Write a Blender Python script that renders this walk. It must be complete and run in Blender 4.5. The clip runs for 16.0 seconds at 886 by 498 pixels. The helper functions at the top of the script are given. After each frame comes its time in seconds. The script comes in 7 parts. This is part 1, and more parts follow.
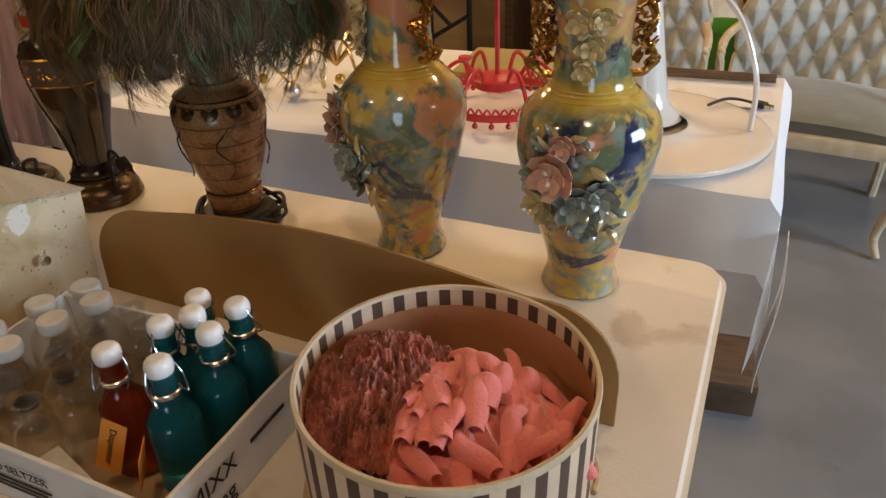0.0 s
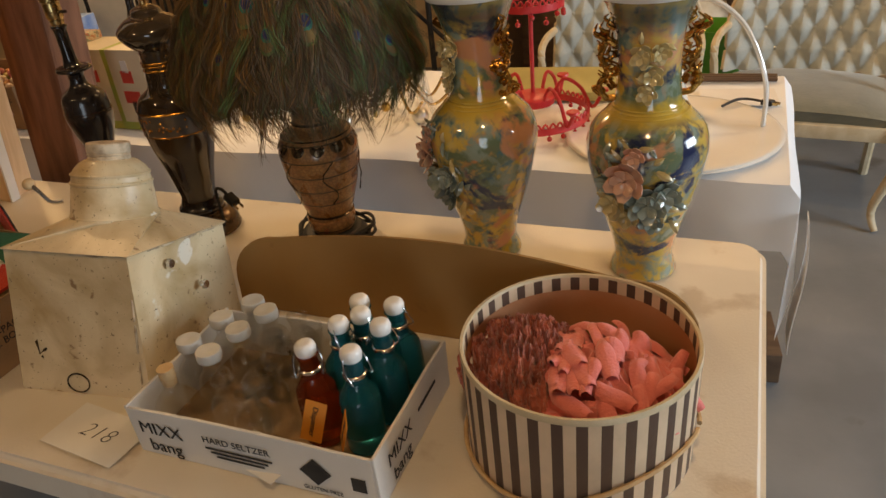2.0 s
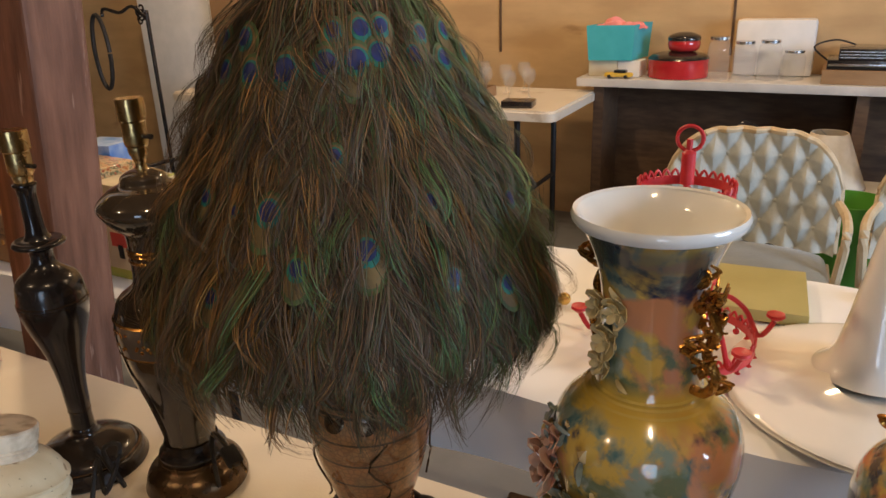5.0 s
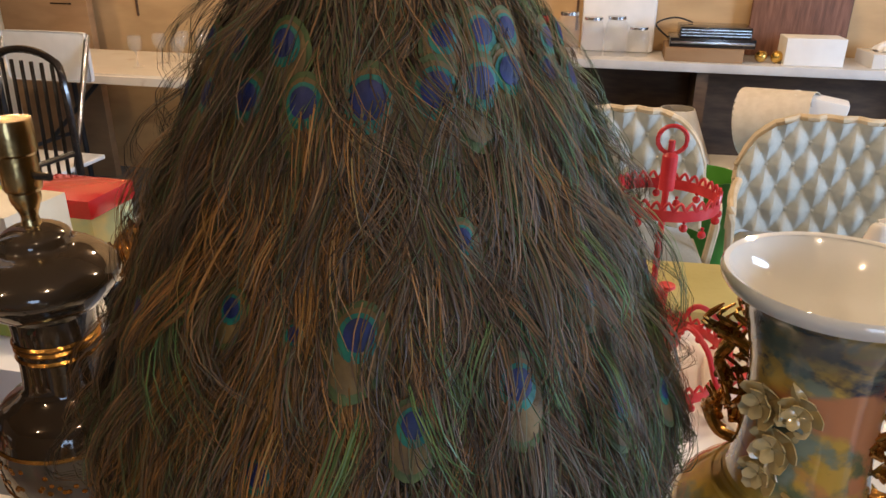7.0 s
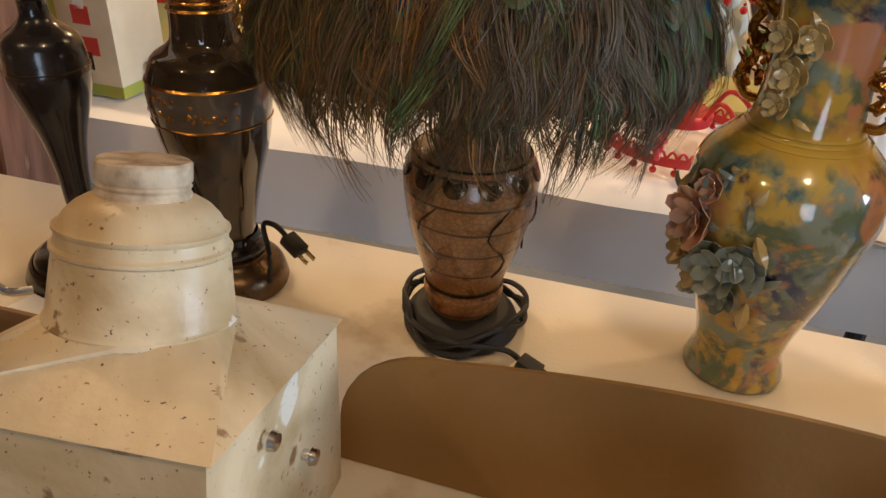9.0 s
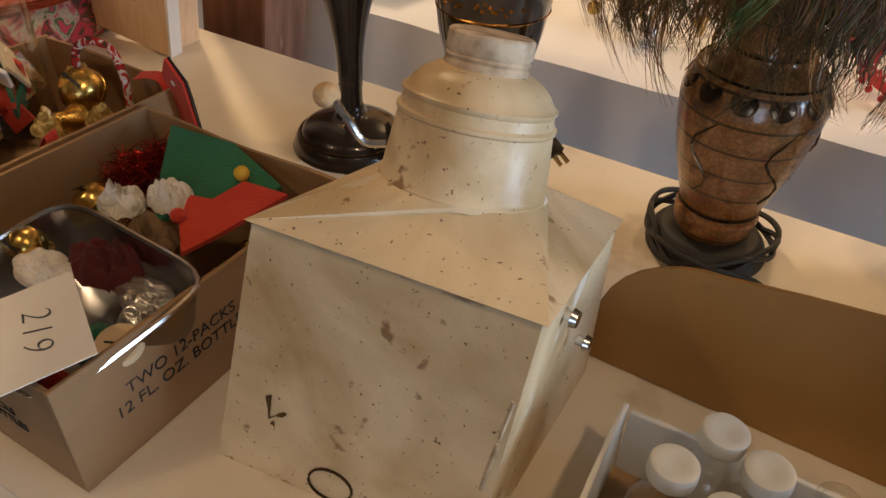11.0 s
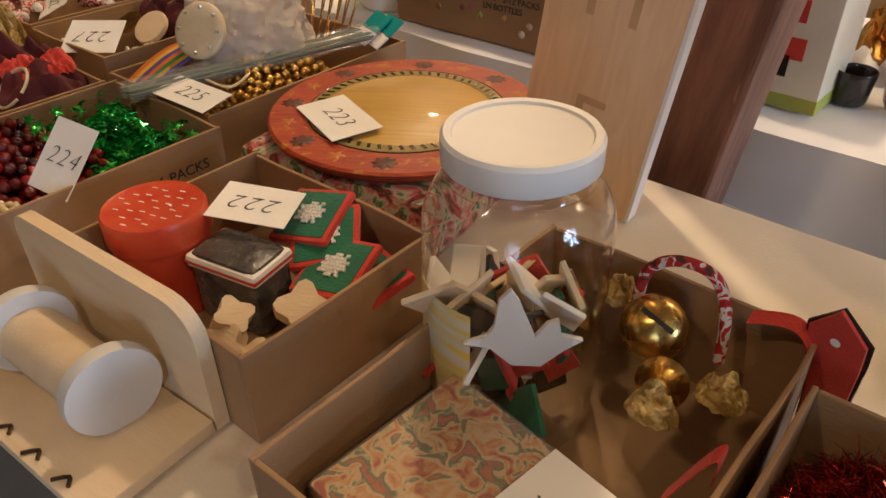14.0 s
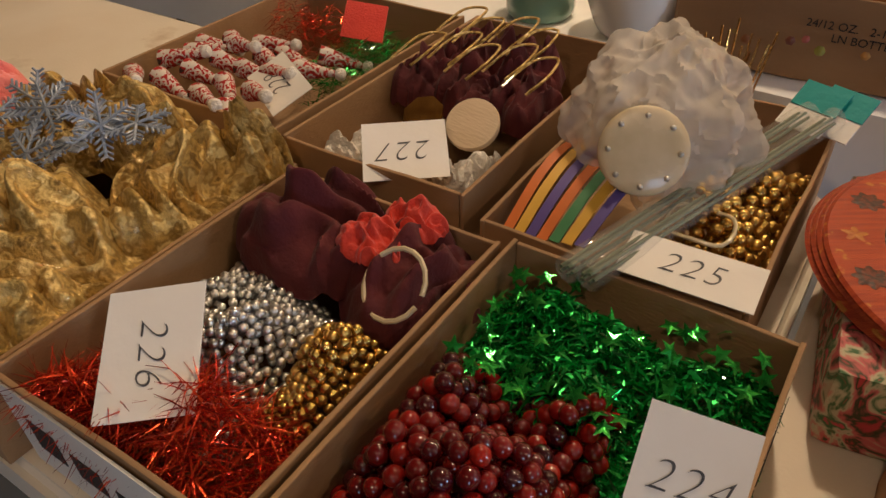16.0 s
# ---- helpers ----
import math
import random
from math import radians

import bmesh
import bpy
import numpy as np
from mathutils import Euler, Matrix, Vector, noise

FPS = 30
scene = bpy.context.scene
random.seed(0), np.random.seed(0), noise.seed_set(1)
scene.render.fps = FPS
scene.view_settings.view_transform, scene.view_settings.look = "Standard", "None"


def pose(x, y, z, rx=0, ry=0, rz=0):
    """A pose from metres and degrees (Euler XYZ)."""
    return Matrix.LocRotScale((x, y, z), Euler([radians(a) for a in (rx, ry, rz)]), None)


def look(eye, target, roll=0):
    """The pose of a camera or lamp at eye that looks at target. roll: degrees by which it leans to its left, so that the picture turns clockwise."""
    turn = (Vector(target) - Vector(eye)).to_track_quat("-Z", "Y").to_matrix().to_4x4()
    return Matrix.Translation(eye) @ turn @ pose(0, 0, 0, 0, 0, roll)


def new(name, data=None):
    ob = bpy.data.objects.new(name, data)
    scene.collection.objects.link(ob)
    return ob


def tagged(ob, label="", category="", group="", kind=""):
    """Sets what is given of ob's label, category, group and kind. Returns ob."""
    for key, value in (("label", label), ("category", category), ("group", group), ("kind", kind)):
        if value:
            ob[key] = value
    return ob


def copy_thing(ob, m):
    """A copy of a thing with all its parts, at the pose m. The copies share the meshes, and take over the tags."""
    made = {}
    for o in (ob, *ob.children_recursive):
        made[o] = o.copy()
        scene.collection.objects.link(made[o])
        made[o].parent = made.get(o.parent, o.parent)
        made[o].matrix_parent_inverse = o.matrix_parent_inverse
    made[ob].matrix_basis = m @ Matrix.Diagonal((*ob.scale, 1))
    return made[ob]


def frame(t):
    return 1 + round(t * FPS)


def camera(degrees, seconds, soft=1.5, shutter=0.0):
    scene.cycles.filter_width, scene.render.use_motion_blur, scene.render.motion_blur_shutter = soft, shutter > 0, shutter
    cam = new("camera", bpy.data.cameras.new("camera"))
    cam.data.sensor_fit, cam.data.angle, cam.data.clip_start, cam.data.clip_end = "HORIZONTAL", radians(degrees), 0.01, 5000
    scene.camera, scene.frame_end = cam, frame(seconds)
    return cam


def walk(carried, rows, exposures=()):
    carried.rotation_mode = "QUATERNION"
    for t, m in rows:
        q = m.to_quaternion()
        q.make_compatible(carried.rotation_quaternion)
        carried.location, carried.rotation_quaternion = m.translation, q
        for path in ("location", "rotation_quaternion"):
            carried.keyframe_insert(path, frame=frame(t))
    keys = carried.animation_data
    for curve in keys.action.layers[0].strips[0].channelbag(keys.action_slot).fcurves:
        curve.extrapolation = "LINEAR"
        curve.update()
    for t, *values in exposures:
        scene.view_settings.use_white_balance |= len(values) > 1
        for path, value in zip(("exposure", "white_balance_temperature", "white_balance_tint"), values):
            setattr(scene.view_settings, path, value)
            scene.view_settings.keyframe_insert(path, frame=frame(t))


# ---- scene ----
cam = camera(62.5, 16.0, shutter=0.0)
PATH = [
    (0, (0.217, 1.112, 1.25), (-0.506, 2.676, 0.235), -2.3),
    (0.5, (0.18, 1.038, 1.285), (-0.474, 2.657, 0.31), -4.6),
    (1, (0.182, 0.97, 1.321), (-0.444, 2.591, 0.332), -4.8),
    (1.5, (0.174, 0.93, 1.328), (-0.48, 2.533, 0.326), -5.3),
    (2, (0.153, 0.926, 1.336), (-0.55, 2.512, 0.341), -6.4),
    (2.5, (0.14, 0.991, 1.367), (-0.626, 2.598, 0.456), -6.7),
    (3, (0.134, 1.018, 1.389), (-0.67, 2.685, 0.631), -5.7),
    (3.5, (0.136, 1.036, 1.401), (-0.752, 2.689, 0.709), -4.7),
    (4, (0.108, 1.13, 1.34), (-0.877, 2.737, 0.669), -4.0),
    (4.5, (-0.002, 1.215, 1.311), (-1.022, 2.804, 0.652), -3.1),
    (4.7, (-0.035, 1.272, 1.322), (-1.013, 2.881, 0.646), -2.8),
    (7, (-0.328, 1.452, 1.331), (-0.743, 3.241, 0.54), 0.4),
    (7.5, (-0.317, 1.402, 1.306), (-0.691, 3.192, 0.496), 1.1),
    (8, (-0.319, 1.329, 1.283), (-0.651, 3.111, 0.439), 2.5),
    (8.5, (-0.319, 1.277, 1.264), (-0.658, 3.003, 0.314), 2.9),
    (9, (-0.32, 1.26, 1.213), (-0.757, 2.908, 0.167), 2.9),
    (9.5, (-0.358, 1.218, 1.198), (-0.948, 2.776, 0.091), 2.8),
    (9.7, (-0.386, 1.211, 1.194), (-1.042, 2.721, 0.059), 2.6),
    (11.8, (-0.413, 1.2, 1.198), (-1.211, 2.56, -0.033), 2.2),
    (12, (-0.43, 1.207, 1.194), (-1.258, 2.57, -0.013), 1.6),
    (12.5, (-0.513, 1.231, 1.19), (-1.426, 2.593, 0.044), 0.7),
    (13, (-0.609, 1.267, 1.161), (-1.636, 2.603, 0.083), -0.6),
    (13.5, (-0.736, 1.275, 1.158), (-1.825, 2.545, 0.062), -1.5),
    (14, (-0.937, 1.222, 1.186), (-2.008, 2.467, 0.045), -0.8),
    (14.5, (-1.135, 1.195, 1.188), (-2.255, 2.411, 0.062), -1.7),
    (15, (-1.318, 1.247, 1.191), (-2.456, 2.42, 0.038), -3.9),
    (15.5, (-1.472, 1.242, 1.184), (-2.489, 2.492, 0.0), -2.9),
    (16, (-1.605, 1.213, 1.193), (-2.503, 2.506, -0.041), -2.1),
]
walk(cam, [(t, look(eye, target, roll)) for t, eye, target, roll in PATH],
     [(0, 0.05, 6700, 10), (1.0, 0.0, 6950, 10), (1.5, 0.0, 7700, 10), (2.2, 0.0, 7700, 10), (3.2, 0.05, 6600, 10), (5.0, 0.2, 6150, 10), (7.0, 0.45, 5800, 10), (8.0, 0.4, 5800, 10),
      (8.8, 0.4, 6500, 10), (9.6, 0.35, 6700, 10), (12.0, 0.2, 6050, 10), (13.0, 0.3, 5900, 10), (14.0, 0.4, 5900, 10), (14.7, 0.2, 5800, 10), (16.0, 0.25, 5800, 10)])

# ---- light ----
world = bpy.data.worlds.new("world")
scene.world = world
world.use_nodes = True
world.node_tree.nodes["Background"].inputs[0].default_value = (0.62, 0.72, 1.0, 1)
world.node_tree.nodes["Background"].inputs[1].default_value = 0.07
scene.view_settings.exposure = 0.0


def lamp(name, kind, loc, power, colour, size=0.3, size_y=None, target=None):
    d = bpy.data.lights.new(name, kind)
    d.energy, d.color = power, colour
    if kind == "AREA":
        d.size = size
        if size_y:
            d.shape, d.size_y = "RECTANGLE", size_y
    else:
        d.shadow_soft_size = size
    ob = new(name, d)
    ob.matrix_world = look(loc, target) if target else Matrix.Translation(loc)
    return ob


WARM, COOL = (1.0, 0.71, 0.41), (0.62, 0.78, 1.0)
for bx_, by_, watts in ((-1.9, 2.6, 62), (0.2, 0.9, 24), (-1.6, 0.2, 20), (0.9, 3.3, 40), (-3.2, 4.2, 30), (-0.6, 4.3, 34)):
    lamp("ceiling_bulb_light", "POINT", (bx_, by_, 2.62), watts, WARM, 0.06)
lamp("window_daylight", "AREA", (3.85, 2.2, 1.6), 135, COOL, 1.6, 1.3, (0, 2.2, 1.0))
# Added cool fill from the south side; no opening is built there.
lamp("added_cool_fill", "AREA", (1.2, -2.35, 1.2), 30, COOL, 1.2, 2.0, (0.6, 2.5, 0.8))

# ---- materials ----


def mat(name, a, b=None, scale=20.0, rough=0.5, metal=0.0, bump=0.15, fine=120.0, lo=0.35, hi=0.65, coat=0.0, alpha=1.0,
        trans=0.0, ior=1.45, stretch=(1, 1, 1), stains=None, rnd=0.0, sheen=0.0, dist=0.0):
    """Two-scale procedural surface: large blotches between colours a and b, fine grain as relief and roughness."""
    m = bpy.data.materials.new(name)
    m.use_nodes = True
    nt = m.node_tree
    n, l = nt.nodes, nt.links
    p = n["Principled BSDF"]
    tc, mp = n.new("ShaderNodeTexCoord"), n.new("ShaderNodeMapping")
    mp.inputs["Scale"].default_value = stretch
    l.new(tc.outputs["Object"], mp.inputs["Vector"])
    big = n.new("ShaderNodeTexNoise")
    big.inputs["Scale"].default_value, big.inputs["Detail"].default_value, big.inputs["Distortion"].default_value = scale, 6, dist
    l.new(mp.outputs["Vector"], big.inputs["Vector"])
    ramp = n.new("ShaderNodeValToRGB")
    ramp.color_ramp.elements[0].position, ramp.color_ramp.elements[1].position = lo, hi
    ramp.color_ramp.elements[0].color = (*a, 1)
    ramp.color_ramp.elements[1].color = (*(b or tuple(min(1, c * 1.15) for c in a)), 1)
    l.new(big.outputs["Fac"], ramp.inputs["Fac"])
    col = ramp.outputs["Color"]
    if stains:
        sc, c, pos = stains
        st = n.new("ShaderNodeTexNoise")
        st.inputs["Scale"].default_value, st.inputs["Detail"].default_value = sc, 9
        l.new(mp.outputs["Vector"], st.inputs["Vector"])
        r2 = n.new("ShaderNodeValToRGB")
        r2.color_ramp.elements[0].position, r2.color_ramp.elements[1].position = pos, min(1, pos + 0.07)
        l.new(st.outputs["Fac"], r2.inputs["Fac"])
        mx = n.new("ShaderNodeMix")
        mx.data_type = "RGBA"
        l.new(r2.outputs["Color"], mx.inputs["Factor"])
        l.new(col, mx.inputs["A"])
        mx.inputs["B"].default_value = (*c, 1)
        col = mx.outputs["Result"]
    if rnd:
        oi, hs = n.new("ShaderNodeNewGeometry"), n.new("ShaderNodeHueSaturation")
        mr = n.new("ShaderNodeMapRange")
        mr.inputs["To Min"].default_value, mr.inputs["To Max"].default_value = 1 - rnd, 1 + rnd
        l.new(oi.outputs["Random Per Island"], mr.inputs["Value"])
        l.new(mr.outputs["Result"], hs.inputs["Value"])
        l.new(col, hs.inputs["Color"])
        col = hs.outputs["Color"]
    l.new(col, p.inputs["Base Color"])
    g = n.new("ShaderNodeTexNoise")
    g.inputs["Scale"].default_value, g.inputs["Detail"].default_value = fine, 4
    l.new(mp.outputs["Vector"], g.inputs["Vector"])
    bp = n.new("ShaderNodeBump")
    bp.inputs["Strength"].default_value, bp.inputs["Distance"].default_value = bump, 0.004
    l.new(g.outputs["Fac"], bp.inputs["Height"])
    l.new(bp.outputs["Normal"], p.inputs["Normal"])
    rr = n.new("ShaderNodeMapRange")
    rr.inputs["To Min"].default_value, rr.inputs["To Max"].default_value = max(0, rough - 0.08), min(1, rough + 0.1)
    l.new(big.outputs["Fac"], rr.inputs["Value"])
    l.new(rr.outputs["Result"], p.inputs["Roughness"])
    p.inputs["Metallic"].default_value, p.inputs["Coat Weight"].default_value, p.inputs["Alpha"].default_value = metal, coat, alpha
    p.inputs["Transmission Weight"].default_value, p.inputs["IOR"].default_value = trans, ior
    p.inputs["Sheen Weight"].default_value = sheen
    return m


def ramp_mat(name, stops, scale, rough=0.2, coat=0.6, dist=1.0, bump=0.2, metal=0.0, island=False, fine=60.0, const=False):
    """A surface whose colour wanders through several colours (glaze, print, mixed strands)."""
    m = mat(name, stops[0], None, scale, rough, metal, bump, fine, coat=coat, dist=dist)
    n, l = m.node_tree.nodes, m.node_tree.links
    p = n["Principled BSDF"]
    r = n.new("ShaderNodeValToRGB")
    r.color_ramp.interpolation = "CONSTANT" if const else "EASE"
    lo, hi = (0.0, 1.0) if island else (0.33, 0.67)
    while len(r.color_ramp.elements) < len(stops):
        r.color_ramp.elements.new(0.5)
    for i, c in enumerate(stops):
        r.color_ramp.elements[i].position = lo + (hi - lo) * i / (len(stops) - (0 if const else 1))
        r.color_ramp.elements[i].color = (*c, 1)
    if island:
        src = n.new("ShaderNodeNewGeometry").outputs["Random Per Island"]
    else:
        src = [q for q in n if q.type == "TEX_NOISE"][0].outputs["Fac"]
    l.new(src, r.inputs["Fac"])
    l.new(r.outputs["Color"], p.inputs["Base Color"])
    return m


def stripe_mat(name, a, b, count, rough=0.55):
    """Upright stripes round a drum."""
    m = mat(name, a, None, 30, rough, bump=0.1)
    n, l = m.node_tree.nodes, m.node_tree.links
    tc, sx, at, mu, fr, gt, mx = (n.new("ShaderNode" + k) for k in ("TexCoord", "SeparateXYZ", "Math", "Math", "Math", "Math", "Mix"))
    l.new(tc.outputs["Object"], sx.inputs[0])
    at.operation, mu.operation, fr.operation, gt.operation = "ARCTAN2", "MULTIPLY", "FRACT", "GREATER_THAN"
    l.new(sx.outputs["Y"], at.inputs[0]), l.new(sx.outputs["X"], at.inputs[1])
    l.new(at.outputs[0], mu.inputs[0])
    mu.inputs[1].default_value = count / (2 * math.pi)
    l.new(mu.outputs[0], fr.inputs[0]), l.new(fr.outputs[0], gt.inputs[0])
    gt.inputs[1].default_value = 0.52
    mx.data_type = "RGBA"
    l.new(gt.outputs[0], mx.inputs["Factor"])
    old = n["Principled BSDF"].inputs["Base Color"].links[0].from_socket
    l.new(old, mx.inputs["A"])
    mx.inputs["B"].default_value = (*b, 1)
    l.new(mx.outputs["Result"], n["Principled BSDF"].inputs["Base Color"])
    return m


M_TABLE = mat("table_plastic", (0.74, 0.66, 0.54), (0.8, 0.73, 0.62), 6, 0.42, bump=0.12, fine=260, stains=(9, (0.62, 0.52, 0.4), 0.62))
M_CLOTH = mat("white_paper_cloth", (0.84, 0.84, 0.84), (0.9, 0.9, 0.9), 5, 0.7, bump=0.35, fine=14)
M_FLOOR = mat("grey_painted_concrete", (0.17, 0.18, 0.19), (0.25, 0.26, 0.27), 2.5, 0.42, bump=0.15, fine=40, stains=(3.5, (0.12, 0.12, 0.12), 0.63))
M_PLY = mat("plywood_wall", (0.50, 0.33, 0.16), (0.62, 0.42, 0.21), 3.0, 0.6, bump=0.12, fine=70, stretch=(1, 1, 3.0), stains=(2.2, (0.4, 0.25, 0.12), 0.64))
# Dark boards for unseen room sides, chosen to reduce fill and deepen shadows.
M_FILLCUT = mat("dark_fill_cut_boards", (0.10, 0.065, 0.04), (0.17, 0.115, 0.07), 5, 0.75, bump=0.4, fine=60, stretch=(1, 6, 6))
M_BEAM = mat("stained_timber", (0.13, 0.055, 0.03), (0.24, 0.11, 0.065), 14, 0.6, bump=0.4, fine=90, stretch=(4, 4, 0.5), stains=(16, (0.4, 0.24, 0.17), 0.66))
M_DARKWOOD = mat("dark_shelf_wood", (0.09, 0.05, 0.03), (0.15, 0.09, 0.05), 10, 0.6, stretch=(1, 4, 4))
M_PINE = mat("pale_pine_board", (0.68, 0.46, 0.27), (0.78, 0.56, 0.35), 9, 0.55, bump=0.2, stretch=(5, 5, 0.7), dist=1.5)
M_WHITEPAINT = mat("white_paint", (0.75, 0.74, 0.72), (0.82, 0.8, 0.78), 12, 0.5)
M_TIN = mat("aged_cream_enamel", (0.48, 0.33, 0.16), (0.72, 0.58, 0.37), 9, 0.38, bump=0.25, fine=60, lo=0.34, hi=0.56, stains=(120, (0.26, 0.16, 0.08), 0.70), dist=0.8)


def overlay(m, scale, colour, pos, width=0.05, stretch=(1, 1, 1), shift=0.0, detail=8):
    """Another layer of spots or worn patches over a surface."""
    n, l = m.node_tree.nodes, m.node_tree.links
    p = n["Principled BSDF"]
    old = p.inputs["Base Color"].links[0].from_socket
    tc, mp, no, mr, mx = (n.new("ShaderNode" + k) for k in ("TexCoord", "Mapping", "TexNoise", "MapRange", "Mix"))
    mp.inputs["Scale"].default_value, mp.inputs["Location"].default_value = stretch, (shift, shift * 0.7, -shift)
    l.new(tc.outputs["Object"], mp.inputs["Vector"]), l.new(mp.outputs["Vector"], no.inputs["Vector"])
    no.inputs["Scale"].default_value, no.inputs["Detail"].default_value = scale, detail
    mr.inputs["From Min"].default_value, mr.inputs["From Max"].default_value = pos, pos + width
    l.new(no.outputs["Fac"], mr.inputs["Value"])
    mx.data_type = "RGBA"
    l.new(mr.outputs["Result"], mx.inputs["Factor"]), l.new(old, mx.inputs["A"])
    mx.inputs["B"].default_value = (*colour, 1)
    l.new(mx.outputs["Result"], p.inputs["Base Color"])
    return m


overlay(M_TIN, 13, (0.80, 0.73, 0.60), 0.63, 0.02, shift=3.1)
overlay(M_TIN, 55, (0.30, 0.18, 0.09), 0.66, 0.05, shift=1.7)
overlay(M_TIN, 260, (0.16, 0.09, 0.05), 0.68, 0.04, shift=5.2, detail=3)
M_TINWEAR = mat("worn_enamel_rust", (0.66, 0.53, 0.37), (0.30, 0.20, 0.12), 55, 0.5, bump=0.3, fine=90, lo=0.42, hi=0.68)
M_FIBRE = mat("brown_fibreboard", (0.30, 0.165, 0.055), (0.37, 0.21, 0.075), 4, 0.5, bump=0.12, fine=120, stains=(13, (0.2, 0.1, 0.04), 0.69))
M_CARD = mat("brown_cardboard", (0.29, 0.17, 0.08), (0.36, 0.22, 0.11), 5, 0.75, bump=0.2, fine=160, stretch=(1, 1, 3))
M_CARDIN = mat("cardboard_inside", (0.30, 0.18, 0.085), (0.37, 0.235, 0.12), 5, 0.75, bump=0.2, fine=160)
M_WHITECARD = mat("printed_white_cardboard", (0.68, 0.65, 0.60), (0.76, 0.73, 0.68), 8, 0.6, bump=0.1)
M_PAPER = mat("white_paper", (0.80, 0.77, 0.73), (0.86, 0.84, 0.80), 10, 0.7, bump=0.08)
M_INK = mat("black_ink", (0.015, 0.015, 0.018), (0.03, 0.03, 0.03), 30, 0.6)
M_PEN = mat("ballpoint_ink", (0.05, 0.05, 0.06), (0.09, 0.09, 0.1), 60, 0.6)
def glaze_mat(name):
    """Lustre glaze: soft washes of ochre, olive, rose and navy, with a yellow collar and a dark throat."""
    m = mat(name, (0.56, 0.36, 0.05), (0.66, 0.47, 0.12), 10, 0.12, bump=0.08, fine=45, coat=1.0, dist=0.6)
    n, l = m.node_tree.nodes, m.node_tree.links
    p = n["Principled BSDF"]
    tc, oi, of = n.new("ShaderNodeTexCoord"), n.new("ShaderNodeObjectInfo"), n.new("ShaderNodeVectorMath")
    of.operation = "MULTIPLY_ADD"
    of.inputs[1].default_value = (1, 1, 1)
    l.new(tc.outputs["Object"], of.inputs[0])
    sc = n.new("ShaderNodeVectorMath")
    sc.operation = "SCALE"
    sc.inputs[0].default_value = (3, 2, 1)
    l.new(oi.outputs["Random"], sc.inputs["Scale"]), l.new(sc.outputs["Vector"], of.inputs[2])
    col = p.inputs["Base Color"].links[0].from_socket
    mott = n.new("ShaderNodeTexNoise")
    mott.inputs["Scale"].default_value, mott.inputs["Detail"].default_value = 110, 6
    l.new(of.outputs["Vector"], mott.inputs["Vector"])

    def layer(fac, colour):
        mx = n.new("ShaderNodeMix")
        mx.data_type = "RGBA"
        l.new(fac, mx.inputs["Factor"]), l.new(col, mx.inputs["A"])
        mx.inputs["B"].default_value = (*colour, 1)
        return mx.outputs["Result"]
    for k, (scale, lo, hi, colour, frac) in enumerate(((15, 0.52, 0.62, (0.58, 0.25, 0.11), 0.3), (13, 0.50, 0.56, (0.14, 0.18, 0.10), 0.8), (24, 0.50, 0.60, (0.25, 0.31, 0.24), 1.0), (16, 0.57, 0.61, (0.02, 0.03, 0.08), 0.6), (19, 0.63, 0.69, (0.08, 0.17, 0.18), 0.8), (17, 0.58, 0.65, (0.60, 0.27, 0.13), 0.4))):
        mp, no, ad, mr = n.new("ShaderNodeMapping"), n.new("ShaderNodeTexNoise"), n.new("ShaderNodeMath"), n.new("ShaderNodeMapRange")
        mp.inputs["Location"].default_value = (1.7 * k + 0.4, 3.1 * k, 0.9 * k)
        l.new(of.outputs["Vector"], mp.inputs["Vector"]), l.new(mp.outputs["Vector"], no.inputs["Vector"])
        no.inputs["Scale"].default_value, no.inputs["Detail"].default_value, no.inputs["Distortion"].default_value = scale, 6, 0.9
        ad.operation = "MULTIPLY_ADD"
        ad.inputs[1].default_value = 0.28 * frac
        l.new(mott.outputs["Fac"], ad.inputs[0]), l.new(no.outputs["Fac"], ad.inputs[2])
        mr.inputs["From Min"].default_value, mr.inputs["From Max"].default_value = lo + 0.14 * frac - 0.025, hi + 0.14 * frac + 0.03
        mr.interpolation_type = "SMOOTHSTEP"
        l.new(ad.outputs[0], mr.inputs["Value"])
        col = layer(mr.outputs["Result"], colour)
    sx = n.new("ShaderNodeSeparateXYZ")
    l.new(tc.outputs["Object"], sx.inputs[0])
    for lo, hi, soft, colour, amount in ((0.238, 0.262, 0.006, (0.62, 0.40, 0.05), 0.85), (0.355, 0.392, 0.012, (0.05, 0.07, 0.06), 0.75)):
        a, b, mu = n.new("ShaderNodeMapRange"), n.new("ShaderNodeMapRange"), n.new("ShaderNodeMath")
        a.inputs["From Min"].default_value, a.inputs["From Max"].default_value = lo - soft, lo + soft
        b.inputs["From Min"].default_value, b.inputs["From Max"].default_value, b.inputs["To Min"].default_value, b.inputs["To Max"].default_value = hi - soft, hi + soft, amount, 0
        l.new(sx.outputs["Z"], a.inputs["Value"]), l.new(sx.outputs["Z"], b.inputs["Value"])
        mu.operation = "MULTIPLY"
        l.new(a.outputs["Result"], mu.inputs[0]), l.new(b.outputs["Result"], mu.inputs[1])
        col = layer(mu.outputs[0], colour)
    l.new(col, p.inputs["Base Color"])
    return m


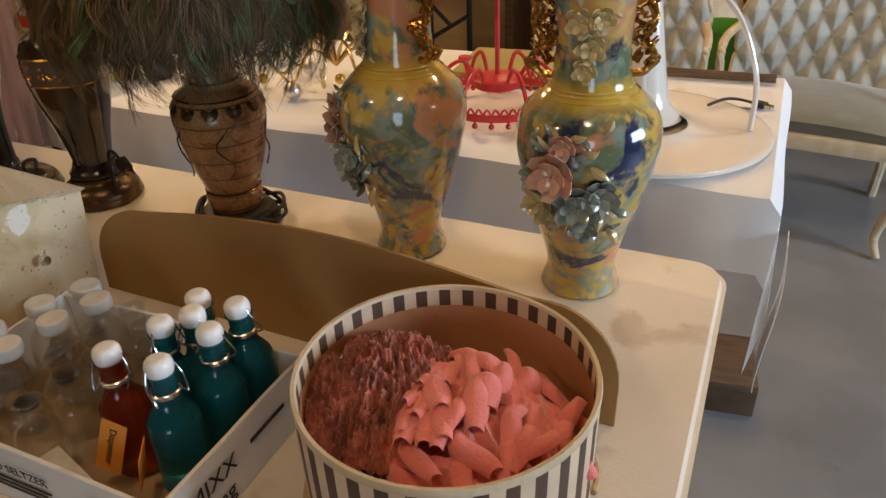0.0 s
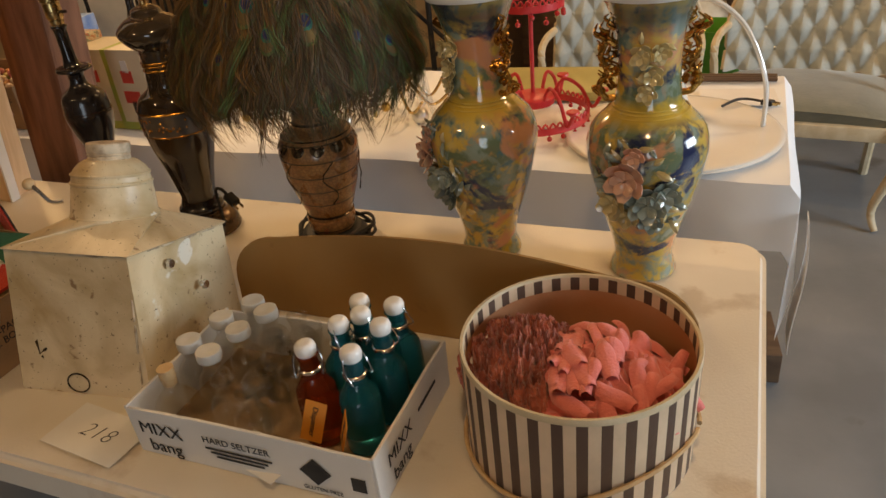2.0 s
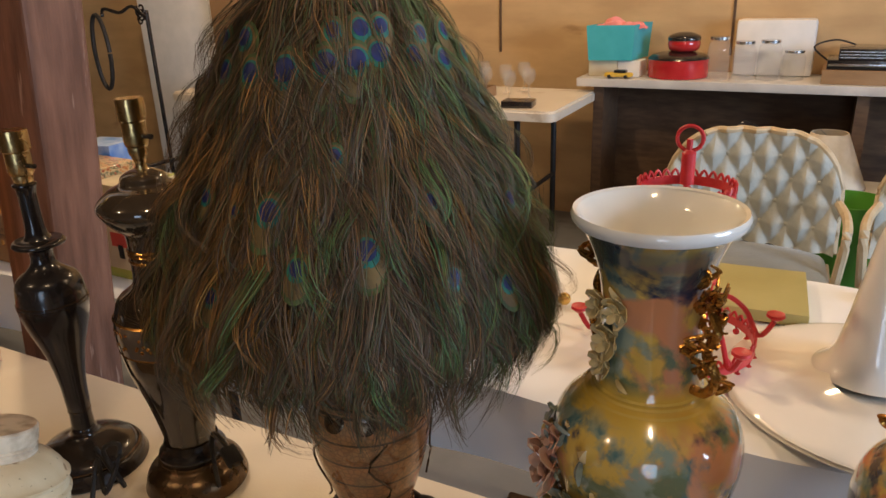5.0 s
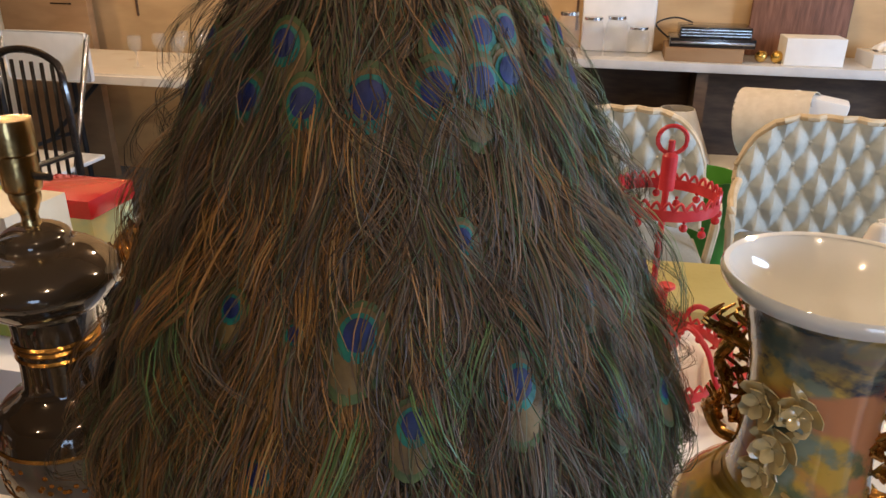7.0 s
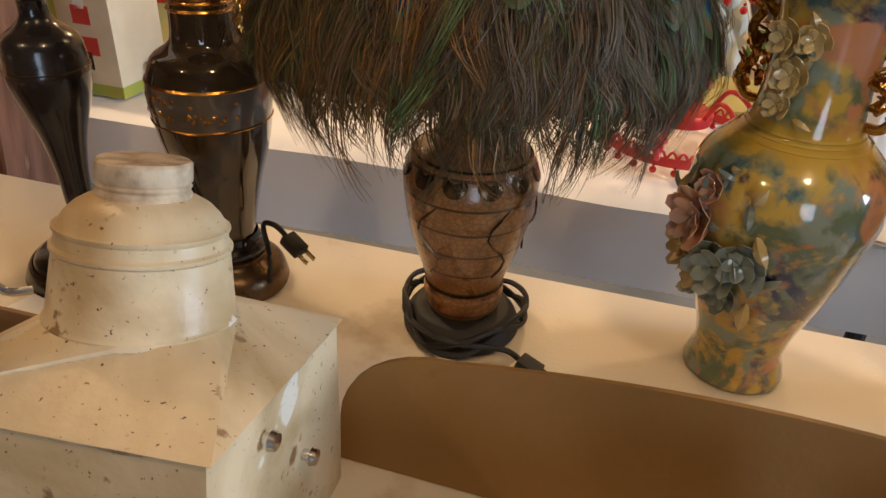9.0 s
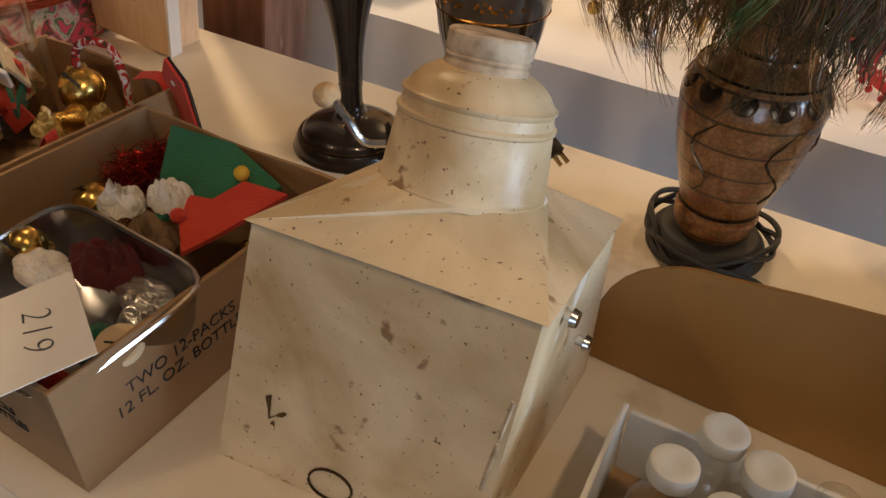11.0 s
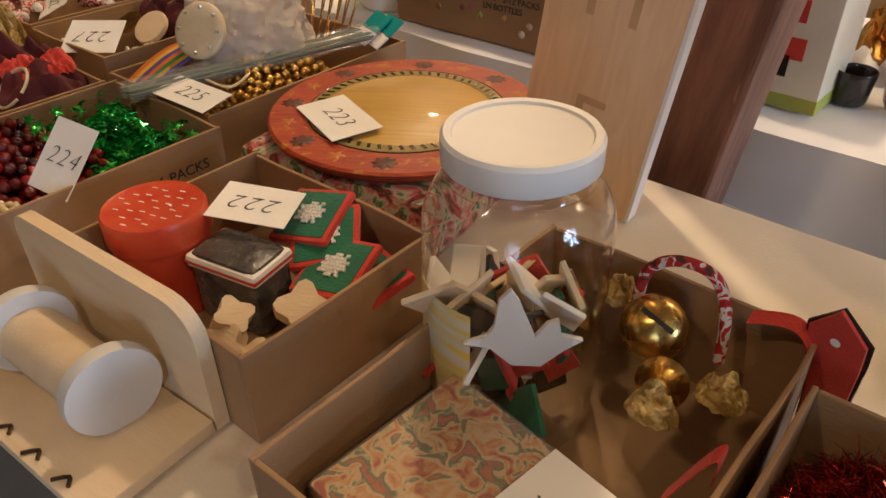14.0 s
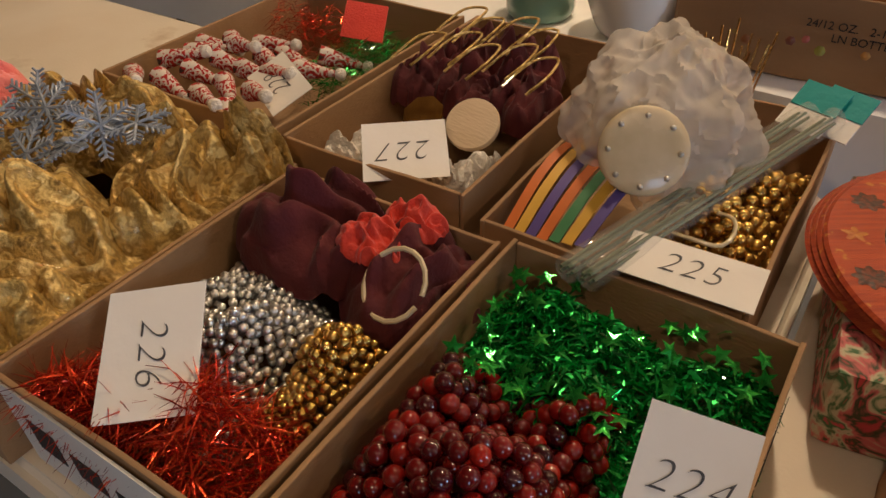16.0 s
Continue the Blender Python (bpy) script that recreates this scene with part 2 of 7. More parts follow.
M_GLAZE = glaze_mat("lustre_glaze")
M_GLAZEY = mat("ochre_glaze", (0.56, 0.36, 0.05), (0.64, 0.45, 0.10), 20, 0.1, coat=1.0, bump=0.05)
M_GLAZEIN = mat("white_porcelain", (0.80, 0.78, 0.72), (0.84, 0.82, 0.77), 10, 0.1, coat=0.8, bump=0.03)
M_GOLD = mat("gilt", (0.36, 0.16, 0.03), (0.62, 0.34, 0.08), 40, 0.22, 0.9, 0.3, 120)
M_PETALP = mat("pink_glazed_petal", (0.62, 0.30, 0.19), (0.70, 0.46, 0.32), 30, 0.15, coat=0.8, bump=0.1)
M_PETALG = mat("grey_green_glazed_petal", (0.20, 0.24, 0.19), (0.34, 0.38, 0.34), 30, 0.15, coat=0.8, bump=0.1)
M_PETALY = mat("cream_glazed_petal", (0.58, 0.44, 0.18), (0.62, 0.52, 0.3), 30, 0.15, coat=0.8, bump=0.1)
M_PEALAMP = ramp_mat("painted_porcelain_tan", [(0.16, 0.07, 0.03), (0.36, 0.15, 0.045), (0.46, 0.22, 0.075), (0.42, 0.18, 0.06), (0.30, 0.15, 0.05), (0.36, 0.07, 0.03)], 26.0, 0.28, 0.5, 0.6, 0.3)


def brushwork(m):
    """Fine dark outlines and ring bands of a painted pattern."""
    n, l = m.node_tree.nodes, m.node_tree.links
    p = n["Principled BSDF"]
    tc, vo, mr, mx, sx, mu, si, gt, m2 = (n.new("ShaderNode" + k) for k in ("TexCoord", "TexVoronoi", "MapRange", "Mix", "SeparateXYZ", "Math", "Math", "Math", "Mix"))
    old = p.inputs["Base Color"].links[0].from_socket
    vo.feature = "DISTANCE_TO_EDGE"
    vo.inputs["Scale"].default_value = 165
    l.new(tc.outputs["Object"], vo.inputs["Vector"]), l.new(vo.outputs["Distance"], mr.inputs["Value"])
    mr.inputs["From Min"].default_value, mr.inputs["From Max"].default_value, mr.inputs["To Min"].default_value, mr.inputs["To Max"].default_value = 0.03, 0.16, 0.38, 0
    mx.data_type = m2.data_type = "RGBA"
    l.new(mr.outputs["Result"], mx.inputs["Factor"]), l.new(old, mx.inputs["A"])
    mx.inputs["B"].default_value = (0.05, 0.03, 0.015, 1)
    l.new(tc.outputs["Object"], sx.inputs[0]), l.new(sx.outputs["Z"], mu.inputs[0])
    mu.operation, si.operation, gt.operation = "MULTIPLY", "SINE", "GREATER_THAN"
    mu.inputs[1].default_value = 240
    l.new(mu.outputs[0], si.inputs[0]), l.new(si.outputs[0], gt.inputs[0])
    gt.inputs[1].default_value = 0.955
    l.new(gt.outputs[0], m2.inputs["Factor"]), l.new(mx.outputs["Result"], m2.inputs["A"])
    m2.inputs["B"].default_value = (0.09, 0.045, 0.015, 1)
    l.new(m2.outputs["Result"], p.inputs["Base Color"])


brushwork(M_PEALAMP)
M_BLACK = mat("black_lacquer", (0.012, 0.010, 0.010), (0.025, 0.02, 0.018), 20, 0.22, coat=0.5, bump=0.05)
M_BLACKMAT = mat("black_rubber", (0.015, 0.014, 0.014), (0.03, 0.028, 0.028), 40, 0.55)
M_SMOKE = mat("smoked_brown_glass", (0.035, 0.022, 0.012), (0.07, 0.05, 0.03), 5, 0.08, coat=1.0, bump=0.02)
M_SMOKEGREY = mat("smoked_grey_glass", (0.10, 0.09, 0.08), (0.15, 0.135, 0.12), 5, 0.1, coat=1.0, bump=0.02)
M_BRASS = mat("brass", (0.50, 0.34, 0.13), (0.66, 0.48, 0.22), 25, 0.25, 1.0, 0.1)
M_BRONZE = mat("dark_bronze", (0.07, 0.045, 0.025), (0.14, 0.085, 0.04), 20, 0.25, 0.7, 0.15)
M_RED = mat("red_painted_metal", (0.50, 0.02, 0.025), (0.62, 0.05, 0.05), 30, 0.35, bump=0.1)
M_REDBEAD = mat("red_plastic_bead", (0.55, 0.02, 0.03), (0.7, 0.06, 0.06), 30, 0.12, trans=0.3)
M_PINKFAB = mat("pink_ruffled_fabric", (0.80, 0.19, 0.17), (0.86, 0.29, 0.26), 8, 0.75, bump=0.4, fine=300, sheen=0.4)
M_LACE = mat("coral_lace", (0.20, 0.045, 0.03), (0.58, 0.17, 0.11), 45, 0.8, bump=1.0, fine=220, sheen=0.3)
M_STRIPE = stripe_mat("striped_hatbox", (0.64, 0.47, 0.31), (0.10, 0.055, 0.035), 34)
M_STRIPEIN = mat("hatbox_inside", (0.50, 0.22, 0.10), (0.56, 0.27, 0.13), 6, 0.7)


def thin_glass(name, tint, rough=0.03, gloss=1.0):
    """Clear thin wall: lets light straight through, with a glossy sheen that grows at the edges."""
    m = bpy.data.materials.new(name)
    m.use_nodes = True
    n, l = m.node_tree.nodes, m.node_tree.links
    n.remove(n["Principled BSDF"])
    tr, gl, fz, mx, no, bp = (n.new("ShaderNode" + k) for k in ("BsdfTransparent", "BsdfGlossy", "LayerWeight", "MixShader", "TexNoise", "Bump"))
    tr.inputs["Color"].default_value = (*tint, 1)
    gl.inputs["Color"].default_value = (gloss, gloss, gloss, 1)
    gl.inputs["Roughness"].default_value = rough
    fz.inputs["Blend"].default_value = 0.5
    po, ma = n.new("ShaderNodeMath"), n.new("ShaderNodeMath")
    po.operation, ma.operation = "POWER", "MULTIPLY_ADD"
    po.inputs[1].default_value, ma.inputs[1].default_value, ma.inputs[2].default_value = 3.0, 0.75, 0.055
    l.new(fz.outputs["Facing"], po.inputs[0]), l.new(po.outputs[0], ma.inputs[0])
    no.inputs["Scale"].default_value = 30
    bp.inputs["Strength"].default_value, bp.inputs["Distance"].default_value = 0.1, 0.003
    l.new(no.outputs["Fac"], bp.inputs["Height"]), l.new(bp.outputs["Normal"], gl.inputs["Normal"])
    l.new(ma.outputs[0], mx.inputs["Fac"]), l.new(tr.outputs["BSDF"], mx.inputs[1]), l.new(gl.outputs["BSDF"], mx.inputs[2])
    l.new(mx.outputs["Shader"], n["Material Output"].inputs["Surface"])
    return m


M_GLASS = thin_glass("clear_glass", (0.98, 0.98, 0.965))
M_JAR = thin_glass("clear_jar_plastic", (0.94, 0.94, 0.92), 0.06)
M_TEAL = mat("teal_glass", (0.02, 0.30, 0.36), (0.02, 0.24, 0.30), 5, 0.05, trans=0.75, bump=0.02)
M_AMBER = mat("amber_glass", (0.42, 0.06, 0.01), (0.35, 0.05, 0.01), 5, 0.05, trans=0.75, bump=0.02)
M_CAP = mat("white_ceramic_stopper", (0.80, 0.78, 0.74), None, 12, 0.25, bump=0.03)
M_FROST = mat("frosted_plastic", (0.56, 0.54, 0.49), (0.64, 0.62, 0.57), 20, 0.4, bump=0.05)
M_CORK = mat("cork", (0.52, 0.33, 0.16), (0.62, 0.42, 0.22), 60, 0.8, bump=0.4)
M_TAG = mat("orange_tag", (0.72, 0.26, 0.03), (0.78, 0.32, 0.05), 12, 0.6)
M_STEEL = mat("bright_steel", (0.62, 0.62, 0.62), (0.72, 0.72, 0.72), 30, 0.22, 1.0, 0.05)
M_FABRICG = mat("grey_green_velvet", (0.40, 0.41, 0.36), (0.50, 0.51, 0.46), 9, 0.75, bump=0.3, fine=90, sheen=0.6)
M_SEATG = mat("dark_green_velvet_seat", (0.13, 0.125, 0.08), (0.19, 0.18, 0.12), 9, 0.75, bump=0.3, sheen=0.5)
M_CREAMW = mat("cream_gilt_wood", (0.55, 0.42, 0.25), (0.66, 0.54, 0.36), 20, 0.5, bump=0.25)


# ---- building blocks ----
def bx(sx, sy, sz, c=(0, 0, 0), bev=0.0, bm=None):
    """A box of full sizes sx, sy, sz, its base centred at c."""
    t = bmesh.new()
    bmesh.ops.create_cube(t, size=1.0)
    for v in t.verts:
        v.co = Vector((v.co.x * sx + c[0], v.co.y * sy + c[1], (v.co.z + 0.5) * sz + c[2]))
    if bev:
        bmesh.ops.bevel(t, geom=t.edges[:], offset=bev, segments=2, affect="EDGES", profile=0.6)
    return merge(bm, t) if bm else t


def merge(bm, other, m=None):
    me = bpy.data.meshes.new("tmp")
    if m:
        other.transform(m)
    other.to_mesh(me)
    other.free()
    bm.from_mesh(me)
    bpy.data.meshes.remove(me)
    return bm


def lathe(profile, n=40, c=(0, 0, 0), wobble=None):
    """A turned shape from (radius, height) pairs."""
    bm = bmesh.new()
    rings = []
    for r, z in profile:
        if r < 1e-5:
            rings.append([bm.verts.new((c[0], c[1], c[2] + z))])
        else:
            ring = []
            for i in range(n):
                a = 2 * math.pi * i / n
                k = r * (wobble(a, z) if wobble else 1)
                ring.append(bm.verts.new((c[0] + k * math.cos(a), c[1] + k * math.sin(a), c[2] + z)))
            rings.append(ring)
    for p, q in zip(rings, rings[1:]):
        if len(p) == 1 and len(q) == 1:
            continue
        for i in range(n):
            j = (i + 1) % n
            if len(p) == 1:
                bm.faces.new((p[0], q[i], q[j]))
            elif len(q) == 1:
                bm.faces.new((p[i], p[j], q[0]))
            else:
                bm.faces.new((p[i], p[j], q[j], q[i]))
    bmesh.ops.recalc_face_normals(bm, faces=bm.faces)
    return bm


def smooth_profile(pts, k=6):
    """Catmull-Rom through (radius, height) pairs."""
    out = []
    P = [pts[0], *pts, pts[-1]]
    for i in range(1, len(P) - 2):
        for j in range(k):
            t = j / k
            out.append(tuple(0.5 * (2 * P[i][d] + (P[i + 1][d] - P[i - 1][d]) * t + (2 * P[i - 1][d] - 5 * P[i][d] + 4 * P[i + 1][d] - P[i + 2][d]) * t * t
                             + (3 * P[i][d] - P[i - 1][d] - 3 * P[i + 1][d] + P[i + 2][d]) * t ** 3) for d in range(len(pts[0]))))
    return out + [tuple(pts[-1])]


def tube(pts, r, n=8, bm=None, taper=None, smooth=0):
    """A round bar along points."""
    if smooth:
        pts = smooth_profile([tuple(p) for p in pts], smooth)
    bm = bm or bmesh.new()
    pts = [Vector(p) for p in pts]
    rings = []
    up = Vector((0.13, 0.31, 0.94))
    for i, p in enumerate(pts):
        d = (pts[min(i + 1, len(pts) - 1)] - pts[max(i - 1, 0)]).normalized()
        s = d.cross(up)
        s = s.normalized() if s.length > 1e-4 else Vector((1, 0, 0))
        w = s.cross(d)
        k = r * (taper(i / (len(pts) - 1)) if taper else 1)
        rings.append([bm.verts.new(p + k * (math.cos(2 * math.pi * j / n) * s + math.sin(2 * math.pi * j / n) * w)) for j in range(n)])
    for a, b in zip(rings, rings[1:]):
        for j in range(n):
            bm.faces.new((a[j], a[(j + 1) % n], b[(j + 1) % n], b[j]))
    bm.faces.new(rings[0][::-1]), bm.faces.new(rings[-1])
    return bm


def sheet(fn, nu, nv, thick=0.0):
    """A surface from fn(u, v) over the unit square."""
    bm = bmesh.new()
    g = [[bm.verts.new(fn(i / nu, j / nv)) for j in range(nv + 1)] for i in range(nu + 1)]
    for i in range(nu):
        for j in range(nv):
            bm.faces.new((g[i][j], g[i + 1][j], g[i + 1][j + 1], g[i][j + 1]))
    if thick:
        bmesh.ops.recalc_face_normals(bm, faces=bm.faces)
        bmesh.ops.solidify(bm, geom=bm.faces[:], thickness=thick)
    return bm


def part(name, bm, material, parent=None, label="", flat=False, at=None):
    """Links a bmesh as one mesh object, under a thing or a part."""
    me = bpy.data.meshes.new(name)
    bm.to_mesh(me)
    bm.free()
    for mm in (material if isinstance(material, (list, tuple)) else [material]):
        me.materials.append(mm)
    if not flat:
        me.shade_smooth()
        me.set_sharp_from_angle(angle=radians(38))
    ob = new(name, me)
    if parent:
        ob.parent = parent
    if at is not None:
        ob.matrix_basis = at
    return tagged(ob, label)


def thing(name, label, category, m=None, group="", kind=""):
    ob = new(name)
    ob.empty_display_size = 0.02
    if m is not None:
        ob.matrix_basis = m
    return tagged(ob, label, category, group, kind)


def share(src, m, parent):
    """Another piece on the same mesh."""
    ob = new(src.name.split(".")[0], src.data)
    ob.parent, ob.matrix_basis = parent, m
    return ob


def raw(name, verts, faces, material, parent=None, label="", at=None, smooth=True, idx=None):
    me = bpy.data.meshes.new(name)
    me.from_pydata(verts, [], faces)
    for mm in (material if isinstance(material, (list, tuple)) else [material]):
        me.materials.append(mm)
    if idx is not None:
        me.polygons.foreach_set("material_index", idx)
    if smooth:
        me.shade_smooth()
    me.update()
    ob = new(name, me)
    ob.parent = parent
    if at is not None:
        ob.matrix_basis = at
    return tagged(ob, label)


def words(text, size, material, parent, m, name="lettering", label="", spread=1.0, slant=0.0, thin=0.0):
    """Raised lettering as a thin mesh."""
    c = bpy.data.curves.new("lettering", "FONT")
    c.body, c.size, c.align_x, c.align_y, c.extrude, c.space_character, c.shear = text, size, "CENTER", "CENTER", 0.0002, spread, slant
    c.offset = -thin * size * 0.5
    o = bpy.data.objects.new("lettering", c)
    scene.collection.objects.link(o)
    me = bpy.data.meshes.new_from_object(o.evaluated_get(bpy.context.evaluated_depsgraph_get()))
    bpy.data.objects.remove(o)
    me.materials.clear()
    me.materials.append(material)
    ob = new(name, me)
    ob.parent, ob.matrix_basis = parent, m
    return tagged(ob, label)


rng = random.Random(7)
BALL = bmesh.new()
bmesh.ops.create_icosphere(BALL, subdivisions=2, radius=1.0)
BALL_V = [v.co.copy() for v in BALL.verts]
BALL_F = [[v.index for v in f.verts] for f in BALL.faces]
BALL.free()


def balls(places):
    """Verts and faces of many balls (x, y, z, r)."""
    V, Fs = [], []
    for x, y, z, r in places:
        k = len(V)
        V += [(x + r * v.x, y + r * v.y, z + r * v.z) for v in BALL_V]
        Fs += [[k + i for i in f] for f in BALL_F]
    return V, Fs


def strips(items, seg=3):
    """Verts and faces of many ribbons: start, direction, sag, length, width, twist."""
    V, Fs = [], []
    for p, d, sag, ln, w, side in items:
        k = len(V)
        for i in range(seg + 1):
            t = i / seg
            q = Vector(p) + Vector(d) * (ln * t) + Vector(sag) * (t * t)
            ww = w * (1 - 0.75 * t)
            V += [tuple(q - side * ww), tuple(q + side * ww)]
        for i in range(seg):
            Fs.append([k + 2 * i, k + 2 * i + 1, k + 2 * i + 3, k + 2 * i + 2])
    return V, Fs


TOP = 0.75

# ---- the room ----


def slab(name, x0, y0, z0, x1, y1, z1, material, label, category):
    ob = part(name, bx(x1 - x0, y1 - y0, z1 - z0, ((x0 + x1) / 2, (y0 + y1) / 2, z0)), material, flat=True)
    return tagged(ob, label, category, kind="structure")


slab("floor", -6, -2.6, -0.1, 4.2, 6.6, 0.0, M_FLOOR, "worn grey painted concrete floor", "floor")
# Ceiling is out of view; added dark so that less light bounces down.
slab("ceiling", -6, -2.6, 2.8, 4.2, 6.6, 2.9, M_FILLCUT, "unseen boarded ceiling, added dark to cut bounced light", "ceiling")
slab("wall_north", -6, 5.25, 0.0, 4.0, 5.4, 2.8, M_PLY, "bare plywood back wall with joints", "wall")
# South, west and east walls are unseen, kept dark to hold back fill.
slab("wall_south", -6, -2.6, 0.0, 4.0, -2.45, 2.8, M_FILLCUT, "unseen boarded wall, added dark to cut bounced light", "wall")
slab("wall_west", -6.0, -2.45, 0.0, -5.85, 5.25, 2.8, M_FILLCUT, "unseen boarded side wall, added dark to cut bounced light", "wall")
slab("wall_east", 4.0, -2.6, 0.0, 4.15, 5.4, 2.8, M_FILLCUT, "unseen boarded side wall, added dark to cut bounced light", "wall")
for jx in (-4.2, -2.98, -1.76, -0.54, 0.68, 1.9):
    tagged(part("trim", bx(0.012, 0.006, 1.9, (jx, 5.246, 0.9)), M_DARKWOOD, flat=True), "narrow dark joint between plywood sheets", "trim", kind="structure")

# timber post and leaning board stand beyond the near table
post = part("wooden_post", bx(0.135, 0.10, 2.75, (0, 0, 0), 0.006), M_BEAM, flat=True, at=Matrix.Translation((-1.365, 2.075, 0)) @ pose(0, 0, 0, 0, 8.0, 0))
tagged(post, "rough red-brown stained timber post, leaning slightly", "post")


def folding_table(name, x0, x1, y0, y1, label, material, legs=True):
    th = thing(name, label, "folding table", pose((x0 + x1) / 2, (y0 + y1) / 2, 0))
    w, d = x1 - x0, y1 - y0
    bm = bmesh.new()
    r, n = 0.045, 8
    ring = []
    for cx, cy, a0 in ((w / 2 - r, d / 2 - r, 0), (-w / 2 + r, d / 2 - r, 90), (-w / 2 + r, -d / 2 + r, 180), (w / 2 - r, -d / 2 + r, 270)):
        for i in range(n + 1):
            a = radians(a0 + 90 * i / n)
            ring.append((cx + r * math.cos(a), cy + r * math.sin(a)))
    f = bm.faces.new([bm.verts.new((x, y, TOP - 0.045)) for x, y in ring])
    ex = bmesh.ops.extrude_face_region(bm, geom=[f])
    for v in [g for g in ex["geom"] if isinstance(g, bmesh.types.BMVert)]:
        v.co.z = TOP
    bmesh.ops.recalc_face_normals(bm, faces=bm.faces)
    edges = [e for e in bm.edges if all(abs(v.co.z - TOP) < 1e-6 for v in e.verts)]
    bmesh.ops.bevel(bm, geom=edges, offset=0.009, segments=3, affect="EDGES")
    part("tabletop", bm, material, th)
    for sx in (-1, 1):
        for sy in (-1, 1):
            part("leg", tube([(sx * (w / 2 - 0.2), sy * (d / 2 - 0.08), 0), (sx * (w / 2 - 0.2), sy * (d / 2 - 0.08), TOP - 0.045)], 0.014), M_BLACKMAT, th)
        part("crossbar", tube([(sx * (w / 2 - 0.2), -d / 2 + 0.08, 0.32), (sx * (w / 2 - 0.2), d / 2 - 0.08, 0.32)], 0.011), M_BLACKMAT, th)
        part("brace", tube([(sx * (w / 2 - 0.2), 0, 0.32), (sx * (w / 2 - 0.62), 0, TOP - 0.045)], 0.011), M_BLACKMAT, th)
    return th


folding_table("folding_table", -1.61, 0.22, 1.30, 1.975, "cream plastic folding table with rounded corners", M_TABLE)
folding_table("folding_table", -3.44, -1.616, 1.30, 1.975, "cream plastic folding table covered with trays of trimmings", M_TABLE)
folding_table("folding_table", -1.72, 0.26, 2.20, 2.76, "folding table under white paper, second row", M_TABLE)
folding_table("folding_table", -3.7, -1.726, 2.20, 2.76, "folding table under white paper, second row", M_TABLE)


def cloth_fn(x0, x1, y0, y1, drop_r, drop_f):
    def fn(u, v):
        # u along x with an overhang at the right end, v along y with an overhang in front
        lx, ly = (x1 - x0) + drop_r, (y1 - y0) + drop_f
        x, y = u * lx, v * ly
        wav = 0.004 * math.sin(9 * x + 3 * y) + 0.003 * math.sin(23 * x)
        px, pz, py = x0 + min(x, x1 - x0), TOP + 0.004, y1 - min(y, y1 - y0)
        if x > x1 - x0:
            pz -= x - (x1 - x0)
            px += 0.01 + 0.012 * math.sin(14 * y) * (x - (x1 - x0)) / max(drop_r, 1e-3)
        if y > y1 - y0:
            pz -= y - (y1 - y0)
            py -= 0.008 + 0.02 * (0.5 + 0.5 * math.sin(7 * x)) * (y - (y1 - y0)) / drop_f
        return Vector((px, py - (wav if y > y1 - y0 else 0), pz + 0.5 * abs(wav) * (y <= y1 - y0)))
    return fn


tagged(part("paper_tablecloth", sheet(cloth_fn(-3.7, 0.265, 2.195, 2.77, 0.2, 0.13), 120, 40, 0.0015), M_CLOTH), "white paper cover hanging over the table edge", "tablecloth")
# torn strip that hangs from the front corner
tagged(part("hanging_paper_strip", sheet(lambda u, v: Vector((0.292 + 0.006 * math.sin(5 * v), 2.14 + 0.05 * u - 0.05 * v + 0.03 * u * v, 0.70 - 0.24 * v)), 6, 12, 0.0015), M_CLOTH),
       "torn white paper corner hanging down", "paper")

# ---- near table: tin, bottles, hatbox ----
tin = thing("storage_tin", "chipped cream enamel tin with sloping shoulders and screw neck", "tin", pose(-0.58, 1.52, TOP))


TINTOP = pose(0.001, 0.030, 0.196, -17, -1, 0)


def tin_body():
    bm = bmesh.new()
    lo = [(-0.106, -0.114), (0.088, -0.089), (0.088, 0.108), (-0.112, 0.108)]
    hi = [(-0.078, -0.078, 0.195), (0.098, -0.060, 0.193), (0.080, 0.128, 0.135), (-0.098, 0.122, 0.135)]
    a = [bm.verts.new((x, y, 0)) for x, y in lo]
    b = [bm.verts.new(p) for p in hi]
    bm.faces.new(a[::-1])
    for i in range(4):
        bm.faces.new((a[i], a[(i + 1) % 4], b[(i + 1) % 4], b[i]))
    c = [bm.verts.new((hi[i][0] * 1.04, hi[i][1] * 1.04, hi[i][2] + 0.003)) for i in range(4)]
    for i in range(4):
        bm.faces.new((b[i], b[(i + 1) % 4], c[(i + 1) % 4], c[i]))
    n = 8
    ring = [bm.verts.new(TINTOP @ Vector((0.0545 * math.cos(t), 0.0545 * math.sin(t), 0))) for t in [radians(-135 - 45 + 360 * k / (4 * n) + 45) for k in range(4 * n)]]
    for i in range(4):
        for k in range(n):
            bm.faces.new((c[i], ring[i * n + k], ring[(i * n + k + 1) % (4 * n)]))
        bm.faces.new((c[i], ring[((i + 1) * n) % (4 * n)], c[(i + 1) % 4]))
    bmesh.ops.recalc_face_normals(bm, faces=bm.faces)
    return bm


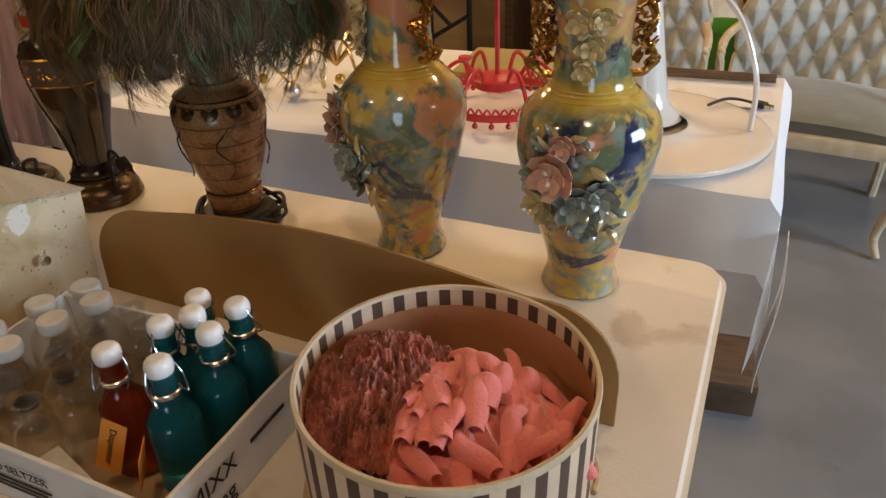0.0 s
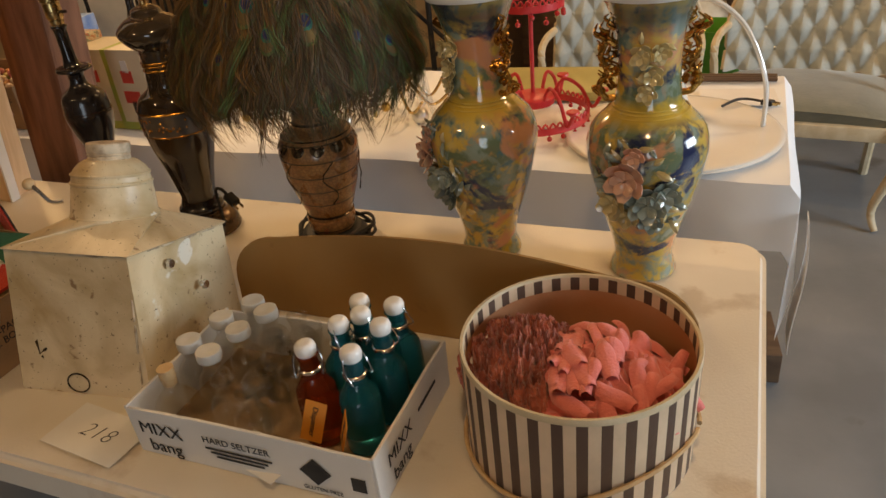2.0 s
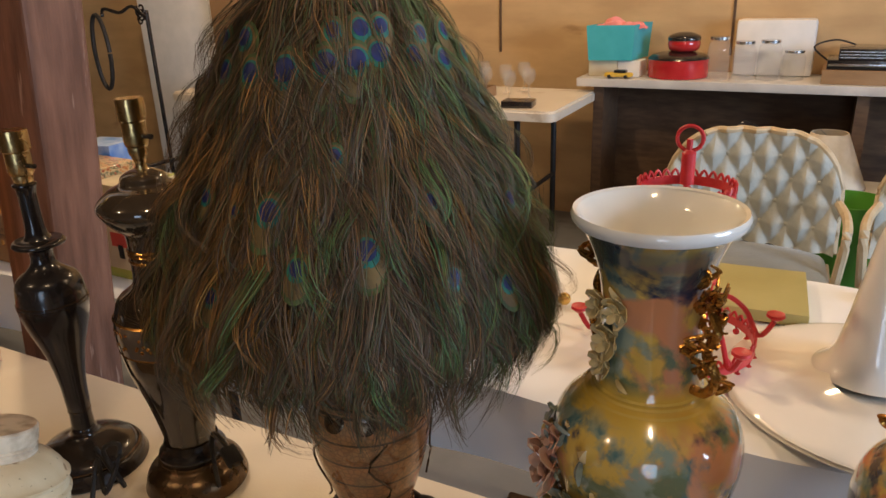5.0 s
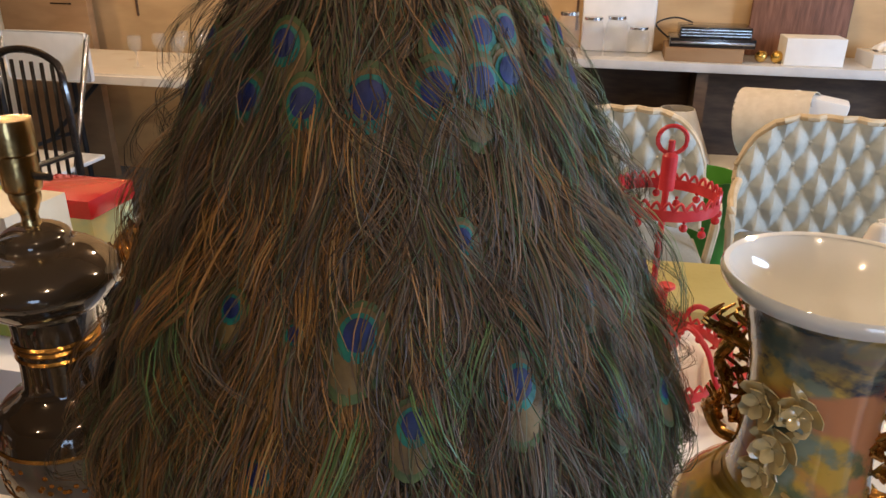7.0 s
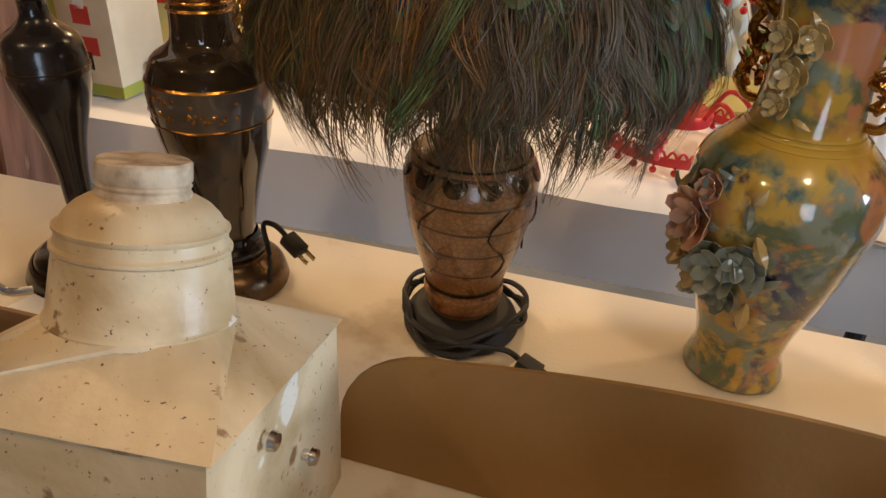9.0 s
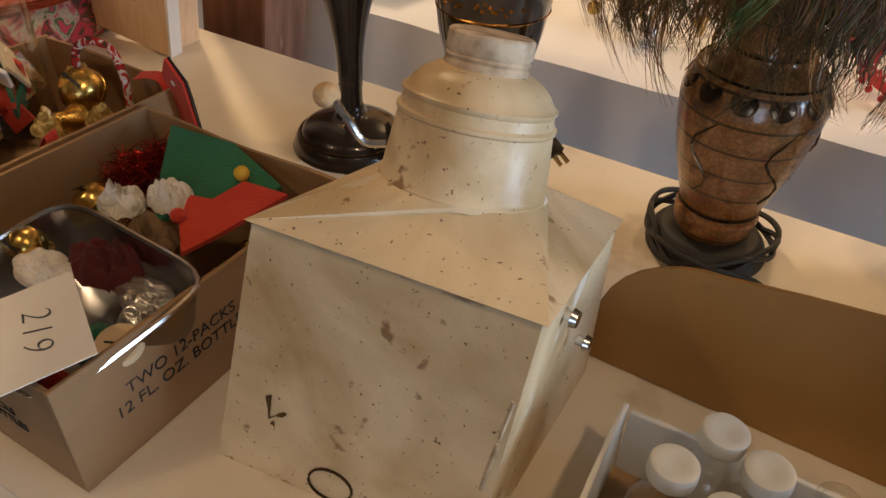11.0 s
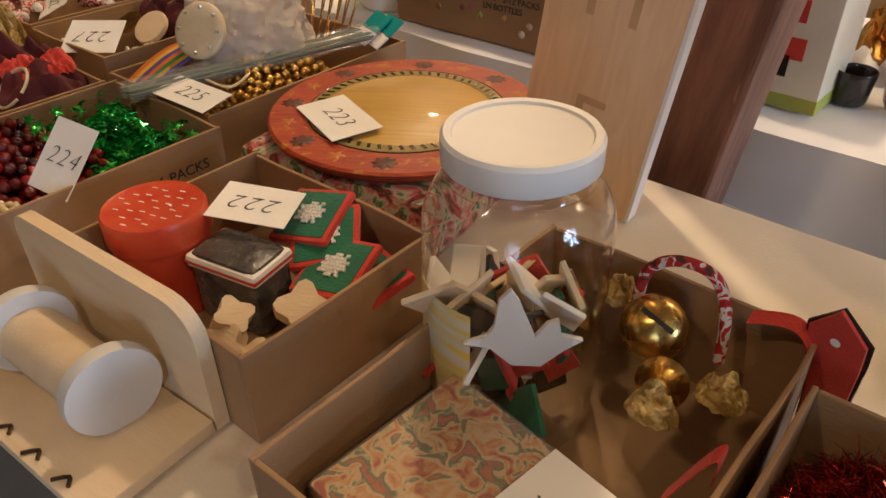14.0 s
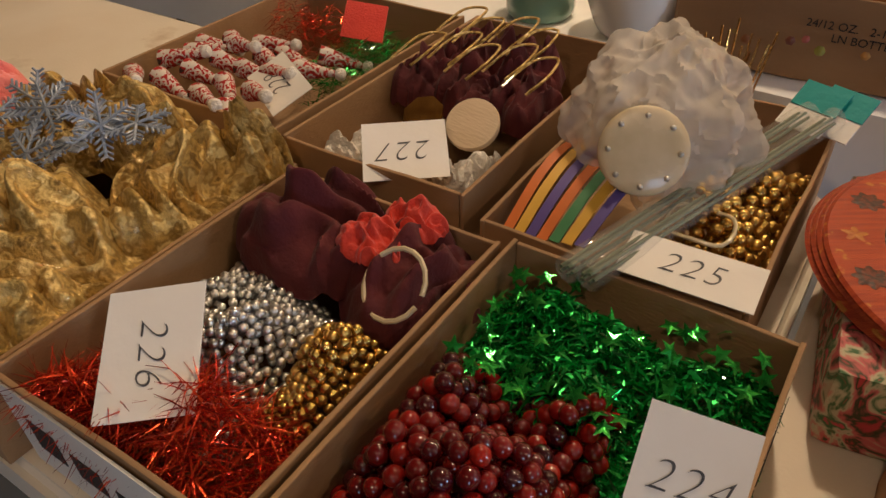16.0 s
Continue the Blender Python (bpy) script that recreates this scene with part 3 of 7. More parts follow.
part("body", tin_body(), M_TIN, tin)
part("shoulder", lathe([(0.0545, -0.003), (0.0545, 0.001), (0.0528, 0.003), (0.0485, 0.040), (0.0498, 0.0415), (0.0498, 0.0435), (0.0478, 0.045), (0.0468, 0.051), (0.0482, 0.053), (0.0482, 0.0545), (0.0455, 0.056), (0.0425, 0.061), (0.037, 0.0665), (0.031, 0.070), (0.0255, 0.0715)], 48), M_TIN, tin, at=TINTOP)
part("neck", lathe([(0.0255, 0.068), (0.0262, 0.0735), (0.0248, 0.0755), (0.0262, 0.0775), (0.0250, 0.079), (0.0264, 0.081), (0.0262, 0.0905), (0.0248, 0.0920), (0, 0.0920)], 36), M_TINWEAR, tin, "rust-flecked screw cap", at=TINTOP)
crank = part("crank", tube([(-0.030, -0.012, 0.232), (-0.040, -0.020, 0.234), (-0.048, -0.024, 0.248), (-0.056, -0.024, 0.256)], 0.0025, 8, smooth=4), M_STEEL, tin)
part("knob", lathe(smooth_profile([(0.0, -0.008), (0.006, -0.006), (0.0075, 0.0), (0.0055, 0.005), (0.0, 0.008)], 4), 16), M_CORK, crank, "round wooden knob", at=pose(-0.062, -0.023, 0.258, 0, 70, 0))
for hy, hz in ((0.0, 0.150), (0.046, 0.090)):
    part("stud", lathe([(0.0, -0.002), (0.004, 0), (0.004, 0.005), (0.0065, 0.006), (0.0055, 0.010), (0.0, 0.011)], 12), M_STEEL, tin, at=pose(0.09, hy, hz, 0, 90, 0))
part("latch", bx(0.012, 0.007, 0.004, (0, 0, 0), 0.001), M_BRONZE, tin, "small dark catch", at=pose(0.044, 0.012, 0.199, -12, 12, -30))
q_r = random.Random(6)
for ea, eb in (((-0.078, -0.078, 0.195), (0.098, -0.060, 0.193)), ((0.098, -0.060, 0.193), (0.080, 0.128, 0.135)), ((0.078, -0.092, 0.0), (0.098, -0.060, 0.193))):
    for i in range(7):
        t0, w_ = q_r.uniform(0.02, 0.85), q_r.uniform(0.05, 0.16)
        pa, pb = Vector(ea).lerp(Vector(eb), t0), Vector(ea).lerp(Vector(eb), min(0.99, t0 + w_))
        jit = Vector((q_r.uniform(-1, 1), q_r.uniform(-1, 1), q_r.uniform(-1, 1))) * 0.0006
        part("rust_edge", tube([pa, pa.lerp(pb, 0.5) + jit, pb], 0.0013, 6, smooth=3), M_TINWEAR, tin, "rusted chipped edge")


def on_front(u, v, out=0.0015):
    """A place on the front of the tin."""
    low, high = Vector((-0.106, -0.114, 0)).lerp(Vector((0.088, -0.089, 0)), u), Vector((-0.078, -0.078, 0.195)).lerp(Vector((0.098, -0.060, 0.193)), u)
    return low.lerp(high, v) + Vector((0.02, -1, 0.2)).normalized() * out


for (u0, v0), (u1, v1), w_ in (((0.17, 0.38), (0.185, 0.28), 0.020), ((0.185, 0.28), (0.25, 0.33), 0.012), ((0.20, 0.27), (0.215, 0.235), 0.012)):
    part("chip", sheet(lambda a_, b_: on_front(u0 + (u1 - u0) * a_ + w_ * (b_ - 0.5) * (1.2 - 0.8 * a_), v0 + (v1 - v0) * a_ + 0.02 * (b_ - 0.5) * math.sin(5 * a_ + 1), 0.0012), 6, 3), M_BRONZE, tin, "bare metal scratch")
part("ring_mark", tube([on_front(0.46 + 0.085 * math.cos(a_), 0.085 + 0.07 * math.sin(a_), 0.001) for a_ in [0.3 * i for i in range(22)]], 0.0011, 5), M_BRONZE, tin, "rusty ring")

panel = bmesh.new()
outline = [(-0.50, 0.0)]
for i in range(9):
    a = radians(180 - 90 * i / 8)
    outline.append((-0.50 + 0.085 + 0.085 * math.cos(a), 0.045 + 0.075 * math.sin(a)))
for i in range(1, 20):
    t = i / 20
    outline.append((-0.415 + 0.49 * t, 0.12 + 0.034 * math.sin(math.pi * (0.12 + 0.80 * t)) - 0.0125))
for i in range(9):
    a = radians(90 - 90 * i / 8)
    outline.append((0.075 + 0.07 * math.cos(a), 0.045 + 0.075 * math.sin(a)))
outline.append((0.145, 0.0))
f = panel.faces.new([panel.verts.new((x, 0, z)) for x, z in outline])
ex = bmesh.ops.extrude_face_region(panel, geom=[f])
bmesh.ops.translate(panel, vec=(0, 0.004, 0), verts=[g for g in ex["geom"] if isinstance(g, bmesh.types.BMVert)])
bmesh.ops.recalc_face_normals(panel, faces=panel.faces)
tagged(part("fibreboard_panel", panel, M_FIBRE, at=pose(0, 1.637, TOP + 0.001, -3, 0, -1)), "brown fibreboard panel with arched top, standing upright", "panel")


def open_tray(name, label, x0, x1, y0, y1, h, material, inside, th=0.004, m=None, flaps=()):
    """An open cardboard tray with four walls and a floor."""
    w, d = x1 - x0, y1 - y0
    tr = thing(name, label, "cardboard box", m or pose((x0 + x1) / 2, (y0 + y1) / 2, TOP))
    part("bottom", bx(w - 2 * th, d - 2 * th, th, (0, 0, 0.001)), inside, tr, flat=True)
    for nm, s, c in (("side_panel", (th, d, h), (-w / 2 + th / 2, 0, 0)), ("side_panel", (th, d, h), (w / 2 - th / 2, 0, 0)),
                     ("end_panel", (w - 2 * th - 0.0004, th, h * 0.99), (0, -d / 2 + th / 2, 0)), ("end_panel", (w - 2 * th - 0.0004, th, h * 0.985), (0, d / 2 - th / 2, 0))):
        bm = bx(*s, (c[0], c[1], 0.0005), 0.0012)
        bmesh.ops.subdivide_edges(bm, edges=[e for e in bm.edges if e.calc_length() > 0.1], cuts=6)
        for v in bm.verts:
            k = noise.noise(Vector((v.co.x * 9 + x0 * 7, v.co.y * 9, 3))) * 0.004 * max(0, v.co.z / h)
            v.co.x += k * (abs(c[0]) > 0.01)
            v.co.y += k * (abs(c[1]) > 0.01)
            v.co.z += 0.4 * k
        part(nm, bm, material, tr, flat=True)
    return tr


def side_text(tr, lines, size, loc, rz, material=M_INK):
    for i, t in enumerate(lines):
        words(t, size, material, tr, pose(*loc, 90, 0, rz) @ Matrix.Translation((0, -i * size * 1.05, 0)))


mixx = open_tray("seltzer_tray", "white printed cardboard drinks tray full of small bottles", -0.443, -0.135, 1.357, 1.552, 0.068, M_WHITECARD, M_CARDIN)
side_text(mixx, ["MIXX", "bang"], 0.024, (-0.112, -0.0995, 0.042), 0)
side_text(mixx, ["HARD SELTZER"], 0.0125, (-0.012, -0.0995, 0.045), 0)
for k in range(3):
    part("print_bar", bx(0.085 - 0.012 * k, 0.0006, 0.0022, (-0.012, -0.0988, 0.031 - 0.0055 * k)), M_INK, mixx, flat=True)
part("print_diamond", bx(0.026, 0.0006, 0.026, (0, 0, -0.013)), M_INK, mixx, "black diamond badge", flat=True, at=pose(0.083, -0.0992, 0.034, 0, 45, 0))
part("print_square", bx(0.016, 0.0006, 0.018, (0.132, -0.0988, 0.02)), M_INK, mixx, flat=True)
side_text(mixx, ["GLUTEN-FREE"], 0.0075, (0.088, -0.0995, 0.010), 0)
side_text(mixx, ["MIXX", "bang"], 0.024, (0.1555, -0.045, 0.042), 90)
part("print_bar", bx(0.0006, 0.05, 0.004, (0.1549, 0.03, 0.04)), M_INK, mixx, flat=True)


def bottle(kind, m):
    """A small bottle, base at the origin."""
    if kind == "swing_teal" or kind == "swing_amber":
        g = M_TEAL if kind == "swing_teal" else M_AMBER
        b = thing("swing_top_bottle", ("teal" if kind == "swing_teal" else "amber") + " glass bottle with white wire-held stopper", "bottle", m, "coloured bottles")
        part("glass", lathe(smooth_profile([(0.0, 0.0), (0.021, 0.002), (0.0225, 0.01), (0.0225, 0.062), (0.019, 0.074), (0.0115, 0.088), (0.0105, 0.112), (0.012, 0.115), (0.0, 0.1155)], 4), 24), g, b)
        st = part("stopper", lathe(smooth_profile([(0.0, 0.114), (0.0095, 0.1145), (0.0115, 0.118), (0.0115, 0.125), (0.008, 0.1295), (0.0, 0.130)], 4), 20), M_CAP, b, "white ceramic stopper")
        for s in (-1, 1):
            part("wire", tube([(s * 0.011, 0, 0.122), (s * 0.0155, 0.004, 0.108), (s * 0.014, 0.012, 0.094), (s * 0.012, 0.002, 0.096)], 0.0009, 6, smooth=4), M_STEEL, b)
        part("collar", lathe([(0.0115, 0.094), (0.0128, 0.095), (0.0128, 0.098), (0.0115, 0.099)], 20), M_STEEL, b)
    elif kind == "cork":
        b = thing("corked_bottle", "clear round glass bottle with cork", "bottle", m)
        part("glass", lathe(smooth_profile([(0.0, 0.0), (0.024, 0.002), (0.028, 0.014), (0.029, 0.032), (0.022, 0.054), (0.010, 0.066), (0.009, 0.082), (0.0105, 0.084)], 4), 24), M_GLASS, b)
        part("cork", lathe([(0.0, 0.074), (0.008, 0.074), (0.0095, 0.096), (0.0, 0.097)], 16), M_CORK, b, "tan cork")
    else:
        b = thing("glass_bottle" if kind == "cap" else "glass_vial", "small clear glass bottle with white cap" if kind == "cap" else "small clear open glass vial", "bottle", m, "clear bottles")
        part("glass", lathe(smooth_profile([(0.0, 0.003), (0.019, 0.002), (0.0205, 0.008), (0.0205, 0.05), (0.0165, 0.062), (0.0105, 0.07), (0.0105, 0.084), (0.0125, 0.086), (0.0125, 0.09), (0.0095, 0.09), (0.0092, 0.086)], 3), 22), M_GLASS, b)
        if kind == "cap":
            part("cap", lathe(smooth_profile([(0.0135, 0.084), (0.0145, 0.086), (0.0145, 0.094), (0.0125, 0.097), (0.0, 0.0955)], 3), 22), M_FROST, b, "frosted white plastic cap")
    return b


MX, MY, MZ = -0.289, 1.4545, TOP + 0.006
first = {}
for kind, px, py in (("cap", -0.385, 1.530), ("cap", -0.350, 1.520), ("cap", -0.400, 1.488), ("cap", -0.362, 1.478), ("cap", -0.413, 1.440), ("cap", -0.376, 1.428),
                     ("cork", -0.402, 1.392), ("vial", -0.310, 1.522), ("vial", -0.280, 1.510), ("vial", -0.325, 1.480), ("vial", -0.322, 1.438), ("vial", -0.288, 1.468), ("vial", -0.335, 1.398), ("vial", -0.295, 1.425), ("vial", -0.298, 1.385),
                     ("swing_teal", -0.223, 1.525), ("swing_teal", -0.178, 1.529), ("swing_teal", -0.232, 1.478), ("swing_teal", -0.178, 1.482), ("swing_amber", -0.238, 1.432), ("swing_teal", -0.186, 1.432), ("swing_teal", -0.21, 1.500)):
    m = pose(px, py, MZ, rng.uniform(-3, 3), rng.uniform(-3, 3), rng.uniform(0, 360))
    if kind in first:
        copy_thing(first[kind], m)
    else:
        first[kind] = bottle(kind, m)
for px, py, rz in ((-0.232, 1.392, 8), (-0.196, 1.395, -60)):
    tg = part("hang_tag", bx(0.024, 0.0008, 0.048, (0, 0, 0), 0.0003), M_TAG, at=pose(px, py, TOP + 0.036, -14, 14, rz))
    tagged(tg, "orange paper tag tied to a bottle", "tag")
    words("Dispenser", 0.0088, M_INK, tg, pose(0, -0.0007, 0.024, 90, 0, 0) @ pose(0, 0, 0, 0, 0, -90))
tagged(part("paper_slip", bx(0.085, 0.045, 0.0006, (0, 0, 0)), M_PAPER, flat=True, at=pose(-0.29, 1.378, TOP + 0.012, 6, -5, -18)), "folded white paper slip lying in the tray", "paper")


def card(text, m, w=0.105, h=0.072, size=0.034, rot=0):
    c = part("lot_card", bx(w, h, 0.0006, (0, 0, 0)), M_PAPER, flat=True, at=m)
    tagged(c, "white lot card handwritten " + text, "card", "lot cards")
    words(text, size, M_PEN, c, pose(0, 0, 0.0009, 0, 0, rot), "handwriting", slant=0.25, spread=1.15, thin=0.05)
    return c


card("218", pose(-0.515, 1.362, TOP + 0.003, 0, 0, -6), 0.12, 0.07, 0.03)

# striped hatbox with pink fabric
hat = thing("hatbox", "round striped hatbox, open, holding pink ruffled fabric", "hatbox", pose(0.03, 1.512, TOP))
part("wall", lathe([(0.117, 0.0), (0.1185, 0.002), (0.12, 0.127), (0.1195, 0.13), (0.1165, 0.13), (0.116, 0.127), (0.1145, 0.006)], 72), [M_STRIPE], hat)
part("lining", lathe([(0.1135, 0.006), (0.1148, 0.112)], 72), M_STRIPEIN, hat, "plain orange-brown lining")
part("floor_disc", lathe([(0, 0.004), (0.114, 0.004)], 48), M_STRIPEIN, hat)
part("rim", lathe([(0.1155, 0.1285), (0.1165, 0.1315), (0.1195, 0.1318), (0.1205, 0.1285), (0.1203, 0.125)], 72), M_CREAMW, hat, "worn cream edge")
part("cord", tube([(0.1225 * math.cos(a), 0.1225 * math.sin(a), 0.012 + 0.075 * max(0, -math.cos(a - 2.6)) ** 2 * 0.6) for a in [2 * math.pi * i / 60 for i in range(60)]], 0.0026, 6), M_CORK, hat, "twisted natural rope")


def ruffles(name, label, cx, cy, z0, R, height, folds, material, seed, tilt=0.0, flat_=0.9):
    def fn(u, v):
        a, r = 2 * math.pi * u, v
        x, y = r * math.cos(a), r * math.sin(a)
        ca, sa = math.cos(seed), math.sin(seed)
        g1, g2 = x * ca + y * sa, y * ca - x * sa
        w = noise.noise(Vector((x * 1.6 + seed, y * 1.6, seed))) * 0.6
        f1 = 1 - 2.4 * abs(noise.noise(Vector((g1 * folds * 0.30 + 2 * w, g2 * folds * 0.12 + w, seed))))
        f2 = 1 - 2.4 * abs(noise.noise(Vector((g1 * folds * 0.62 + w, g2 * folds * 0.33, seed + 7))))
        f = 0.62 * f1 + 0.34 * f2 - 0.35
        z = height * (math.sqrt(max(0, 1 - r * r * flat_)) + tilt * x + 0.42 * f * (1 - 0.5 * r))
        return Vector((cx + R * x * (1 + 0.03 * f), cy + R * y * (1 + 0.03 * f), z0 + z))
    return tagged(part(name, sheet(fn, 260, 100), material), label, "fabric")


scarf = ruffles("pink_ruffled_scarf", "bundle of pink ruffled chiffon filling the hatbox", 0.060, 1.502, TOP + 0.055, 0.078, 0.058, 11, M_PINKFAB, 4.2, 0.1)
q9 = random.Random(15)


def ruffle_fold(length, width, arch, sway):
    """One gathered fold: an arched strip whose edges roll under."""
    def fn(u, v):
        c = (v - 0.5) * 2
        k = 1 - 0.35 * abs(2 * u - 1) ** 2
        return Vector((length * (u - 0.5), width * 0.5 * k * (c - 0.25 * c ** 3) + sway * math.sin(4.2 * u + 0.5), arch * math.sin(math.pi * (0.08 + 0.84 * u)) + 0.32 * width * (1 - c * c) * (0.75 + 0.25 * math.sin(7 * u)) - 0.004))
    return sheet(fn, 16, 10)


for i in range(46):
    rad, th_ = 0.076 * math.sqrt(q9.random()), q9.uniform(0, 6.283)
    px, py = 0.058 + rad * math.cos(th_), 1.502 + rad * math.sin(th_)
    if px < -0.005 - 0.5 * (py - 1.502):
        continue
    part("ruffle", ruffle_fold(q9.uniform(0.034, 0.060), q9.uniform(0.017, 0.030), q9.uniform(0.003, 0.009), q9.uniform(-0.006, 0.006)), M_PINKFAB, scarf,
         at=pose(px, py, TOP + 0.062 + 0.058 * math.sqrt(max(0.05, 1 - (rad / 0.084) ** 2)), 40 * (py - 1.502) / -0.076, 38 * (px - 0.058) / 0.076, q9.gauss(-62, 28)))
ruffles("coral_lace_scarf", "gathered coral lace in the hatbox", -0.022, 1.515, TOP + 0.058, 0.078, 0.06, 34, M_LACE, 9.7, -0.1)
tagged(part("paper_slip", bx(0.03, 0.05, 0.0006), M_PAPER, flat=True, at=pose(-0.066, 1.50, TOP + 0.092, 30, 40, 0)), "white card tucked inside the hatbox", "paper")


# ---- vases and lamps ----
def petal_flower(petals, size, material, parent, m, cup=0.5):
    bm = bmesh.new()
    for layer, (cnt, s, lift) in enumerate(((petals, size, 0.15), (petals, size * 0.66, 0.45))):
        for i in range(cnt):
            a = 2 * math.pi * (i + 0.5 * layer) / cnt
            pet = sheet(lambda u, v: Vector(((0.12 + u) * s, (v - 0.5) * s * 0.95 * math.sin(math.pi * (0.12 + 0.8 * u)) ** 0.7, s * (lift + cup * u * u - 0.5 * abs(v - 0.5) * (1 - u)) + 0.002 * layer)), 5, 4, 0.0008)
            merge(bm, pet, pose(0, 0, 0, 0, 0, math.degrees(a)))
    o = part("flower", bm, material, parent, at=m)
    return o


def leaf(parent, m, s, material):
    return part("leaf", sheet(lambda u, v: Vector((s * u, s * 0.45 * (v - 0.5) * math.sin(math.pi * min(1, u * 0.95 + 0.05)) ** 0.8, s * 0.25 * math.sin(2.5 * u) - s * 0.2 * abs(v - 0.5))), 6, 4, 0.0008), material, parent, at=m)


VPROF = smooth_profile([(0.0, 0.0), (0.043, 0.001), (0.045, 0.012), (0.0405, 0.03), (0.046, 0.06), (0.062, 0.11), (0.076, 0.165), (0.080, 0.195), (0.074, 0.222), (0.055, 0.243), (0.045, 0.252), (0.041, 0.275), (0.040, 0.31), (0.044, 0.35), (0.056, 0.383), (0.066, 0.396), (0.0655, 0.400)], 4)
VIN = smooth_profile([(0.0655, 0.400), (0.0625, 0.3985), (0.053, 0.383), (0.041, 0.35), (0.037, 0.31), (0.037, 0.27), (0.03, 0.262), (0.0, 0.26)], 4)


def vase_radius(z):
    for (r0, z0), (r1, z1) in zip(VPROF[3:], VPROF[4:]):
        if z0 <= z <= z1:
            return r0 + (r1 - r0) * (z - z0) / max(1e-6, z1 - z0)
    return 0.06


def big_vase(m, seed, label):
    v = thing("porcelain_vase", label, "vase", m, "pair of flower vases")
    part("body", lathe(VPROF, 56), M_GLAZE, v)
    part("lining", lathe(VIN, 48), M_GLAZEIN, v, "white glazed inside")
    part("lip", lathe([(0.0640, 0.3905), (0.0668, 0.3945), (0.0672, 0.3985), (0.0655, 0.4012), (0.0625, 0.3998)], 56), M_GLAZEIN, v, "white glazed lip")
    for k, z in enumerate((0.245, 0.249, 0.253)):
        part("neck_ring", lathe([(vase_radius(z) - 0.0005, z - 0.0016), (vase_radius(z) + 0.0014, z), (vase_radius(z) - 0.0005, z + 0.0016)], 40), M_GLAZEY, v)
    r = random.Random(seed)

    def on(a, z, out=0.0, spin=0):
        rr = vase_radius(z) + out
        return pose(rr * math.cos(radians(a)), rr * math.sin(radians(a)), z) @ pose(0, 0, 0, 0, 0, a) @ pose(0, 0, 0, 0, 90, 0) @ pose(0, 0, 0, 0, 0, spin)
    for a, z, s, mt, n in ((-118, 0.178, 0.026, M_PETALP, 6), (-100, 0.142, 0.025, M_PETALG, 6), (-84, 0.155, 0.02, M_PETALG, 5), (-134, 0.137, 0.022, M_PETALY, 5), (-120, 0.118, 0.016, M_PETALY, 5),
                           (-112, 0.21, 0.014, M_PETALP, 5), (-95, 0.112, 0.016, M_PETALG, 5), (-140, 0.165, 0.014, M_PETALG, 5), (-112, 0.325, 0.015, M_PETALY, 5), (-98, 0.300, 0.015, M_PETALY, 5), (-86, 0.328, 0.013, M_PETALY, 5), (-104, 0.278, 0.013, M_PETALY, 5)):
        petal_flower(n, s * 0.95, mt, v, on(a, z, 0.002, r.uniform(0, 90)))
    for i in range(40):
        a, z = r.uniform(-150, -70), r.uniform(0.09, 0.225)
        leaf(v, on(a, z, 0.001, r.uniform(0, 360)) @ pose(0, 0, 0, 0, -12, 0), r.uniform(0.014, 0.026), r.choice((M_PETALG, M_PETALG, M_PETALY)))
    for i in range(8):
        a, z = r.uniform(-120, -80), r.uniform(0.262, 0.34)
        leaf(v, on(a, z, 0.001, r.uniform(0, 360)) @ pose(0, 0, 0, 0, -12, 0), 0.018, r.choice((M_PETALY, M_PETALG)))
    for s in (-1, 1):
        bm = bmesh.new()
        x0 = 0.043
        tube([(s * x0, 0, 0.262), (s * (x0 + 0.012), 0, 0.264), (s * (x0 + 0.020), 0, 0.280), (s * (x0 + 0.010), 0, 0.298), (s * (x0 + 0.018), 0, 0.318), (s * (x0 + 0.012), 0, 0.335), (s * (x0 + 0.018), 0, 0.346), (s * x0, 0, 0.330)], 0.0042, 8, bm, smooth=6)
        for i in range(34):
            t = i / 33
            c = Vector((s * (x0 + 0.009 + 0.010 * math.sin(31 * t)), 0.006 * math.cos(11 * t), 0.262 + 0.095 * t))
            tube([c, c + Vector((s * 0.010 * math.cos(7 * t), 0.008 * math.sin(13 * t), 0.007)), c + Vector((s * 0.004, -0.008 * math.sin(13 * t), 0.013))], 0.003, 6, bm, lambda q: 1 - 0.7 * q, smooth=3)
        part("handle", bm, M_GOLD, v, "pierced gilt scroll handle")
    return v


big_vase(pose(-0.184, 1.880, TOP, 0, -0.6, -28), 3, "tall lustre-glazed vase with raised flowers and gilt handles")
big_vase(pose(0.051, 1.871, TOP, 0, -0.6, 18), 5, "tall lustre-glazed vase with raised flowers, near the table corner")


def socket(parent, z, finial=True):
    part("socket", lathe(smooth_profile([(0.0, z), (0.010, z), (0.011, z + 0.008), (0.0135, z + 0.012), (0.0135, z + 0.034), (0.0155, z + 0.036), (0.0155, z + 0.056), (0.013, z + 0.058), (0.0, z + 0.058)], 2), 20), M_BRASS, parent, "brass bulb socket")
    if finial:
        part("switch_key", tube([(0.012, 0, z + 0.02), (0.026, 0, z + 0.02)], 0.0028), M_BLACK, parent)


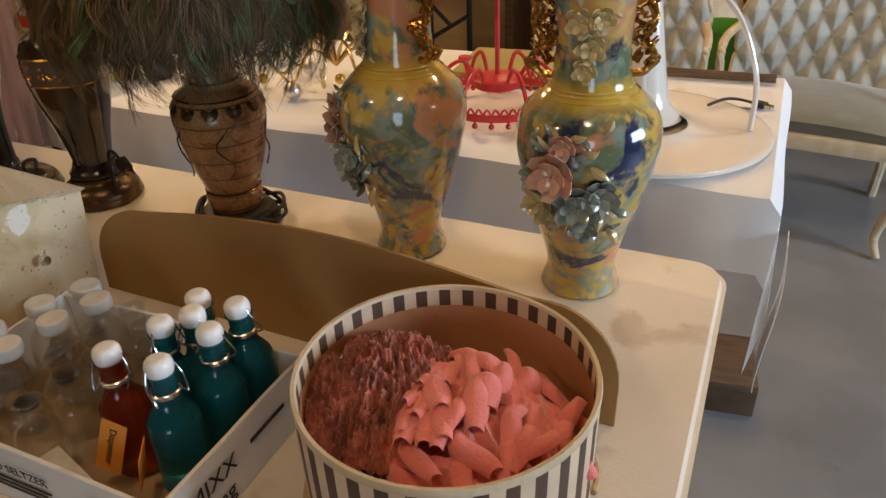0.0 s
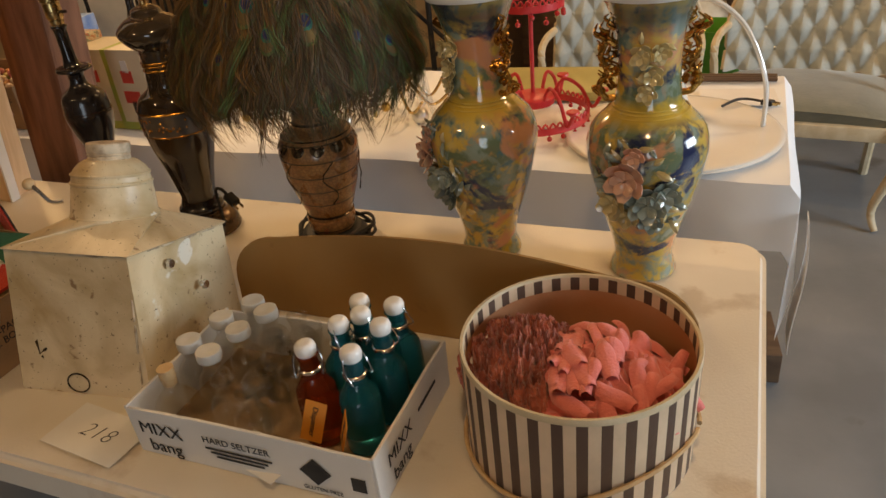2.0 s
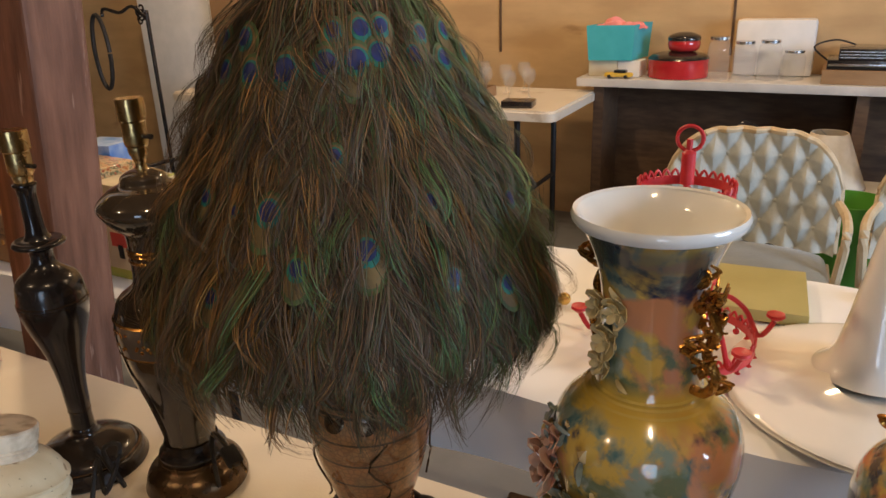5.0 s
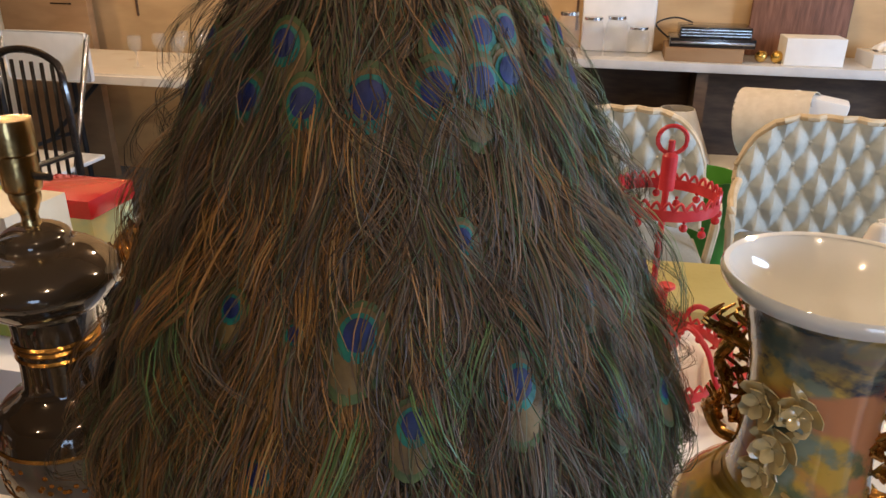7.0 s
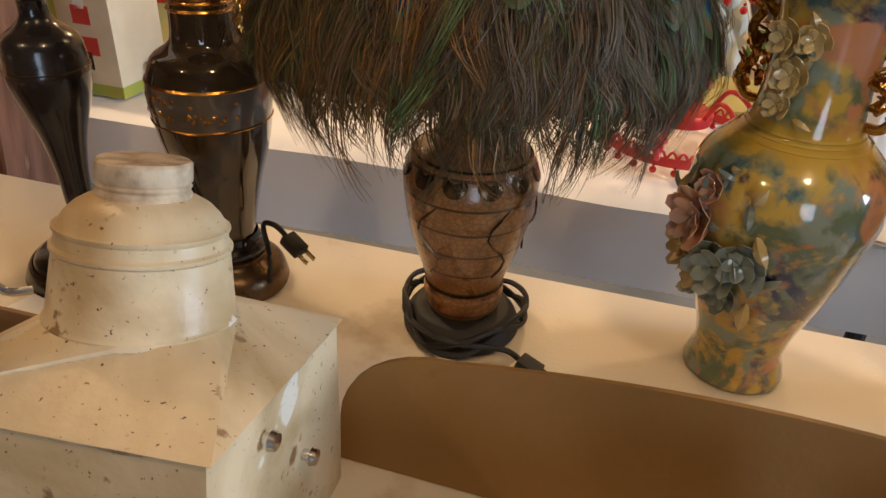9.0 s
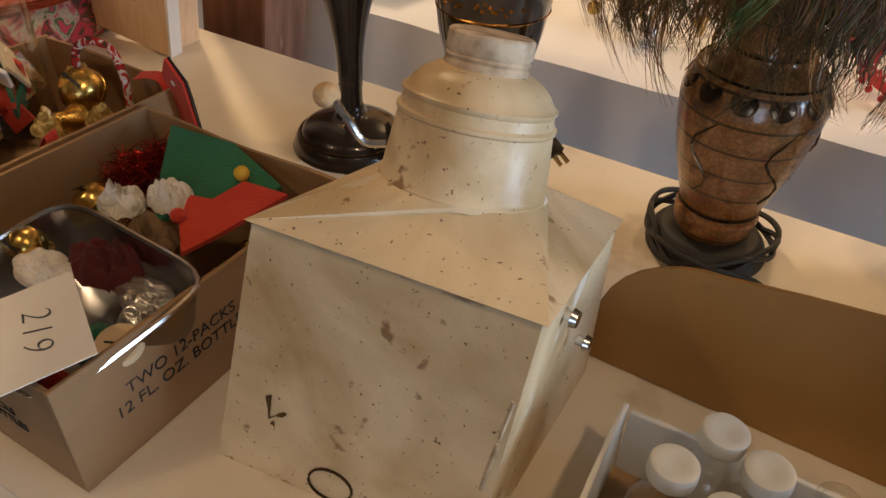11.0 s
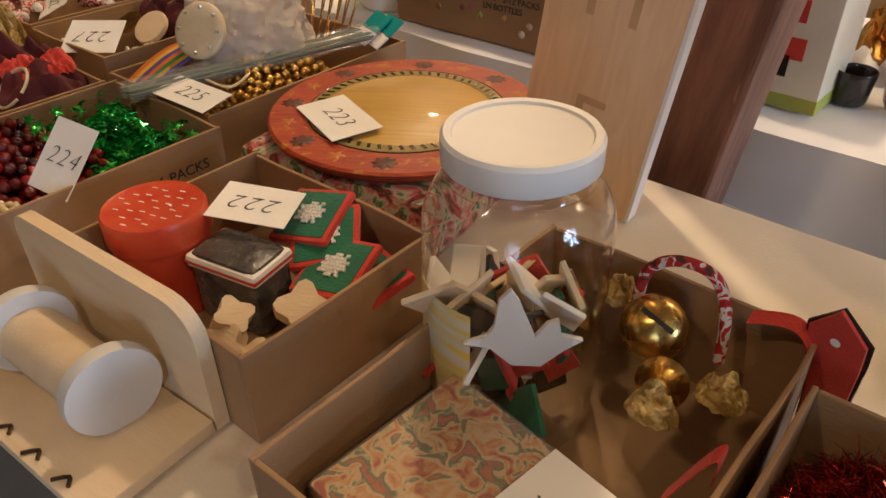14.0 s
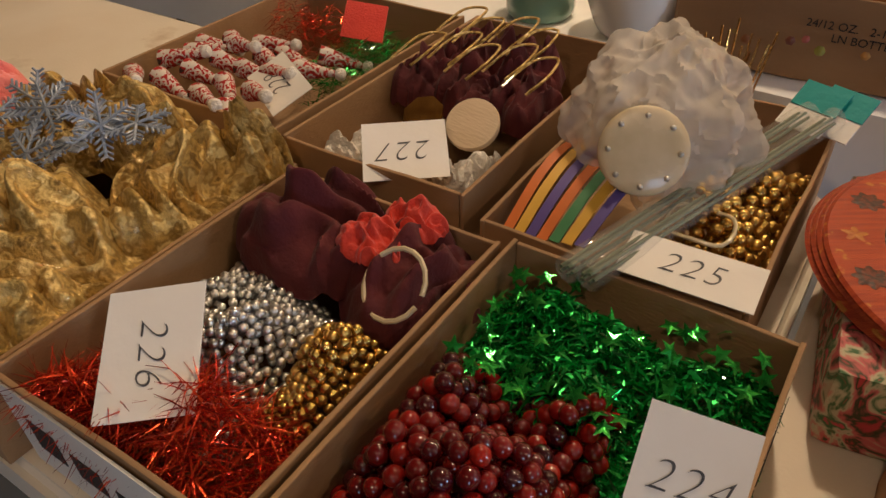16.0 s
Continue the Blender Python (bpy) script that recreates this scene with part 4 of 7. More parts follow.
def cable(name, pts, r, label, plug=True):
    th = thing(name, label, "cable", Matrix.Translation(pts[0]))
    o = Vector(pts[0])
    part("cord", tube([Vector(p) - o for p in pts], r, 6, smooth=6), M_BLACKMAT, th)
    if plug:
        d = Vector(pts[-1]) - Vector(pts[-2])
        mm = Matrix.Translation(Vector(pts[-1]) - o) @ d.to_track_quat("X", "Z").to_matrix().to_4x4()
        pl = part("plug", bx(0.024, 0.017, 0.011, (0.01, 0, -0.0055), 0.002), M_BLACKMAT, th, at=mm)
        for s in (-1, 1):
            part("prong", bx(0.014, 0.0015, 0.005, (0.028, s * 0.005, -0.0025)), M_BRASS, pl, flat=True)
    return th


# painted lamp under the feather shade
pl = thing("table_lamp", "tan painted porcelain lamp with peacock-feather shade", "lamp", pose(-0.455, 1.857, TOP))
part("base", lathe(smooth_profile([(0.0, 0.0), (0.055, 0.0), (0.057, 0.012), (0.050, 0.022), (0.041, 0.026), (0.0, 0.028)], 4), 40), M_BLACKMAT, pl, "black wooden base")
part("body", lathe(smooth_profile([(0.034, 0.026), (0.038, 0.034), (0.040, 0.05), (0.037, 0.056), (0.043, 0.075), (0.055, 0.115), (0.062, 0.155), (0.0625, 0.175), (0.054, 0.196), (0.040, 0.205), (0.034, 0.212), (0.032, 0.235), (0.038, 0.25), (0.03, 0.256)], 4), 48), M_PEALAMP, pl)
for z, r0 in ((0.057, 0.0385), (0.196, 0.0545), (0.214, 0.0345)):
    part("band", lathe([(r0 - 0.0005, z - 0.0015), (r0 + 0.0012, z), (r0 - 0.0005, z + 0.0015)], 40), M_BRONZE, pl)
for a in range(0, 360, 30):
    part("medallion", lathe([(0, 0.0012), (0.010, 0.001), (0.0115, 0.0)], 14), M_BRONZE, pl, at=pose(0, 0, 0, 0, 0, a) @ pose(0.0585, 0, 0.185, 0, 62, 0))
for a in (-112, -50, 20, 140):
    part("painted_vine", tube([(0.0630 * math.cos(radians(a + 10 * math.sin(9 * t))) * (0.87 + 0.13 * math.sin(2.6 * t)), 0.0630 * math.sin(radians(a + 10 * math.sin(9 * t))) * (0.87 + 0.13 * math.sin(2.6 * t)), 0.09 + 0.09 * t) for t in [i / 10 for i in range(11)]], 0.0012, 5), M_BRONZE, pl)
part("rod", tube([(0, 0, 0.25), (0, 0, 0.56)], 0.004), M_BRASS, pl)
SH0, SH1, ZB, ZT = 0.180, 0.070, 0.292, 0.560


def shade_r(z):
    t = min(1.0, max(0.0, (z - ZB) / (ZT - ZB)))
    return SH0 + (SH1 - SH0) * t ** 1.25


M_STRAND = ramp_mat("peacock_strands", [(0.02, 0.012, 0.007), (0.10, 0.055, 0.026), (0.045, 0.028, 0.015), (0.16, 0.088, 0.04), (0.09, 0.065, 0.025), (0.06, 0.075, 0.022), (0.08, 0.05, 0.028), (0.24, 0.12, 0.04)], 20, 0.6, 0.0, island=True)
M_STRANDG = ramp_mat("green_strands", [(0.05, 0.06, 0.018), (0.06, 0.13, 0.04), (0.12, 0.20, 0.055), (0.04, 0.03, 0.012), (0.10, 0.12, 0.03), (0.028, 0.055, 0.04)], 20, 0.5, 0.0, island=True)
M_LINING = mat("shade_lining", (0.035, 0.022, 0.012), (0.06, 0.04, 0.022), 20, 0.9)
shade = part("shade", lathe([(shade_r(ZB) - 0.012, ZB), (shade_r(ZB + 0.1) - 0.012, ZB + 0.1), (shade_r(ZB + 0.2) - 0.012, ZB + 0.2), (SH1 - 0.012, ZT - 0.01), (SH1 - 0.03, ZT - 0.006)], 48), M_LINING, pl, "bell-shaped shade covered in peacock feathers")
M_STRANDO = ramp_mat("bronze_strands", [(0.12, 0.06, 0.015), (0.30, 0.13, 0.025), (0.06, 0.03, 0.012), (0.26, 0.12, 0.025), (0.20, 0.12, 0.025)], 20, 0.5, 0.0, island=True)


def plumage(count, seed):
    """Clumped barbs that hug the shade and hang past its rim: verts and faces for three colours."""
    q = random.Random(seed)
    out = {0: ([], []), 1: ([], []), 2: ([], [])}
    seg = 6
    for i in range(count):
        a0 = q.uniform(-math.pi, math.pi) if q.random() < 0.42 else q.uniform(-2.9, 0.3)
        z0 = ZT + 0.018 - (ZT - ZB + 0.005) * round(11 * q.random()) / 11 - q.uniform(0, 0.022)
        if z0 < ZB + 0.035 and q.random() < 0.62:
            continue
        g = 0.5 + 0.5 * math.sin(a0 + 1.0)
        o_ = math.exp(-((a0 + 1.75) / 0.45) ** 2) * (1 if z0 < ZT - 0.06 else 0.2)
        u = q.random()
        which = 1 if u < 0.04 + 0.55 * g ** 3 else (2 if u < 0.07 + 0.55 * g ** 3 + 0.5 * o_ else 0)
        V, Fs = out[which]
        ln = q.uniform(0.045, 0.085) if z0 > ZB + 0.05 else q.uniform(0.035, 0.10) * (0.75 if q.random() < 0.5 else 1)
        lay = 0.012 * q.random() ** 1.5
        curl, lean, wav = q.gauss(0, 0.016), q.gauss(0, 0.20), q.uniform(-0.006, 0.006)
        ph, lift, wide = q.uniform(0, 6.28), q.uniform(0.0, 0.010) + (0.02 if q.random() < 0.05 else 0), q.uniform(0.007, 0.013)
        tipw = q.uniform(0.04, 0.30)
        for k in range(q.randint(13, 19)):
            s_, own, w = q.gauss(0, 0.6), ln * q.uniform(0.75, 1.05), q.uniform(0.00026, 0.00055)
            r_off, tw, fray = q.uniform(-0.002, 0.004), q.uniform(-0.7, 0.7), q.gauss(0, 0.005)
            b0 = len(V)
            for j in range(seg + 1):
                t = j / seg
                z = z0 - own * t
                r = shade_r(z) - 0.010 if z > ZB else SH0 - 0.010 - 0.30 * (ZB - z) - 1.2 * (ZB - z) ** 2 * (1 if lift < 0.006 else 0)
                r += lay + r_off + lift * math.sin(2.6 * t) + 0.006 * t * (z > ZB)
                across = s_ * wide * (1 - (1 - tipw) * t ** 1.4) + curl * t * t + lean * own * t + wav * math.sin(5 * t + ph) + fray * t ** 3
                a = a0 + across / max(r, 0.05)
                ca, sa = math.cos(a), math.sin(a)
                ww = w * (1 - 0.7 * t)
                dx, dy = (-sa + tw * ca) * ww, (ca + tw * sa) * ww
                V.append((r * ca - dx, r * sa - dy, z))
                V.append((r * ca + dx, r * sa + dy, z))
            for j in range(seg):
                c = b0 + 2 * j
                Fs.append((c, c + 1, c + 3, c + 2))
    return out


feathers = plumage(3900, 11)
fr = random.Random(11)
for which, mt, nm, lb in ((0, M_STRAND, "brown_plumage", "fine dark brown feather barbs"), (1, M_STRANDG, "green_plumage", "fine iridescent green feather barbs"), (2, M_STRANDO, "bronze_plumage", "fine copper-bronze feather barbs")):
    tagged(raw(nm, *feathers[which], mt, pl, lb), kind="stuff")
M_EYE = [mat("eye_bronze", (0.10, 0.065, 0.02), (0.18, 0.11, 0.03), 60, 0.6), mat("eye_teal", (0.008, 0.09, 0.08), (0.02, 0.16, 0.10), 60, 0.5), mat("eye_navy", (0.006, 0.010, 0.04), (0.012, 0.022, 0.12), 60, 0.5), mat("eye_green_rim", (0.04, 0.06, 0.015), (0.09, 0.12, 0.03), 60, 0.6)]
EYEV, EYEF, EYEI = [], [], []
for k, (rx, rz, cz, h, mi) in enumerate(((0.0155, 0.024, -0.003, 0.0, 3), (0.013, 0.02, -0.002, 0.0007, 0), (0.0095, 0.0115, 0.004, 0.0014, 1), (0.007, 0.0078, 0.0055, 0.0021, 2))):
    b0 = len(EYEV)
    EYEV.append((h + 0.001, 0, cz))
    for i in range(18):
        a = 2 * math.pi * i / 18
        EYEV.append((h - 0.004 * (math.cos(a) * rx / 0.0155) ** 2, rx * math.cos(a), cz + rz * math.sin(a)))
    for i in range(18):
        EYEF.append([b0, b0 + 1 + i, b0 + 1 + (i + 1) % 18])
        EYEI.append(mi)
eye0 = None
for a, z, size in ((-102, .531, .95), (-57, .536, .8), (-44, .536, .9), (-35, .537, .8), (-120, .53, .8), (-140, .528, .8), (-15, .53, .8), (5, .53, .8), (-110, .507, 1.0), (-93, .507, 1.05), (-78, .508, 1.3), (-61, .512, 1.2), (-49, .514, 1.1), (-38, .518, 1.0), (-22, .515, .9), (-128, .505, .9), (-148, .50, .9), (-5, .51, .9), (20, .51, .9),
                   (-87, .479, .55), (-103, .422, .7), (-79, .416, 1.1), (-52, .389, 1.1), (-31, .362, .9), (-90, .417, .5), (-70, .380, .9), (-32, .418, .7), (-59, .454, .7), (-94, .355, .8), (-130, .40, .8), (-155, .36, .8), (0, .40, .8), (-14, .345, .8)):
    r_ = shade_r(z) + 0.0105
    mm = pose(r_ * math.cos(radians(a)), r_ * math.sin(radians(a)), z) @ pose(0, 0, 0, 0, 0, a) @ pose(0, 0, 0, fr.uniform(-14, 14), -22, 0) @ Matrix.Scale(size * 0.9, 4)
    if eye0 is None:
        eye0 = raw("feather_eye", EYEV, EYEF, M_EYE, pl, "blue and bronze feather eye", mm, idx=EYEI)
    else:
        share(eye0, mm, pl)
# cord coiled round its base
cable("lamp_cord", [(-0.455 + (0.062 + 0.006 * math.sin(3 * t)) * math.cos(t), 1.857 + (0.062 + 0.006 * math.sin(3 * t)) * math.sin(t), TOP + 0.008 + 0.02 * (0.5 + 0.5 * math.sin(2.3 * t))) for t in [0.45 * i for i in range(40)]] + [(-0.40, 1.812, TOP + 0.012), (-0.382, 1.806, TOP + 0.008)], 0.003, "black lamp cord coiled round the lamp foot")

# smoked glass lamp
l2 = thing("table_lamp", "tall smoked-glass lamp with gilt bands and bronze foot, no shade", "lamp", pose(-0.714, 1.848, TOP) @ Matrix.Scale(0.92, 4, (1, 0, 0)) @ Matrix.Scale(0.92, 4, (0, 1, 0)))
part("foot", lathe(smooth_profile([(0.0, 0.0), (0.060, 0.0), (0.064, 0.012), (0.058, 0.026), (0.044, 0.036), (0.040, 0.042), (0.0, 0.043)], 4), 40), M_BRONZE, l2, "polished bronze foot")
part("collar", lathe(smooth_profile([(0.040, 0.04), (0.043, 0.048), (0.037, 0.056), (0.034, 0.064)], 4), 40), M_BLACK, l2)
part("lower_glass", lathe(smooth_profile([(0.032, 0.06), (0.033, 0.075), (0.043, 0.12), (0.056, 0.165), (0.0615, 0.195)], 5), 48, wobble=lambda a, z: 1 + 0.012 * math.cos(12 * a)), M_SMOKE, l2)
part("middle_glass", lathe(smooth_profile([(0.0615, 0.195), (0.064, 0.215), (0.0625, 0.232)], 5), 48), M_SMOKEGREY, l2, "frosted grey band")
part("upper_glass", lathe(smooth_profile([(0.0625, 0.232), (0.054, 0.252), (0.037, 0.264), (0.032, 0.275), (0.031, 0.315), (0.033, 0.33)], 5), 48), M_SMOKE, l2)
for z, r_ in ((0.195, 0.0617), (0.233, 0.0625), (0.296, 0.0318), (0.303, 0.0318), (0.308, 0.0322)):
    part("gilt_band", lathe([(r_ - 0.0006, z - 0.002), (r_ + 0.001, z), (r_ - 0.0006, z + 0.002)], 40), M_GOLD, l2)
for i in range(34):
    a, z = fr.uniform(-2.5, -0.6), 0.205 + 0.02 * fr.random()
    part("gilt_sprig", lathe([(0, 0.0007), (0.0018, 0.0006), (0.0024, 0)], 6), M_GOLD, l2, at=pose(0, 0, 0, 0, 0, math.degrees(a)) @ pose(0.0636, 0, z, 0, 90, 0))
part("cap", lathe(smooth_profile([(0.033, 0.328), (0.045, 0.338), (0.056, 0.352), (0.055, 0.362), (0.041, 0.374), (0.028, 0.380), (0.024, 0.388), (0.012, 0.394), (0.0, 0.395)], 4), 48), M_SMOKE, l2)
part("stem", lathe(smooth_profile([(0.009, 0.39), (0.006, 0.40), (0.009, 0.41), (0.0, 0.412)], 3), 16), M_BRASS, l2)
socket(l2, 0.41)
cable("lamp_cord", [(-0.66, 1.83, TOP + 0.02), (-0.652, 1.822, TOP + 0.06), (-0.664, 1.836, TOP + 0.085), (-0.648, 1.832, TOP + 0.09), (-0.632, 1.826, TOP + 0.082)], 0.0028, "black cord with plug hanging on the lamp")
cable("lamp_cord", [(-0.80, 1.80, TOP + 0.004), (-0.79, 1.775, TOP + 0.07), (-0.775, 1.79, TOP + 0.01), (-0.77, 1.77, TOP + 0.075), (-0.745, 1.775, TOP + 0.085), (-0.76, 1.755, TOP + 0.03), (-0.785, 1.77, TOP + 0.06), (-0.768, 1.735, TOP + 0.012), (-0.762, 1.702, TOP + 0.01)], 0.0028, "black looped lamp cord with plug on the table")

# black candlestick lamp
l3 = thing("table_lamp", "slender black lacquered lamp with round foot, no shade", "lamp", pose(-0.868, 1.815, TOP))
part("foot", lathe(smooth_profile([(0.0, 0.0), (0.064, 0.0), (0.068, 0.008), (0.064, 0.018), (0.060, 0.02), (0.054, 0.028), (0.036, 0.037), (0.018, 0.044), (0.014, 0.056), (0.0, 0.058)], 4), 44), M_BLACK, l3)
part("gilt_line", lathe([(0.0605, 0.0195), (0.0622, 0.0205), (0.0605, 0.0215)], 40), M_BRONZE, l3)
part("stem", lathe(smooth_profile([(0.014, 0.05), (0.013, 0.075), (0.014, 0.09), (0.0155, 0.12), (0.022, 0.16), (0.034, 0.20), (0.0385, 0.222), (0.038, 0.235), (0.034, 0.258), (0.018, 0.272), (0.013, 0.282), (0.015, 0.296), (0.028, 0.300), (0.026, 0.306), (0.012, 0.312), (0.010, 0.36), (0.013, 0.372), (0.0, 0.376)], 4), 44), M_BLACK, l3)
for z, r_ in ((0.228, 0.039), (0.232, 0.039), (0.080, 0.0135)):
    part("gilt_line", lathe([(r_ - 0.001, z - 0.001), (r_ + 0.0004, z), (r_ - 0.001, z + 0.001)], 40), M_BRONZE, l3)
socket(l3, 0.374)
card("220", pose(-0.835, 1.722, TOP + 0.002, 0, 0, -17), 0.125, 0.06, 0.034)

# leaning lettered boards
eb = thing("lettered_board", "pale pine sign board with carved letters and white edge, leaning", "sign", pose(-1.224, 1.862, TOP + 0.001, 0, 8.0, 4))
part("board", bx(0.145, 0.018, 1.0, (-0.0745, 0.009, 0.0), 0.001), M_PINE, eb, flat=True)
part("edge", bx(0.004, 0.022, 1.0, (0.0002, 0.011, 0.0)), M_WHITEPAINT, eb, "white painted edge", flat=True)
M_CARVE = mat("carved_letter", (0.5, 0.31, 0.16), (0.56, 0.36, 0.2), 20, 0.7)
for i, ch in enumerate("WELCOME"):
    words(ch, 0.085, M_CARVE, eb, pose(-0.074, -0.0006, 0.93 - 0.14 * i, 90, 0, 0), "carved_letter")
tagged(part("pine_plank", bx(0.02, 0.04, 1.0, (0, 0, 0), 0.001), M_PINE, flat=True, at=pose(-1.25, 1.915, TOP + 0.001, 0, 8.0, 4)), "narrow bare pine plank leaning behind the sign", "plank")

# ---- trays of Christmas trimmings ----
M_GREENT = ramp_mat("green_foil", [(0.004, 0.08, 0.012), (0.01, 0.30, 0.04), (0.02, 0.46, 0.06), (0.008, 0.17, 0.02)], 20, 0.2, 0.3, metal=0.6, island=True)
M_REDT = ramp_mat("red_foil", [(0.3, 0.01, 0.004), (0.7, 0.05, 0.01), (0.85, 0.10, 0.02), (0.38, 0.015, 0.008)], 20, 0.2, 0.2, metal=0.7, island=True)
M_DARKREDT = ramp_mat("crimson_foil", [(0.12, 0.004, 0.004), (0.34, 0.01, 0.012), (0.5, 0.03, 0.02)], 20, 0.15, 0.2, metal=0.8, island=True)
M_BERRY = ramp_mat("red_berry_bead", [(0.05, 0.002, 0.003), (0.13, 0.004, 0.003), (0.27, 0.010, 0.004), (0.03, 0.001, 0.003), (0.19, 0.006, 0.003)], 20, 0.1, 0.6, island=True, bump=0.01)
M_SILVER = mat("silver_bead", (0.62, 0.62, 0.6), (0.8, 0.79, 0.77), 30, 0.3, 1.0, 0.02)
M_GOLDB = mat("gold_bead", (0.66, 0.42, 0.10), (0.78, 0.53, 0.16), 30, 0.26, 1.0, 0.02)
M_CREAMB = mat("pearl_bead", (0.62, 0.50, 0.30), (0.72, 0.6, 0.4), 30, 0.25, bump=0.03, coat=0.5)
M_BURG = mat("burgundy_velvet", (0.060, 0.006, 0.009), (0.10, 0.012, 0.014), 20, 0.85, bump=0.25, fine=300, sheen=0.05)
M_REDFELT = mat("red_felt", (0.52, 0.03, 0.015), (0.60, 0.05, 0.025), 20, 0.9, bump=0.4, fine=400, sheen=0.2)
M_GREENFELT = mat("green_felt", (0.012, 0.12, 0.06), (0.02, 0.16, 0.08), 20, 0.9, bump=0.4, fine=400, sheen=0.2)
M_YELLOW = mat("yellow_pompom", (0.72, 0.45, 0.04), (0.8, 0.52, 0.08), 60, 0.9, bump=0.6)
M_WHITEFUZZ = mat("white_fleece", (0.72, 0.68, 0.62), (0.82, 0.79, 0.74), 60, 0.95, bump=1.0, fine=200)
M_GAUZE = ramp_mat("gold_gauze_ribbon", [(0.22, 0.13, 0.03), (0.58, 0.38, 0.10), (0.34, 0.21, 0.05), (0.72, 0.54, 0.2), (0.44, 0.28, 0.07)], 55, 0.35, 0.3, metal=0.35, dist=0.3, bump=0.6, fine=300)
M_TULLE = mat("white_tulle", (0.76, 0.70, 0.62), (0.84, 0.79, 0.72), 20, 0.75, alpha=0.42, bump=0.1, fine=200)
M_PLASTIC = mat("clear_plastic", (0.62, 0.62, 0.58), None, 8, 0.1, alpha=0.15, bump=0.2, fine=20, coat=1.0)
M_SNOW = mat("silver_blue_glitter", (0.20, 0.24, 0.30), (0.40, 0.44, 0.5), 80, 0.35, 0.3, bump=0.5)
M_PLATE = mat("red_orange_lacquer", (0.30, 0.030, 0.008), (0.46, 0.075, 0.016), 20, 0.42, coat=0.08, bump=0.3, stretch=(1, 14, 1))
overlay(M_PLATE, 90, (0.50, 0.20, 0.03), 0.62, 0.04, shift=2.0)
M_STENCIL = mat("dark_stencil_paint", (0.05, 0.018, 0.012), (0.16, 0.035, 0.015), 260, 0.5, lo=0.45, hi=0.6)
M_STENCILO = mat("ochre_stencil_paint", (0.40, 0.10, 0.02), (0.50, 0.20, 0.03), 200, 0.5)
M_PLATEC = mat("bamboo_yellow", (0.52, 0.31, 0.06), (0.62, 0.39, 0.09), 10, 0.35, coat=0.4, stretch=(1, 22, 1))
M_LIDW = mat("frosted_white_plastic", (0.66, 0.63, 0.58), (0.72, 0.69, 0.64), 10, 0.4, bump=0.05)
M_WOOD = mat("raw_birch", (0.68, 0.52, 0.32), (0.76, 0.60, 0.40), 7, 0.6, bump=0.2, stretch=(1, 4, 4), dist=0.8)
M_BARK = mat("bark", (0.14, 0.08, 0.04), (0.22, 0.14, 0.08), 40, 0.9, bump=0.8)
M_PRINT = ramp_mat("colour_print", [(0.30, 0.05, 0.02), (0.50, 0.22, 0.06), (0.55, 0.38, 0.18), (0.10, 0.12, 0.05), (0.42, 0.10, 0.04)], 75, 0.3, 0.3)
M_FLORAL = ramp_mat("floral_fabric", [(0.5, 0.04, 0.05), (0.04, 0.05, 0.02), (0.55, 0.12, 0.12), (0.5, 0.45, 0.3), (0.05, 0.14, 0.05), (0.6, 0.06, 0.1)], 34, 0.6, 0.0)
M_BLUE = mat("navy_plastic", (0.015, 0.025, 0.10), (0.02, 0.04, 0.14), 20, 0.4)
M_TEALC = mat("teal_card", (0.01, 0.28, 0.28), None, 20, 0.5)

T = {}
for key, x0, x1, y0, y1, h, lab in (("219", -0.975, -0.735, 1.335, 1.622, 0.100, "brown cardboard bottle tray with ornaments and beads"),
                                    ("221", -1.205, -0.985, 1.358, 1.680, 0.098, "brown cardboard tray with jar, bells and card packs"),
                                    ("222", -1.530, -1.285, 1.411, 1.615, 0.088, "brown cardboard tray with tins and wooden shapes"),
                                    ("224", -1.820, -1.600, 1.300, 1.622, 0.092, "brown cardboard can tray with berries and green garland"),
                                    ("226", -2.045, -1.826, 1.318, 1.612, 0.092, "white-fronted cardboard tray with beads, tinsel and velvet bags"),
                                    ("gold", -2.420, -2.055, 1.300, 1.625, 0.085, "cardboard tray heaped with gold ribbon"),
                                    ("227", -2.085, -1.880, 1.640, 2.000, 0.100, "brown cardboard tray of velvet bags and small ornaments"),
                                    ("santa", -2.370, -2.098, 1.645, 1.990, 0.100, "brown cardboard tray of striped felt hats and tinsel"),
                                    ("225", -1.860, -1.640, 1.632, 1.965, 0.088, "brown cardboard tray with gold beads and ribbons")):
    T[key] = open_tray("cardboard_tray", lab, x0, x1, y0, y1, h, M_CARD, M_CARDIN)
side_text(T["219"], ["TWO 12-PACKS", "12 FL. OZ. BOTTLES"], 0.0145, (0.1206, -0.045, 0.060), 90)
side_text(T["219"], ["TWO 12-PACKS", "12 FL. OZ. BOTTLES"], 0.0105, (0.03, -0.1445, 0.05), 0)
side_text(T["221"], ["2-12 PACKS", "BOTTLES"], 0.016, (0.1106, 0.10, 0.07), 90)
side_text(T["224"], ["4-6 PACKS", "12 OZ CANS"], 0.0165, (0.1106, 0.10, 0.058), 90)
part("white_front", bx(0.214, 0.002, 0.085, (0, -0.1487, 0.002)), M_WHITECARD, T["226"], "white printed front", flat=True)
for k in range(4):
    part("print_bar", bx(0.03, 0.0006, 0.03 - 0.005 * k, (-0.07 + 0.045 * k, -0.1501, 0.03)), M_INK, T["226"], flat=True)


